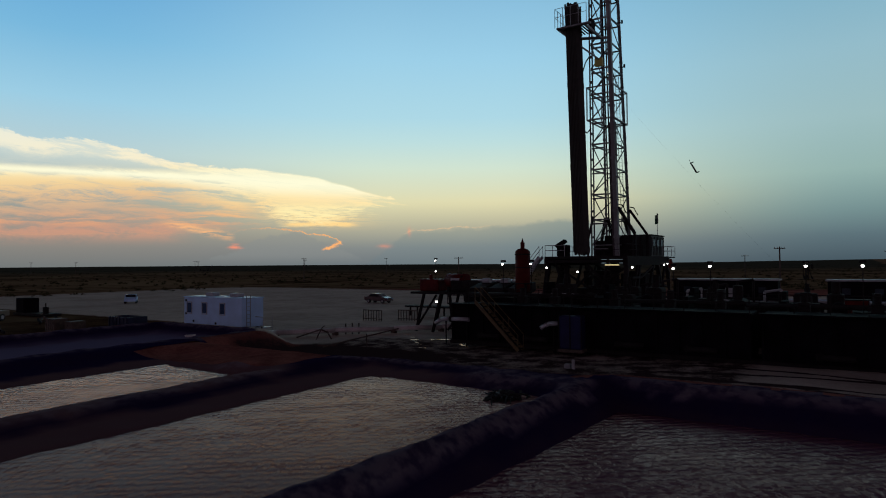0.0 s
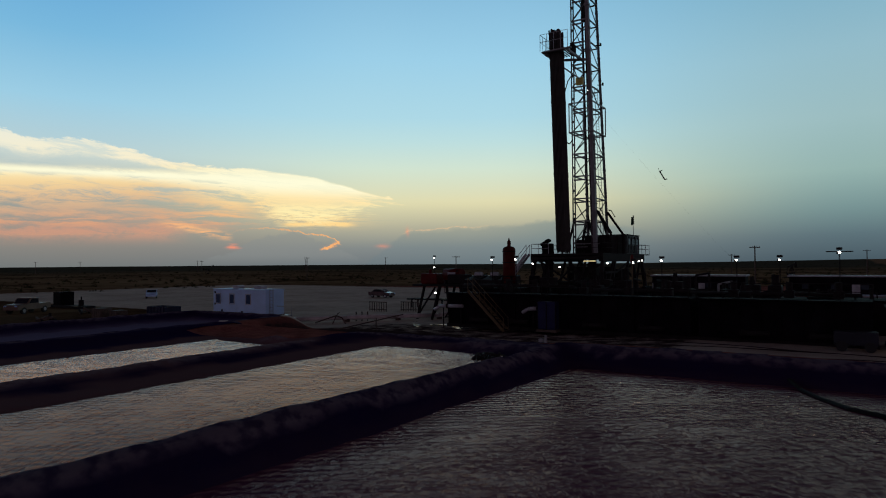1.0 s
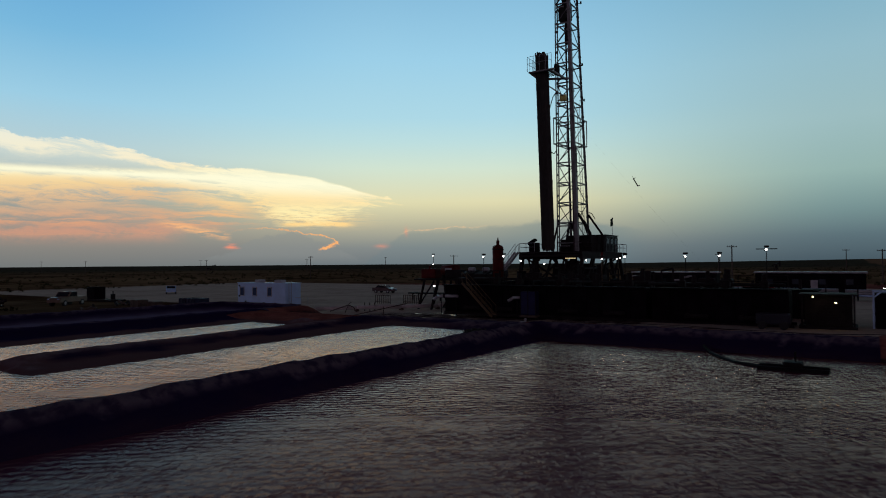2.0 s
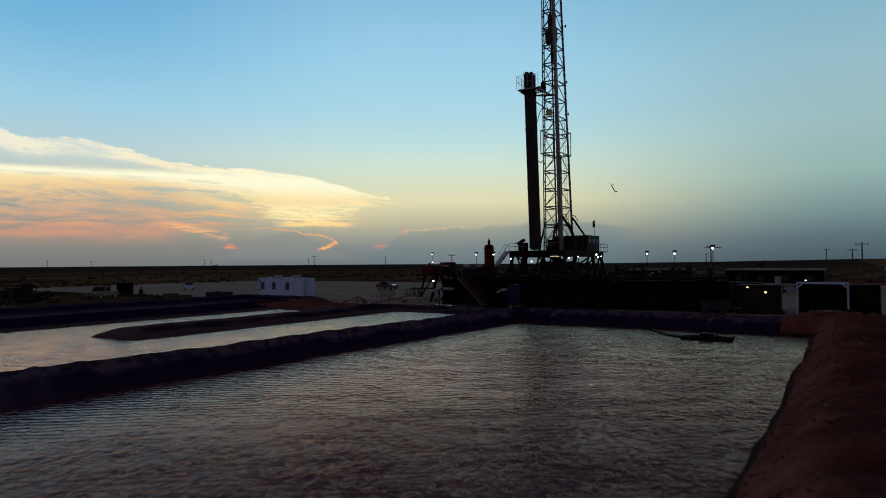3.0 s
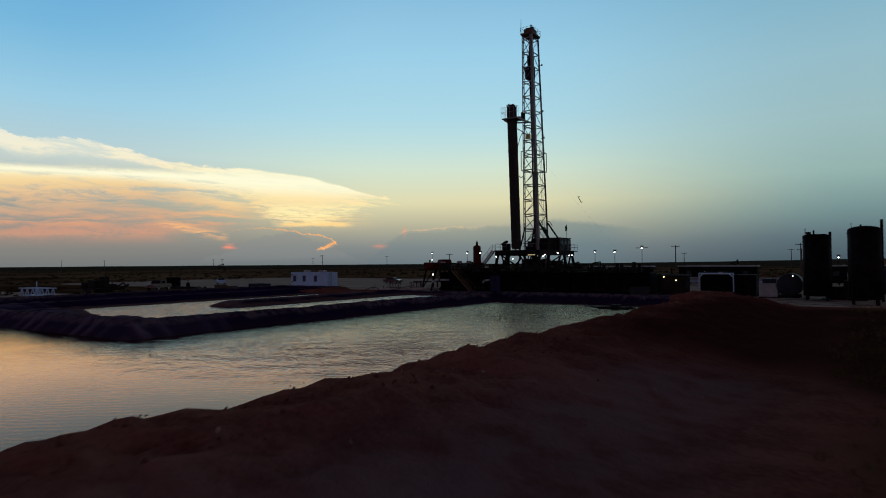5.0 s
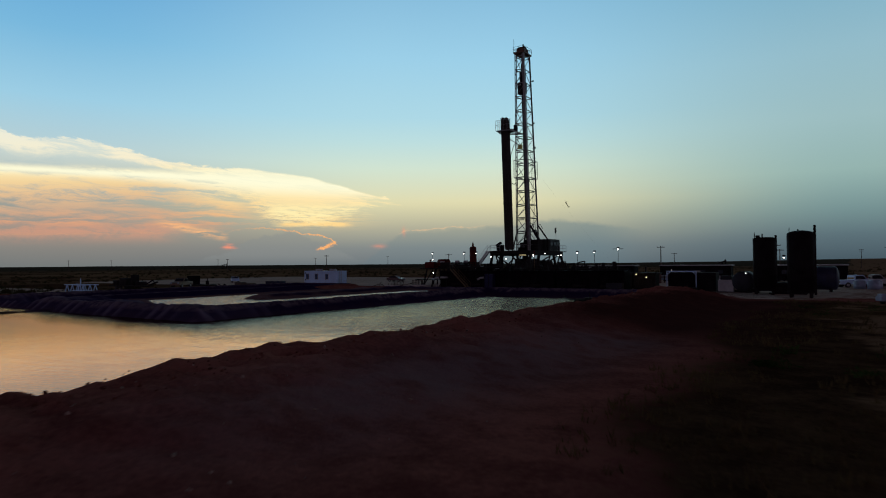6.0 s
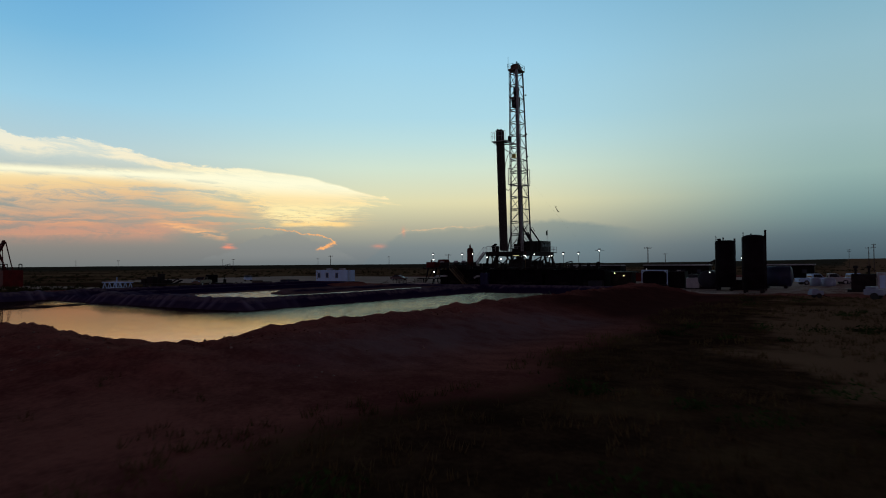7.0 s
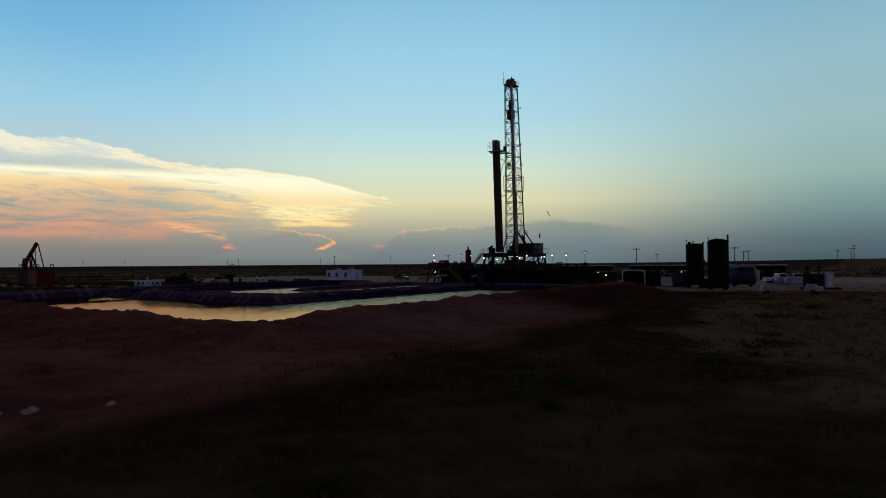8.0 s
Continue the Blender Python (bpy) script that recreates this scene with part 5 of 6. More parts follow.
end_tank = thing("round_end_tank", 29.0, 59.2, 0.45, 0, "slate blue horizontal tank with a round end", "tank")
bm = B()
rod(bm, (0, -1.5, 1.45), (0, 2.5, 1.45), 1.25, 32)
part("shell", bm, M_SLATE, end_tank, smooth=True)
bm = B()
bmesh.ops.create_uvsphere(bm, u_segments=28, v_segments=14, radius=1.25, matrix=Matrix.Translation((0, -1.5, 1.45)) @ Matrix.Diagonal((1, 0.28, 1, 1)))
part("dished_end", bm, M_SLATE, end_tank, smooth=True)
for y in (-1.0, 1.8):
    bm = B()
    box(bm, 0, y, 0.2, 2.0, 0.3, 0.4)
    part("saddle", bm, M_STEEL, end_tank)
floodlight(end_tank, 0.4, -1.9, 2.45, 10, 0.10)


def silo(s, r, radius, high, dome, label, pipe_side):
    t = thing("upright_silo", s, r, 0.4, 0, label, "silo", "silos")
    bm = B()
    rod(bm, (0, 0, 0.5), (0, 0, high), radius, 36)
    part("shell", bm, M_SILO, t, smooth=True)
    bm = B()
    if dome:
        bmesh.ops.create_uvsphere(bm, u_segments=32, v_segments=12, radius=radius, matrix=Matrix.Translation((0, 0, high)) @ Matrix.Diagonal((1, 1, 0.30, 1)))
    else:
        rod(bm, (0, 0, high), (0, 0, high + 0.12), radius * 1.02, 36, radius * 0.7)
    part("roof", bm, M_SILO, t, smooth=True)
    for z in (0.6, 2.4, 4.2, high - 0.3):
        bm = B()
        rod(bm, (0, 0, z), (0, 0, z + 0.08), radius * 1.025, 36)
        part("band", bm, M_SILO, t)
    bm = B()
    px = pipe_side * radius
    rod(bm, (px, 0, 0.3), (px, 0, high + (0.95 if dome else 0.35)), 0.13, 10)
    part("fill_pipe", bm, M_STEEL, t)
    for x in (-radius * 0.7, radius * 0.7):
        for y in (-radius * 0.7, radius * 0.7):
            bm = B()
            box(bm, x, y, 0.25, 0.3, 0.3, 0.5)
            part("foot", bm, M_STEEL, t)
    bm = B()
    for d in (-0.2, 0.2):
        rod(bm, (-radius * 0.75, -radius * 0.85 + d, 0.3), (-radius * 0.75, -radius * 0.85 + d, high + 0.7), 0.025, 6)
    for k in range(int(high / 0.35)):
        rod(bm, (-radius * 0.75, -radius * 0.85 - 0.2, 0.5 + k * 0.35), (-radius * 0.75, -radius * 0.85 + 0.2, 0.5 + k * 0.35), 0.018, 5)
    part("ladder", bm, M_STEEL, t)
    if not dome:
        bm = B()
        box(bm, -radius * 0.55, -0.3, high + 0.25, 0.45, 0.35, 0.25, 0.05)
        rod(bm, (-radius * 0.55, -0.3, high - 0.05), (-radius * 0.55, -0.3, high + 0.2), 0.14, 10)
        part("top_hatch", bm, M_STEEL, t)
    bm = B()
    rod(bm, (-radius * 0.2, 0.2, high + 0.1), (-radius * 0.2, 0.2, high + 0.55), 0.08, 8)
    part("vent_pipe", bm, M_STEEL, t)
    return t


silo(31.7, 55.7, 1.27, 6.75, False, "tall dark brown upright silo with a flat top", 0.95)
silo(35.75, 51.0, 1.36, 6.98, True, "tall dark brown upright silo with a domed top", 1.0)
blue = thing("horizontal_tank", 37.2, 66.2, 0.45, 0, "large dark blue horizontal tank on saddles", "tank")
bm = B()
rod(bm, (-2.0, 0, 1.75), (1.5, 0, 1.75), 1.5, 36)
part("shell", bm, M_BLUE, blue, smooth=True)
for x in (-2.0, 1.5):
    bm = B()
    bmesh.ops.create_uvsphere(bm, u_segments=32, v_segments=14, radius=1.5, matrix=Matrix.Translation((x, 0, 1.75)) @ Matrix.Diagonal((0.3, 1, 1, 1)))
    part("dished_end", bm, M_BLUE, blue, smooth=True)
for x in (-1.4, 1.0):
    bm = B()
    box(bm, x, 0, 0.2, 0.35, 2.2, 0.4)
    part("saddle", bm, M_STEEL, blue)
skid_dark = thing("pump_skid", 34.0, 57.5, 0.4, 0, "low dark pump skid between the silos", "pump")
bm = B()
box(bm, 0, 0, 0.8, 3.2, 2.0, 1.3, 0.1)
box(bm, 0.6, 0.2, 1.7, 1.2, 1.2, 0.7, 0.1)
part("body", bm, M_STEEL, skid_dark)
bm = B()
box(bm, 0, 0, 0.1, 4.0, 2.4, 0.2, 0.02)
part("base", bm, M_STEEL, skid_dark)

raft = thing("floating_pump_raft", 16.0, 38.5, WATER - 0.06, 0, "dark floating pump raft with a suction hose", "raft")
for y in (-0.45, 0.45):
    bm = B()
    rod(bm, (-1.5, y, 0.05), (1.5, y, 0.05), 0.2, 12)
    part("float", bm, M_RAFT, raft)
bm = B()
box(bm, 0, 0, 0.32, 0.8, 0.9, 0.3, 0.06)
rod(bm, (0.1, 0, 0.4), (0.1, 0, 0.95), 0.05, 6)
part("pump", bm, M_RAFT, raft)
bm = B()
pts = [(-1.4, 0, 0.12), (-2.6, 0.9, 0.10), (-3.6, 2.4, 0.10), (-4.4, 4.0, 0.12), (-4.9, 4.9, 0.35)]
path_rod(bm, pts, 0.09, 8)
part("hose", bm, M_RAFT, raft)



# ---- crowded machinery between the mud tanks and the drill floor ----
def engine_skid(s, r, long, high, label, style, turn=0):
    """A pump or engine set: skid, block, radiator, stacks, pipe loops."""
    t = thing("engine_skid", s, r, 0.35, turn, label, "machine", "rig machinery")
    bm = B()
    box(bm, 0, 0, 0.2, long, 2.2, 0.4, 0.03)
    part("skid", bm, M_STEEL, t)
    bm = B()
    box(bm, -long * 0.12, 0, 0.4 + high * 0.3, long * 0.5, 1.5, high * 0.6, 0.15)
    box(bm, -long * 0.12, 0, 0.4 + high * 0.68, long * 0.34, 1.0, high * 0.25, 0.12)
    part("engine_block", bm, M_STEEL, t)
    bm = B()
    box(bm, -long * 0.43, 0, 0.4 + high * 0.42, 0.35, 1.9, high * 0.84, 0.05)
    part("radiator", bm, M_TANK, t)
    for k in (-0.35, 0.35):
        bm = B()
        rod(bm, (-long * 0.1, k, 0.4 + high * 0.7), (-long * 0.1, k, 0.4 + high), 0.11, 10)
        rod(bm, (-long * 0.1, k, 0.2 + high * 0.8), (-long * 0.1, k, 0.3 + high * 0.95), 0.19, 12)
        part("exhaust", bm, M_STEEL, t)
    bm = B()
    if style == 0:
        rod(bm, (long * 0.3, 0, 0.4), (long * 0.3, 0, 0.4 + high * 0.7), 0.45, 18)
        bmesh.ops.create_uvsphere(bm, u_segments=16, v_segments=8, radius=0.45, matrix=Matrix.Translation((long * 0.3, 0, 0.4 + high * 0.7)))
    elif style == 1:
        rod(bm, (long * 0.28, -0.8, 0.4 + high * 0.35), (long * 0.28, 0.8, 0.4 + high * 0.35), high * 0.28, 20)
        box(bm, long * 0.28, 0, 0.5 + high * 0.1, 0.9, 1.4, high * 0.2, 0.08)
    else:
        box(bm, long * 0.3, 0, 0.4 + high * 0.4, long * 0.24, 1.7, high * 0.8, 0.2)
        rod(bm, (long * 0.3, 0, 0.4 + high * 0.8), (long * 0.3, 0, 0.4 + high * 1.05), 0.3, 14)
    part("pump_end", bm, M_STEEL if style else M_TANK, t)
    bm = B()
    z = 0.4 + high * 0.55
    path_rod(bm, [(long * 0.3, -1.0, 0.5), (long * 0.3, -1.15, z), (long * 0.05, -1.2, z + 0.25), (-long * 0.3, -1.15, z + 0.2), (-long * 0.34, -1.05, 0.5)], 0.09, 8)
    part("pipe_loop", bm, M_GREY if style == 1 else M_STEEL, t)
    return t


for k, (s, r, long, high, turn) in enumerate(((-17.5, 70.2, 5.4, 4.0, 0), (-12.0, 71.4, 5.0, 4.3, 0), (-6.2, 71.0, 5.2, 4.1, 0), (-4.2, 62.9, 3.6, 3.8, 0),
                                              (-9.2, 63.0, 3.2, 3.4, 90), (1.4, 63.0, 4.2, 3.6, 0), (7.0, 63.4, 4.0, 3.4, 0), (0.2, 72.0, 4.8, 3.9, 0), (6.4, 73.5, 4.6, 3.6, 0), (11.8, 62.6, 3.6, 3.0, 90))):
    engine_skid(s, r, long, high, "dark oily engine and pump set on a steel skid", k % 3, turn)

manifold = thing("mud_manifold", -3.2, 75.6, 0.3, 0, "rack of dark pipes and valves beside the rig", "pipework")
for k in range(7):
    bm = B()
    x = -6.0 + k * 2.0
    path_rod(bm, [(x, 0, 0.1), (x, 0, 3.3 + 0.4 * (k % 3)), (x + 1.2, 0, 3.5 + 0.4 * (k % 3)), (x + 1.2, 0, 0.1)], 0.10, 8)
    part("riser_pipe", bm, M_STEEL if k % 3 else M_GREY, manifold)
    bm = B()
    rod(bm, (x - 0.05, -0.25, 2.0), (x - 0.05, 0.0, 2.0), 0.22, 14)
    part("valve_wheel", bm, M_RED if k % 2 else M_STEEL, manifold)
for z in (1.2, 2.7):
    bm = B()
    rod(bm, (-6.4, 0.2, z), (7.4, 0.2, z), 0.12, 10)
    part("header_pipe", bm, M_STEEL, manifold)
for s0, s1, r0, z0 in ((-16.0, -6.0, 60.4, 3.75), (-4.0, 5.0, 60.6, 3.5), (3.5, 14.0, 60.2, 3.45)):
    line = thing("overhead_pipe", s0, r0, 0.0, 0, "long dark pipe carried over the tank tops", "pipe", "overhead pipes")
    bm = B()
    rod(bm, (0, 0, z0), (s1 - s0, 0, z0), 0.13, 10)
    part("run", bm, M_STEEL, line, smooth=True)
    for x in (0.4, (s1 - s0) / 2, s1 - s0 - 0.4):
        bm = B()
        beam(bm, (x, 0, 0.2), (x, 0, z0 - 0.1), 0.1)
        part("post", bm, M_STEEL, line)

# odd items standing against the tanks and between the silos
light_pole(33.6, 57.4, 0.4, 4.95, "slim light pole with a lit lamp between the silos")
tote = thing("chemical_tote", -6.0, 56.2, 0.45, 4, "dark blue chemical tote standing against the mud tanks", "tote")
bm = B()
box(bm, 0, 0, 1.25, 1.5, 0.9, 2.1, 0.12)
part("body", bm, material("navy_tote_plastic", (0.008, 0.010, 0.060), 0.5, 0.0, 0.25, 1.5, shine=0.2), tote)
for x in (-0.72, 0.0, 0.72):
    bm = B()
    beam(bm, (x, -0.47, 0.1), (x, -0.47, 2.35), 0.05)
    part("cage_bar", bm, M_STEEL, tote)
bm = B()
box(bm, 0, 0, 0.1, 1.6, 1.0, 0.2, 0.02)
part("pallet", bm, M_WOOD, tote)
marker = thing("marker_post", -3.65, 50.4, 0.40, 0, "short pale plastic marker post by the pond edge", "post")
bm = B()
rod(bm, (0, 0, 0), (0, 0, 0.5), 0.10, 12, 0.08)
part("post", bm, M_GREY, marker)
bm = B()
box(bm, -0.35, 0.1, 0.12, 0.35, 0.3, 0.25, 0.05)
part("foot_block", bm, M_GREY, marker)

branch = thing("broken_branch", -25.6, 53.6, 0.35, 0, "bent dark broken branch lying on the muddy pad", "branch")
bm = B()
path_rod(bm, [(-1.6, -0.6, 0.1), (-0.6, -0.2, 0.45), (0.3, 0.1, 0.75), (0.9, 0.2, 0.55), (1.2, 0.3, 0.05)], 0.06, 7)
path_rod(bm, [(0.3, 0.1, 0.75), (0.55, 0.0, 0.95), (0.7, 0.1, 1.05)], 0.035, 6)
path_rod(bm, [(0.3, 0.1, 0.75), (0.35, -0.3, 0.3), (0.3, -0.4, 0.02)], 0.045, 6)
part("limb", bm, M_WOOD, branch)
pole = thing("fallen_pole", -20.3, 52.6, 0.4, 0, "long thin pole propped on a stake above the mud", "pole")
bm = B()
path_rod(bm, [(-1.2, -2.6, 0.05), (0.2, 0.2, 0.55), (1.3, 2.6, 0.95)], 0.05, 7)
part("shaft", bm, M_WOOD, pole)
bm = B()
rod(bm, (0.2, 0.3, -0.2), (0.2, 0.3, 0.75), 0.045, 7)
part("stake", bm, M_WOOD, pole)
brush = thing("brush_heap", -2.7, 40.6, UPPER - 0.05, 0, "dark tangle of brush and sticks half sunk in the raised pond", "brush")
for k in range(90):
    bm = B()
    a, ln = random.uniform(0, 3.14), random.uniform(0.4, 0.9)
    x, y, z = random.gauss(0, 0.32), random.gauss(0, 0.35), random.uniform(0.02, 0.26)
    dx, dy = ln / 2 * math.cos(a), ln / 2 * math.sin(a)
    path_rod(bm, [(x - dx, y - dy, 0.0), (x, y, z + random.uniform(0.0, 0.1)), (x + dx, y + dy, z)], random.uniform(0.02, 0.05), 5)
    part("stick", bm, M_RUBBER, brush)
# ---- trailer, vehicles and the field round the pad ----
trailer = thing("office_trailer", -39.2, 55.45, 0.05, 0, "white office trailer with three small windows and roof units", "trailer")
bm = B()
box(bm, 0, 0, 1.86, 8.1, 2.4, 2.5, 0.10)
part("body", bm, M_WHITE, trailer)
bm = B()
box(bm, 0, 0, 3.14, 8.2, 2.5, 0.08, 0.03)
part("roof", bm, M_WHITE, trailer)
for x in (-3.2, -1.0, 1.5):
    bm = B()
    box(bm, x, -1.21, 2.15, 0.62, 0.05, 0.9, 0.015)
    w = part("window", bm, M_BLUEGLASS, trailer)
    bm = B()
    for dx, dz, sx, sz in ((-0.35, 0, 0.06, 1.07), (0.35, 0, 0.06, 1.07), (0, 0.52, 0.76, 0.06), (0, -0.52, 0.76, 0.06)):
        box(bm, x + dx, -1.23, 2.15 + dz, sx, 0.05, sz)
    part("window_frame", bm, M_GREY, w)
for x, sx in ((-1.6, 1.0), (1.8, 1.1)):
    bm = B()
    box(bm, x, 0.1, 3.34, sx, 0.8, 0.34, 0.08)
    part("roof_unit", bm, M_GREY, trailer)
for x, z in ((-3.7, 1.6), (-3.7, 2.8), (0.55, 0.85), (-2.6, 0.95)):
    bm = B()
    box(bm, x, -1.21, z, 0.22, 0.04, 0.2, 0.01)
    part("hatch", bm, M_STEEL, trailer)
bm = B()
rod(bm, (4.09, -0.7, 0.5), (4.09, -0.7, 3.4), 0.03, 6)
rod(bm, (4.09, -0.3, 0.5), (4.09, -0.3, 3.4), 0.03, 6)
for k in range(8):
    rod(bm, (4.09, -0.7, 0.7 + 0.34 * k), (4.09, -0.3, 0.7 + 0.34 * k), 0.02, 5)
part("ladder", bm, M_GREY, trailer)
for x in (-3.6, -1.2, 1.2, 3.6):
    for y in (-1.0, 1.0):
        bm = B()
        box(bm, x, y, 0.3, 0.35, 0.35, 0.65, 0.02)
        part("support_block", bm, M_STEEL, trailer)
for x in (0.2, 1.1):
    bm = B()
    rod(bm, (x, -1.25, 0.36), (x, -1.0, 0.36), 0.36, 18)
    part("wheel", bm, M_RUBBER, trailer)
bm = B()
box(bm, 4.75, 0.6, 0.55, 1.1, 1.1, 0.1, 0.02)
rod(bm, (5.25, 0.1, 0.0), (5.25, 0.1, 1.5), 0.03, 6)
rod(bm, (5.25, 1.1, 0.0), (5.25, 1.1, 1.5), 0.03, 6)
rod(bm, (4.2, 0.1, 1.5), (5.25, 0.1, 1.5), 0.03, 6)
box(bm, 5.4, 0.6, 0.25, 0.3, 1.0, 0.1)
part("porch", bm, M_GREY, trailer)


def vehicle(s, r, turn, kind, mat, label, z=0.0, size=1.0, lamps=False):
    """A car, pickup or van from a side profile, with glass, wheels and lamps."""
    t = thing(kind, s, r, z, turn, label, "car" if kind == "sedan" else "truck", "parked vehicles")
    t.scale = (size, size, size)
    if kind == "sedan":
        prof = [(-2.2, 0.35), (-2.25, 0.75), (-2.1, 0.95), (-1.5, 1.0), (-0.95, 1.42), (0.35, 1.45), (1.05, 1.0), (2.0, 0.85), (2.25, 0.65), (2.25, 0.35)]
        glass = [(-1.32, 1.02), (-0.9, 1.36), (0.3, 1.39), (0.88, 1.02)]
        axle, wide, rad = (-1.35, 1.4), 1.75, 0.32
    else:
        prof = [(-2.8, 0.5), (-2.8, 1.15), (-0.75, 1.15), (-0.70, 1.85), (0.55, 1.87), (1.15, 1.22), (2.55, 1.1), (2.75, 0.9), (2.75, 0.5)]
        glass = [(-0.58, 1.24), (-0.56, 1.76), (0.50, 1.78), (0.98, 1.24)]
        axle, wide, rad = (-1.7, 1.75), 1.95, 0.40
    bm = B()
    a = [bm.verts.new((x, -wide / 2, zz)) for x, zz in prof]
    b = [bm.verts.new((x, wide / 2, zz)) for x, zz in prof]
    bm.faces.new(a[::-1])
    bm.faces.new(b)
    for k in range(len(prof)):
        k2 = (k + 1) % len(prof)
        bm.faces.new((a[k], a[k2], b[k2], b[k]))
    bmesh.ops.recalc_face_normals(bm, faces=bm.faces)
    bmesh.ops.bevel(bm, geom=bm.edges[:], offset=0.06, segments=2, affect="EDGES")
    part("body", bm, mat, t)
    for side in (-1, 1):
        bm = B()
        p = [bm.verts.new((x, side * (wide / 2 + 0.004), zz)) for x, zz in glass]
        f = bm.faces.new(p)
        bmesh.ops.solidify(bm, geom=[f], thickness=0.02)
        part("side_window", bm, M_GLASS, t)
    for x0, z0, x1, z1 in ((glass[2][0] + 0.12, glass[2][1], glass[3][0] + 0.14, glass[3][1]), (glass[1][0] - 0.12, glass[1][1], glass[0][0] - 0.14, glass[0][1])):
        bm = B()
        beam(bm, (x0, 0, z0), (x1, 0, z1), wide * 0.82, 0.05)
        part("windscreen", bm, M_GLASS, t)
    for x in axle:
        for side in (-1, 1):
            bm = B()
            rod(bm, (x, side * wide * 0.38, rad), (x, side * (wide / 2 + 0.03), rad), rad, 18)
            wheel = part("wheel", bm, M_RUBBER, t)
            bm = B()
            rod(bm, (x, side * (wide / 2 + 0.02), rad), (x, side * (wide / 2 + 0.05), rad), rad * 0.55, 12)
            part("rim", bm, M_GREY, wheel)
    end = prof[-2][0]
    for side in (-1, 1):
        bm = B()
        box(bm, end - 0.03, side * wide * 0.36, prof[-2][1] + 0.06, 0.12, 0.3, 0.14, 0.02)
        part("headlight", bm, M_WHITE, t)
        bm = B()
        box(bm, prof[1][0] + 0.03, side * wide * 0.4, 0.85, 0.1, 0.16, 0.25, 0.02)
        part("tail_light", bm, M_RED, t)
    return t


M_MAROON = material("maroon_car_paint", (0.05, 0.012, 0.016), 0.35, 0.0, 0.1, 1.0, coat=0.5)
M_SILVER = material("silver_car_paint", (0.30, 0.30, 0.31), 0.35, 0.4, 0.1, 1.0, coat=0.4)
vehicle(-53.6, 95.6, 0, "sedan", M_MAROON, "maroon sedan parked on the caliche pad")
vehicle(-71.2, 48.6, -62, "pickup_truck", M_TAN, "tan brown pickup truck parked by the pond corner")
vehicle(-89.6, 76.5, -34, "sedan", M_WHITE, "small white car parked at the edge of the pad")
# White vehicles stand here; built as small carts to fit the camera's view
for s, r, turn, size in ((42.9, 40.2, 35, 1.0), (48.1, 39.6, -20, 1.35)):
    cart = thing("small_white_cart", s, r, 0.45, turn, "small white two-wheeled cart in place of a parked vehicle", "pump", "portable pumps")
    cart.scale = (size, size, size)
    bm = B()
    box(bm, 0, 0, 0.55, 1.3, 0.8, 0.45, 0.08)
    box(bm, -0.2, 0, 0.85, 0.7, 0.6, 0.25, 0.08)
    part("body", bm, M_POLY, cart)
    for y in (-0.45, 0.45):
        bm = B()
        rod(bm, (0.1, y - 0.06, 0.26), (0.1, y + 0.06, 0.26), 0.26, 16)
        part("wheel", bm, M_RUBBER, cart)
    bm = B()
    beam(bm, (0.6, 0, 0.4), (1.3, 0, 0.08), 0.06)
    part("drawbar", bm, M_STEEL, cart)
for k, (s, r, a) in enumerate(((41.0, 84.0, 30), (43.5, 88.0, 10), (46.5, 90.0, 40))):
    vehicle(s, r, a, "pickup_truck", (M_WHITE, M_SILVER, M_WHITE)[k], "pale pickup truck parked on the pad behind the tanks", 0.4)

for k, (s, r) in enumerate(((41.4, 78.4), (43.4, 79.6), (43.0, 76.8))):
    tote = thing("poly_tank", s, r, 0.42, 0, "round white poly tank standing on the pad", "tank", "white poly tanks")
    bm = B()
    rod(bm, (0, 0, 0), (0, 0, 1.0), 0.75, 24)
    part("shell", bm, M_POLY, tote, smooth=True)
    bm = B()
    bmesh.ops.create_uvsphere(bm, u_segments=24, v_segments=10, radius=0.75, matrix=Matrix.Translation((0, 0, 1.0)) @ Matrix.Diagonal((1, 1, 0.4, 1)))
    part("dome", bm, M_POLY, tote, smooth=True)
    bm = B()
    rod(bm, (0, 0, 1.25), (0, 0, 1.4), 0.2, 14)
    part("cap", bm, M_GREY, tote)

pumper = thing("pump_truck_unit", 47.8, 57.0, 0.42, 0, "dark pump unit with two exhaust stacks and a white door", "machine")
bm = B()
box(bm, -0.4, 0, 1.3, 2.6, 2.2, 2.0, 0.08)
part("body", bm, M_STEEL, pumper)
bm = B()
box(bm, 1.5, 0, 1.35, 1.0, 2.0, 2.3, 0.06)
part("cabin", bm, M_GREY, pumper)
bm = B()
box(bm, 1.55, -1.03, 1.35, 0.6, 0.05, 1.6, 0.02)
part("door", bm, M_WHITE, pumper, "white door")
for x in (-1.2, 0.2):
    bm = B()
    rod(bm, (x, 0, 2.2), (x, 0, 3.1), 0.14, 10)
    rod(bm, (x, 0, 3.0), (x, 0, 3.35), 0.26, 12)
    part("exhaust_stack", bm, M_STEEL, pumper)
bm = B()
box(bm, 0.4, 0, 0.2, 5.0, 2.2, 0.3, 0.03)
part("chassis", bm, M_STEEL, pumper)

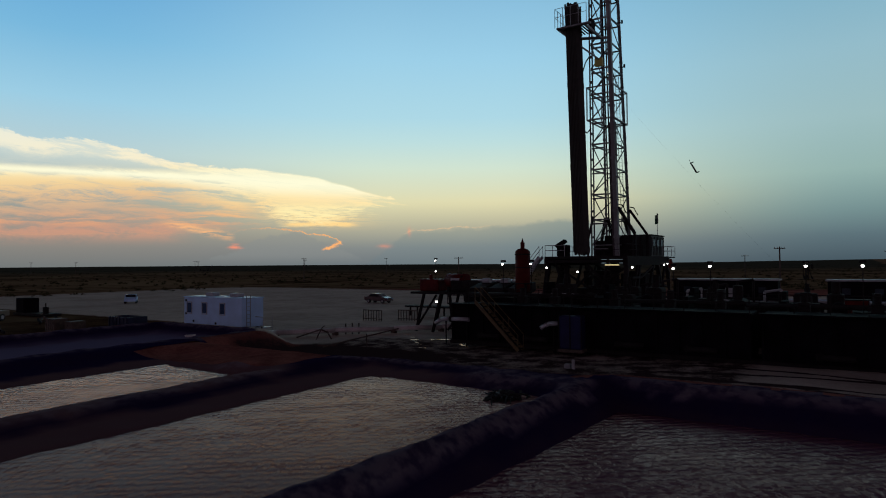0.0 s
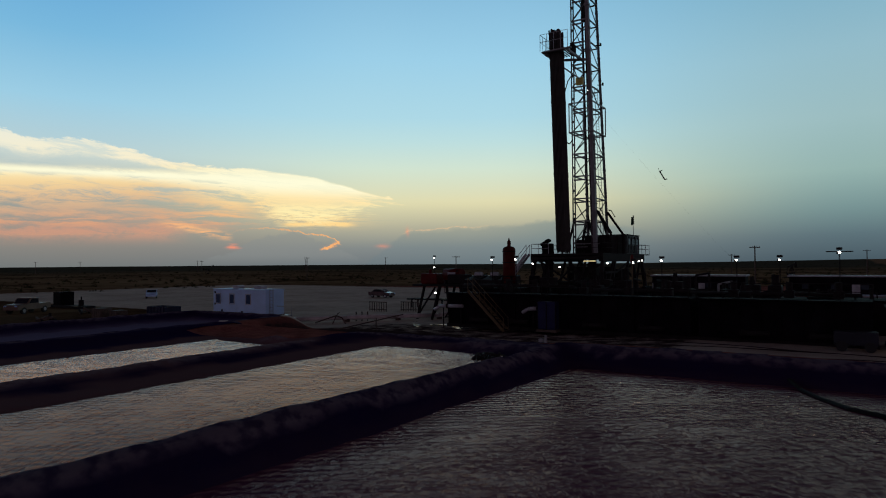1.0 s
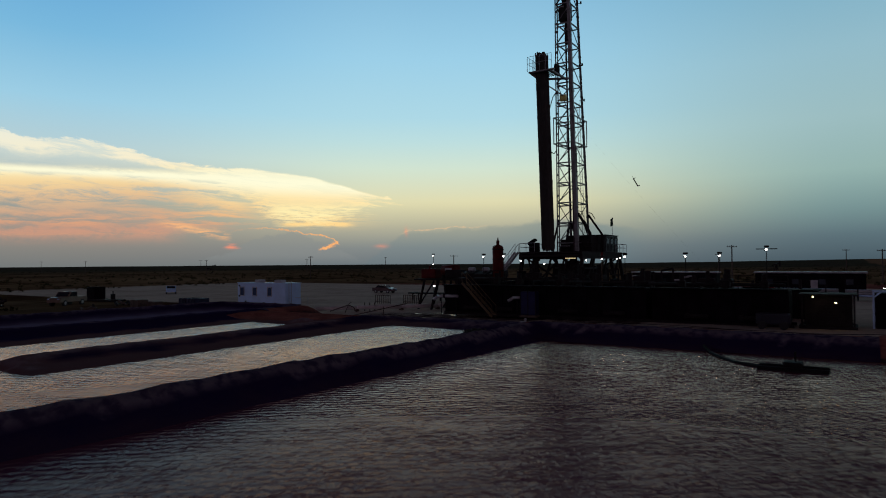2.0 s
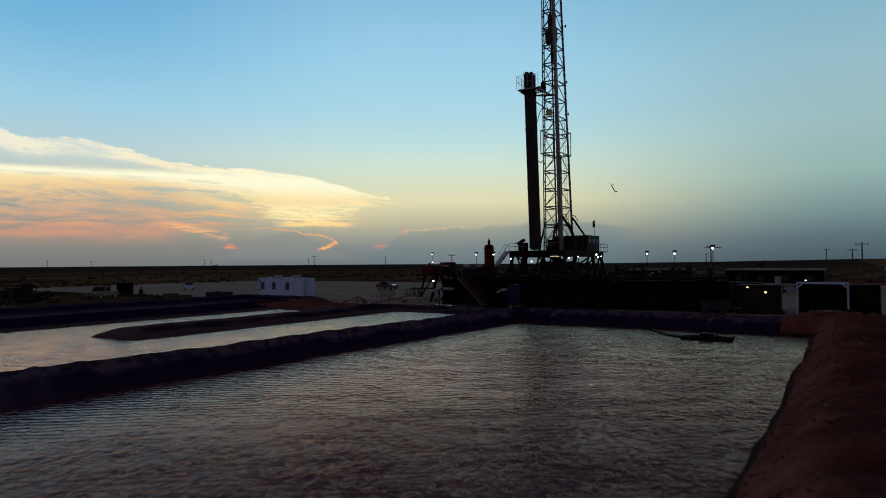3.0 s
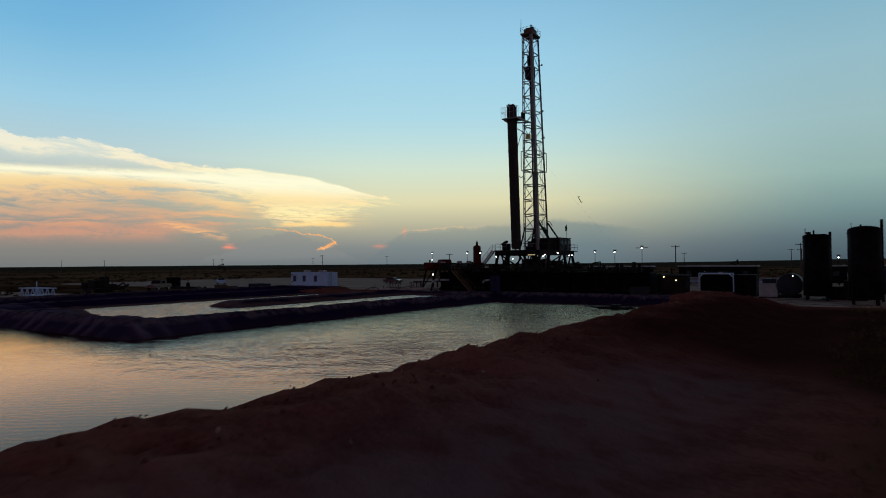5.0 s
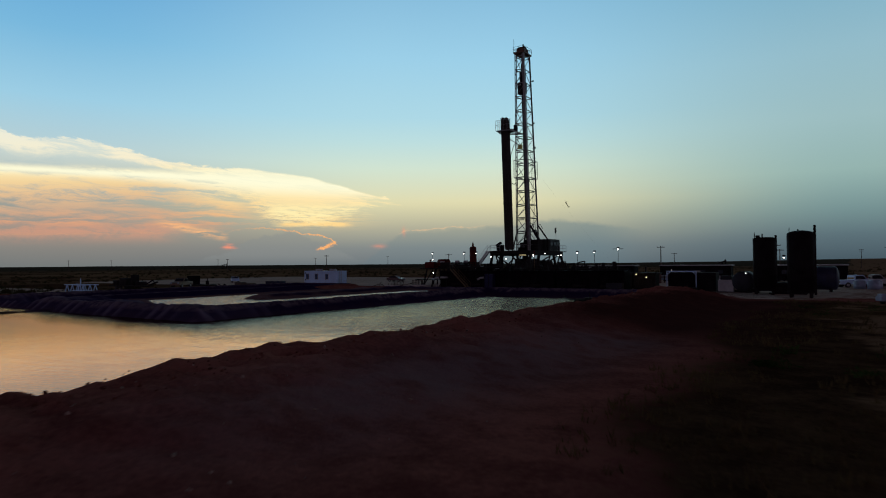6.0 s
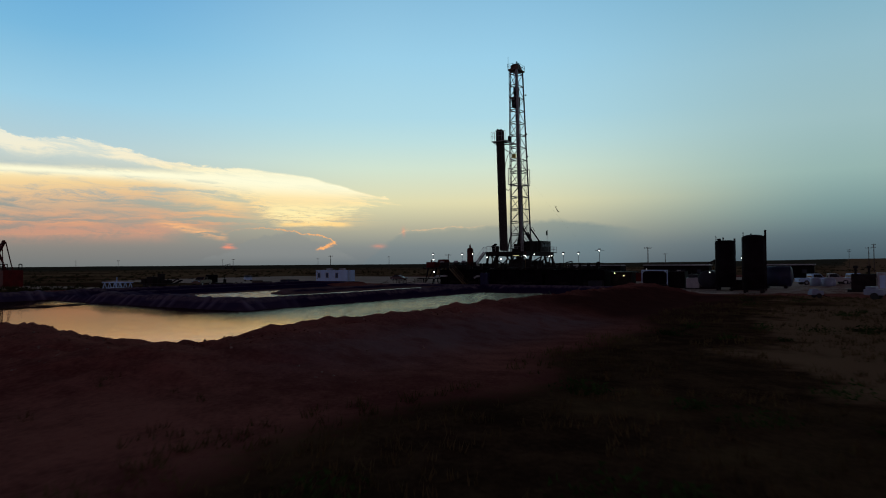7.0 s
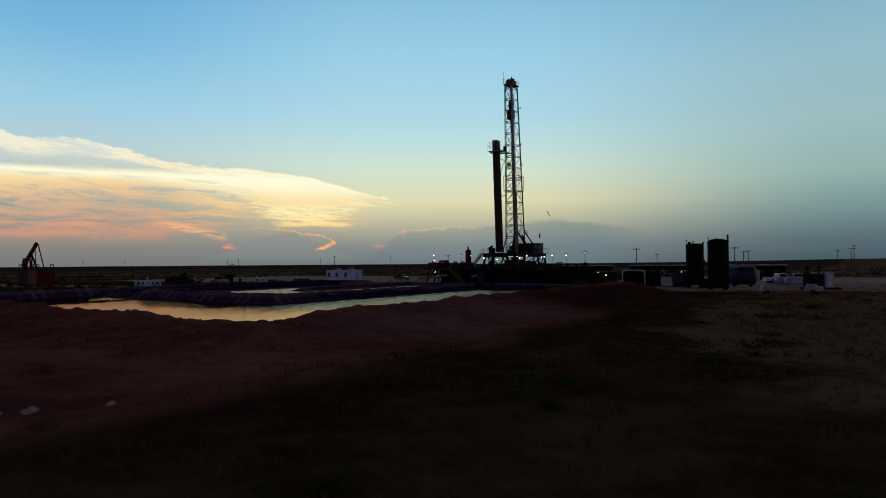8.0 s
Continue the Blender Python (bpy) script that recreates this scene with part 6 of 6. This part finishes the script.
# left side of the ponds
for s, r, sx, sz, mat, lab in ((-52.3, 47.4, 1.7, 1.2, M_WOOD, "brown wooden crate standing by the pond berm"), (-50.2, 48.0, 1.3, 1.0, M_WOOD, "brown wooden crate standing by the pond berm")):
    c = thing("crate", s, r, 0.0, 0, lab, "crate", "crates")
    bm = B()
    box(bm, 0, 0, 0.1 + sz / 2, sx, 1.2, sz, 0.02)
    part("body", bm, mat, c)
    for k in range(5):
        bm = B()
        box(bm, -sx / 2 + sx * (k + 0.5) / 5, -0.62, 0.1 + sz / 2, sx / 6.5, 0.04, sz * 0.96)
        part("slat", bm, mat, c)
    bm = B()
    for x in (-sx * 0.4, sx * 0.4):
        box(bm, x, 0, 0.05, 0.12, 1.2, 0.1)
    part("runner", bm, mat, c)
bin_ = thing("open_top_bin", -47.6, 51.4, 0.0, 0, "dark blue open-topped steel bin with side ribs", "bin")
bm = B()
for x, y, sx, sy in ((0, -0.9, 3.2, 0.08), (0, 0.9, 3.2, 0.08), (-1.58, 0, 0.08, 1.8), (1.58, 0, 0.08, 1.8)):
    box(bm, x, y, 0.75, sx, sy, 1.3)
box(bm, 0, 0, 0.12, 3.2, 1.8, 0.1)
part("body", bm, M_BLUE, bin_)
for k in range(6):
    bm = B()
    box(bm, -1.4 + k * 0.56, -0.98, 0.75, 0.09, 0.08, 1.25)
    part("rib", bm, M_BLUE, bin_)

tall = thing("equipment_box", -76.7, 56.0, 0.0, 0, "dark upright equipment box on a flat skid", "machine")
bm = B()
box(bm, -1.0, 0, 1.15, 2.0, 1.8, 2.0, 0.06)
part("cabinet", bm, M_TANK, tall)
bm = B()
box(bm, 1.4, 0, 0.22, 7.4, 2.2, 0.28, 0.03)
part("skid", bm, M_STEEL, tall)
bm = B()
box(bm, 3.6, 0, 0.7, 0.5, 0.5, 0.9, 0.05)
rod(bm, (3.6, 0, 1.1), (3.6, 0, 1.6), 0.08, 8)
part("motor", bm, M_STEEL, tall)

frame_ = thing("white_truss_skid", -56.6, 21.5, 0.0, 0, "white painted steel truss skid by the pond end", "skid")
for z in (0.25, 1.6):
    for y in (-0.9, 0.9):
        bm = B()
        beam(bm, (-3.0, y, z), (3.0, y, z), 0.14)
        part("chord", bm, M_WHITE, frame_)
for y in (-0.9, 0.9):
    for k in range(8):
        bm = B()
        low, top = (0.25, 1.6) if k % 2 == 0 else (1.6, 0.25)
        beam(bm, (-3.0 + 0.75 * k, y, low), (-2.25 + 0.75 * k, y, top), 0.10)
        part("lacing", bm, M_WHITE, frame_)
for x in (-3.0, -1.5, 0.0, 1.5, 3.0):
    bm = B()
    beam(bm, (x, -0.9, 1.6), (x, 0.9, 1.6), 0.10)
    part("cross_bar", bm, M_WHITE, frame_)
bm = B()
box(bm, 0, 0, 0.4, 2.6, 1.7, 0.7, 0.1)
part("tank", bm, M_WHITE, frame_)
bm = B()
rod(bm, (-0.2, 0, 0.5), (-0.2, 0, 2.5), 0.07, 8)
part("post", bm, M_WHITE, frame_)

goose = thing("flat_trailer", -68.5, 36.5, 0.0, 6, "dark flatbed trailer loaded with scrap equipment", "trailer")
bm = B()
box(bm, 0, 0, 0.75, 9.0, 2.2, 0.2, 0.03)
beam(bm, (4.5, 0, 0.8), (6.8, 0, 1.5), 0.3, 0.25)
part("bed", bm, M_STEEL, goose)
for x in (-2.6, -1.6):
    for y in (-0.95, 0.95):
        bm = B()
        rod(bm, (x, y - 0.12, 0.38), (x, y + 0.12, 0.38), 0.38, 16)
        part("wheel", bm, M_RUBBER, goose)
for x, sx, sz in ((-3.4, 1.2, 0.9), (-1.4, 1.8, 1.3), (1.0, 0.5, 1.9), (2.6, 1.4, 0.7)):
    bm = B()
    box(bm, x, 0, 0.85 + sz / 2, sx, 1.4, sz, 0.12)
    beam(bm, (x, 0.2, 0.9 + sz), (x + 0.6, -0.2, 1.2 + sz), 0.12)
    part("scrap_piece", bm, M_STEEL, goose)
bm = B()
beam(bm, (3.6, 0, 0.9), (5.4, 0.2, 1.8), 0.18)
beam(bm, (5.4, 0.2, 1.8), (6.2, 0.1, 1.1), 0.14)
part("boom", bm, M_STEEL, goose)
for k, (s, r, h) in enumerate(((-60.5, 30.5, 0.7), (-57.0, 44.0, 0.9), (-63.0, 52.0, 0.8), (-44.0, 56.2, 0.5))):
    heap = thing("scrap_heap", s, r, 0.0, 30 * k, "low heap of dark steel scrap and timber", "scrap", "scrap heaps")
    for j in range(7):
        bm = B()
        a = random.uniform(0, 3.14)
        x, y = random.uniform(-1.2, 1.2), random.uniform(-0.7, 0.7)
        ln = random.uniform(0.7, 1.8)
        z = 0.1 + h * random.uniform(0, 0.8) * (1 - abs(x) / 2)
        beam(bm, (x - ln / 2 * math.cos(a), y - ln / 2 * math.sin(a), 0.12), (x + ln / 2 * math.cos(a), y + ln / 2 * math.sin(a), z + 0.1), 0.16, 0.22)
        part("timber", bm, M_WOOD if j % 2 else M_STEEL, heap)


def pumpjack(x, y, turn, size, label, mat, tilt=12, guards=False):
    """Walking-beam pump: base, samson post, beam with horse head, crank with counterweights, guards."""
    t = world_thing("pumpjack", x, y, 0.0, turn, label, "pumpjack", "pumpjacks")
    t.scale = (size, size, size)
    bm = B()
    box(bm, -1.5, 0, 0.3, 11.5, 2.2, 0.5, 0.04)
    part("base", bm, M_STEEL, t)
    for y0 in (-1.0, 1.0):
        for x0 in (-3.6 if guards else -1.6, 1.8):
            bm = B()
            beam(bm, (x0, y0, 0.5), (0.1, y0 * 0.25, 6.8), 0.28, 0.28)
            part("samson_leg", bm, mat, t)
    bm = B()
    for z, w in ((2.4, 1.1), (4.2, 0.65)):
        beam(bm, (-w, -0.6, z), (w, -0.6, z), 0.15)
        beam(bm, (-w, 0.6, z), (w, 0.6, z), 0.15)
    part("girt", bm, mat, t)
    c, s_ = math.cos(radians(tilt)), math.sin(radians(tilt))
    bm = B()
    beam(bm, (-3.6 * c, 0, 7.1 - 3.6 * s_), (3.4 * c, 0, 7.1 + 3.4 * s_), 0.45, 0.75)
    part("walking_beam", bm, mat, t)
    bm = B()
    hx, hz = 3.4 * c, 7.1 + 3.4 * s_
    pts = [(hx - 0.3, hz + 0.9), (hx + 0.5, hz + 1.0), (hx + 1.0, hz + 0.1), (hx + 1.05, hz - 1.1), (hx + 0.7, hz - 2.1), (hx + 0.3, hz - 1.9), (hx - 0.2, hz - 0.5)]
    a = [bm.verts.new((px, -0.28, pz)) for px, pz in pts]
    b = [bm.verts.new((px, 0.28, pz)) for px, pz in pts]
    bm.faces.new(a[::-1]), bm.faces.new(b)
    for k in range(len(pts)):
        k2 = (k + 1) % len(pts)
        bm.faces.new((a[k], a[k2], b[k2], b[k]))
    part("horse_head", bm, mat, t)
    if not guards:
        bm = B()
        rod(bm, (hx + 1.0, 0, 1.0), (hx + 1.0, 0, hz - 1.6), 0.02, 6)
        part("bridle", bm, M_CABLE, t)
    bm = B()
    rod(bm, (hx + 1.0, 0, 0.0), (hx + 1.0, 0, 1.5), 0.25, 10)
    part("wellhead", bm, mat, t)
    for y0 in (-0.9, 0.9):
        bm = B()
        beam(bm, (-3.5 * c, y0 * 0.35, 7.1 - 3.5 * s_), (-5.2 if guards else -3.2, y0, 2.6), 0.16, 0.16)
        part("pitman_arm", bm, mat, t)
        bm = B()
        beam(bm, (-3.2, y0, 2.6), (-2.0, y0, 1.6), 0.3, 0.9)
        box(bm, -2.0, y0 * 1.15, 1.4, 1.5, 0.3, 1.2, 0.2)
        part("counterweight", bm, mat, t)
    bm = B()
    box(bm, -2.6, 0, 1.3, 1.6, 1.2, 1.6, 0.1)
    part("gearbox", bm, mat, t)
    if guards:
        for x0, wide, mat_g, lab in ((-5.2, 4.6, M_RED, "red belt guard box"), (-0.5, 4.2, M_STEEL, "dark guard box")):
            for y0 in (-1.7, 1.7):
                bm = B()
                box(bm, x0, y0, 1.75, wide, 0.1, 3.3, 0.03)
                part("guard_panel", bm, mat_g, t, lab)
            for x1 in (x0 - wide / 2, x0 + wide / 2):
                bm = B()
                box(bm, x1, 0, 1.75, 0.1, 3.4, 3.3, 0.03)
                part("guard_end", bm, mat_g, t, lab)
        for x0, x1 in ((-7.0, -5.6), (0.1, 1.5)):
            for y0 in (-1.7, 1.7):
                bm = B()
                path_rod(bm, [(x0, y0, 3.4), (x0, y0, 4.6), (x1, y0, 4.6), (x1, y0, 3.4)], 0.09, 6)
                part("guard_rail", bm, M_STEEL, t)
    return t


pumpjack(-94.6, 70.0, 144, 1.05, "brown pumpjack with red guard panels beyond the ponds", M_RUST, -36, guards=True)
pumpjack(-212.5, 574.0, 20, 0.65, "distant dark pumpjack on the plain", M_STEEL)
pumpjack(-139.0, 366.0, 200, 0.42, "distant dark pumpjack on the plain", M_STEEL)
pumpjack(118.0, 205.0, 30, 0.6, "distant dark pumpjack on the plain", M_STEEL)


def power_pole(x, y, high, arms=1, turn=0):
    t = world_thing("power_pole", x, y, 0.0, turn, "weathered wooden power pole with a crossarm", "power pole", "power poles")
    bm = B()
    rod(bm, (0, 0, -0.2), (0, 0, high), 0.17, 10, 0.11)
    part("post", bm, M_WOOD, t)
    for k in range(arms):
        bm = B()
        beam(bm, (-1.1, 0, high - 0.35 - 0.9 * k), (1.1, 0, high - 0.35 - 0.9 * k), 0.13, 0.13)
        part("crossarm", bm, M_WOOD, t)
        for dx in (-1.0, -0.45, 0.45, 1.0):
            bm = B()
            rod(bm, (dx, 0, high - 0.3 - 0.9 * k), (dx, 0, high - 0.05 - 0.9 * k), 0.05, 6)
            part("insulator", bm, M_GREY, t)
    return t


for x, y, h, arms in ((60.2, 113.3, 8.7, 1), (81.2, 94.6, 8.5, 1), (-48.4, 219.5, 8.3, 1), (-34.2, 378.0, 9.6, 1), (4.0, 167.1, 7.8, 1), (152.0, 152.0, 10.2, 2), (168.0, 178.0, 9.6, 1), (128.0, 182.0, 9.0, 1),
                      (100.0, 210.0, 8.2, 1), (-128.0, 330.0, 8.0, 1), (-165.0, 420.0, 8.6, 1), (-250.0, 430.0, 8.5, 1), (-300.0, 460.0, 8.8, 1), (-92.0, 420.0, 9.0, 1), (96.0, 120.0, 7.8, 1), (240.0, 300.0, 11.0, 2)):
    power_pole(x, y, h, arms, random.uniform(-30, 30))

# long low houses of the crew camp behind the rig
for s, r, long, lab in ((-6.0, 112.0, 13.0, "long low dark crew house with a pale roof edge"), (13.0, 112.0, 14.0, "long low dark crew house with a pale roof edge"), (34.0, 110.0, 12.0, "long low dark crew house with a pale roof edge"), (-34.5, 97.5, 7.5, "low dark bunk trailer with a pale roof edge")):
    h = thing("crew_house", s, r, 0.2, 0, lab, "house", "crew houses")
    bm = B()
    box(bm, 0, 0, 1.9, long, 3.2, 2.9, 0.04)
    part("wall", bm, M_TANK, h)
    bm = B()
    box(bm, 0, 0, 3.45, long + 0.4, 3.6, 0.22, 0.03)
    part("roof", bm, M_GREY, h)
    for k in range(4):
        bm = B()
        box(bm, -long * 0.36 + long * 0.24 * k, -1.62, 2.1, 0.9, 0.06, 0.8, 0.02)
        part("window", bm, M_GLASS, h)
    bm = B()
    box(bm, long * 0.05, -1.62, 1.4, 0.9, 0.06, 1.9, 0.02)
    part("door", bm, M_GREY, h)
    bm = B()
    for x in np.linspace(-long * 0.45, long * 0.45, 6):
        box(bm, float(x), 0, 0.2, 0.3, 2.6, 0.5)
    part("pier", bm, M_STEEL, h)
# racks of pale pipe in front of the houses
for s, r, n in ((-4.0, 100.0, 9), (4.5, 99.0, 11), (13.0, 97.5, 10), (21.5, 96.0, 8)):
    rk = thing("pipe_rack", s, r, 0.3, 0, "steel rack stacked with pale casing pipe", "pipe rack", "pipe racks")
    for x in (-2.6, 2.6):
        bm = B()
        beam(bm, (x, -2.0, 0.55), (x, 2.0, 0.55), 0.2, 0.25)
        for y in (-1.8, 1.8):
            beam(bm, (x, y, 0), (x, y, 1.9), 0.14, 0.14)
        part("trestle", bm, M_STEEL, rk)
    for j in range(3):
        for k in range(n - j):
            bm = B()
            y = -1.5 + 0.30 * k + 0.15 * j
            rod(bm, (-3.9 + 0.2 * (k % 2), y, 0.82 + 0.28 * j), (3.9 - 0.25 * (k % 3), y, 0.82 + 0.28 * j), 0.13, 10)
            part("casing_pipe", bm, M_WHITE if (k + j) % 3 == 0 else M_GREY, rk)
redbox = thing("red_tool_box", 9.0, 94.0, 0.3, 0, "red steel tool house among the pipe racks", "tool house")
bm = B()
box(bm, 0, 0, 0.95, 2.2, 1.6, 1.7, 0.05)
part("body", bm, M_RED, redbox)
bm = B()
box(bm, 0, 0, 1.85, 2.4, 1.8, 0.1, 0.02)
part("lid", bm, M_STEEL, redbox)
bm = B()
box(bm, 0, 0, 0.06, 2.4, 1.6, 0.12)
part("skid", bm, M_STEEL, redbox)

# ---- stones, grass and scrub ----
rng = np.random.RandomState(7)


def to_world(s, r, z):
    c, k = math.cos(radians(-33.17)), math.sin(radians(-33.17))
    return np.stack([-17.6 + s * c - r * k, -10.2 + s * k + r * c, z], -1)


def scatter_mesh(name, verts, faces, mat, label, category):
    me = bpy.data.meshes.new(name)
    me.from_pydata(verts.tolist(), [], faces.tolist())
    me.materials.append(mat)
    return tagged(new(name, me), label, category, kind="stuff")


def blades(n, s, r, low, high, width, per):
    """Upright leaning triangles in tufts."""
    base = to_world(s, r, height(s, r) - 0.03)
    base = np.repeat(base, per, 0) + np.concatenate([rng.normal(0, 0.10, (n * per, 2)), np.zeros((n * per, 1))], 1)
    a = rng.uniform(0, 6.28, n * per)
    h = rng.uniform(low, high, n * per)
    d = np.stack([np.cos(a), np.sin(a), np.zeros_like(a)], -1)
    lean = np.stack([rng.normal(0, 0.3, n * per) * h, rng.normal(0, 0.3, n * per) * h, h], -1)
    v = np.stack([base - d * width, base + d * width, base + lean], 1).reshape(-1, 3)
    return v, np.arange(len(v)).reshape(-1, 3)


n = 26000
s, r = rng.uniform(26, 120, n), rng.uniform(-75, 44, n)
clump = waves(s, r, 41, 6.0) + 0.6 * waves(s, r, 42, 17.0)
ok = (clump > -0.25) & (s + 1.8 * waves(s, r, 61, 15) > 34)
v, f = blades(ok.sum(), s[ok], r[ok], 0.10, 0.36, 0.022, 7)
scatter_mesh("dry_grass", v, f, M_GRASS, "dry brown grass tufts over the near field", "grass")
n = 9000
s, r = rng.uniform(-60, 40, n), rng.uniform(-75, -26, n)
ok = waves(s, r, 43, 7.0) > 0.35
v, f = blades(ok.sum(), s[ok], r[ok], 0.08, 0.30, 0.022, 6)
scatter_mesh("sparse_grass", v, f, M_GRASS, "sparse dry grass on the red dirt", "grass")


def shrubs(n, lo, hi, size, seed):
    """Clumps of small leaf triangles in uneven mounds."""
    g = np.random.RandomState(seed)
    dist = lo * (hi / lo) ** g.uniform(0, 1, n)
    ang = g.uniform(-1.05, 1.05, n)
    x, y = dist * np.sin(ang), dist * np.cos(ang) - 20
    c, k = math.cos(radians(33.17)), math.sin(radians(33.17))
    s, r = (x + 17.6) * c - (y + 10.2) * k, (x + 17.6) * k + (y + 10.2) * c
    ok = ~((r > 40) & (r < 150) & (s > -125) & (s < 70)) & ~((r < 60) & (s > -62) & (s < 60)) & (waves(s, r, 44, 60) + 0.5 * waves(s, r, 45, 23) > -0.3)
    s, r, x, y = s[ok], r[ok], x[ok], y[ok]
    m, per = len(s), 34
    rad = g.uniform(0.5, 1.3, m) * size
    z = height(s, r)
    dirs = g.normal(0, 1, (m, per, 3))
    dirs /= np.linalg.norm(dirs, axis=-1, keepdims=True)
    dirs[..., 2] = np.abs(dirs[..., 2]) * 0.75
    p = np.stack([x, y, z], -1)[:, None] + dirs * rad[:, None, None] * g.uniform(0.45, 1.05, (m, per, 1))
    e = g.normal(0, 1, (m, per, 2, 3)) * rad[:, None, None, None] * 0.26
    v = np.stack([p, p + e[:, :, 0], p + e[:, :, 1]], 2).reshape(-1, 3)
    return v, np.arange(len(v)).reshape(-1, 3)


v, f = shrubs(6500, 70, 1100, 0.72, 51)
scatter_mesh("desert_scrub", v, f, M_SCRUB, "dark low desert scrub scattered over the plain", "scrub")

n = 700
s, r = rng.uniform(34, 100, n), rng.uniform(-60, 34, n)
ok = (waves(s, r, 46, 14.0) > 0.2) & (s > 37)
s, r = s[ok], r[ok]
m, per = len(s), 150
rad = rng.uniform(0.35, 1.15, m)
out_ = rng.normal(0, 1, (m, per, 3))
out_ /= np.linalg.norm(out_, axis=-1, keepdims=True)
out_[..., 2] = np.abs(out_[..., 2]) * 0.45
p = to_world(s, r, height(s, r))[:, None] + out_ * rad[:, None, None] * rng.uniform(0.2, 1.05, (m, per, 1))
e = rng.normal(0, 1, (m, per, 2, 3)) * 0.065
v = np.stack([p, p + e[:, :, 0], p + e[:, :, 1]], 2).reshape(-1, 3)
f = np.arange(len(v)).reshape(-1, 3)
scatter_mesh("green_weeds", v, f, M_WEED, "dark green weeds in the dry grass", "weeds")

ico = bmesh.new()
bmesh.ops.create_icosphere(ico, subdivisions=1, radius=1.0)
iv = np.array([q.co[:] for q in ico.verts])
fi = np.array([[q.index for q in t.verts] for t in ico.faces])
ico.free()
n = 900
s = np.where(rng.uniform(0, 1, n) < 0.6, rng.normal(26.5, 3.0, n), rng.uniform(-40, 30, n))
r = np.where(s > 22.5, rng.uniform(-24, 46, n), rng.normal(-26.0, 3.0, n))
ok = (pond_gap(s, r) > 0.5) & ~((s > 24) & (r > 0))
s, r = s[ok], r[ok]
rad = 0.02 + 0.05 * rng.uniform(0, 1, len(s)) ** 5
v = to_world(s, r, height(s, r))[:, None] + iv[None] * rad[:, None, None] * (1 + rng.normal(0, 0.25, (len(s), len(iv), 3)))
f = fi[None] + (np.arange(len(s)) * len(iv))[:, None, None]
scatter_mesh("loose_stones", v.reshape(-1, 3), f.reshape(-1, 3), M_ROCK, "loose pale stones on the spoil banks", "stones")
n = 5200
side = rng.uniform(0, 1, n) < 0.75
s = np.where(side, 21.6 + 4.2 * rng.uniform(0, 1, n) ** 1.6, rng.uniform(-34, 24, n))
r = np.where(side, rng.uniform(-23, 46, n), -20.6 - 4.5 * rng.uniform(0, 1, n) ** 1.6)
r = np.where(side, r, r + 0.1 * np.minimum(0, s) * -1.0)
ok = (pond_gap(s, r) > 0.15) & (waves(s, r, 47, 4.5) + 0.6 * waves(s, r, 48, 1.6) > -0.1)
s, r = s[ok], r[ok]
rad = 0.025 + 0.045 * rng.uniform(0, 1, len(s)) ** 3
v = to_world(s, r, height(s, r) - rad * 0.2)[:, None] + iv[None] * rad[:, None, None] * (1 + rng.normal(0, 0.22, (len(s), len(iv), 3)))
f = fi[None] + (np.arange(len(s)) * len(iv))[:, None, None]
scatter_mesh("dirt_clods", v.reshape(-1, 3), f.reshape(-1, 3), M_CLOD, "red dirt clods tumbled over the spoil banks", "clods")
for x, y, size in ((-11.3, -60.2, 0.20), (-9.6, -59.2, 0.13), (-12.0, -60.6, 0.16)):
    at = SITE_INV @ Vector((x, y, 0))
    rock = world_thing("pale_rock", x, y, float(height(np.array([at.x]), np.array([at.y]))[0]) + size * 0.3, 40, "pale broken rock lying on the red dirt", "rock", "pale rocks")
    bm = B()
    bmesh.ops.create_icosphere(bm, subdivisions=2, radius=size)
    for q in bm.verts:
        q.co *= 1 + 0.9 * noise.noise(q.co * 2.2 / size)
        q.co.z *= 0.6
    part("rock_body", bm, M_CHALK, rock)
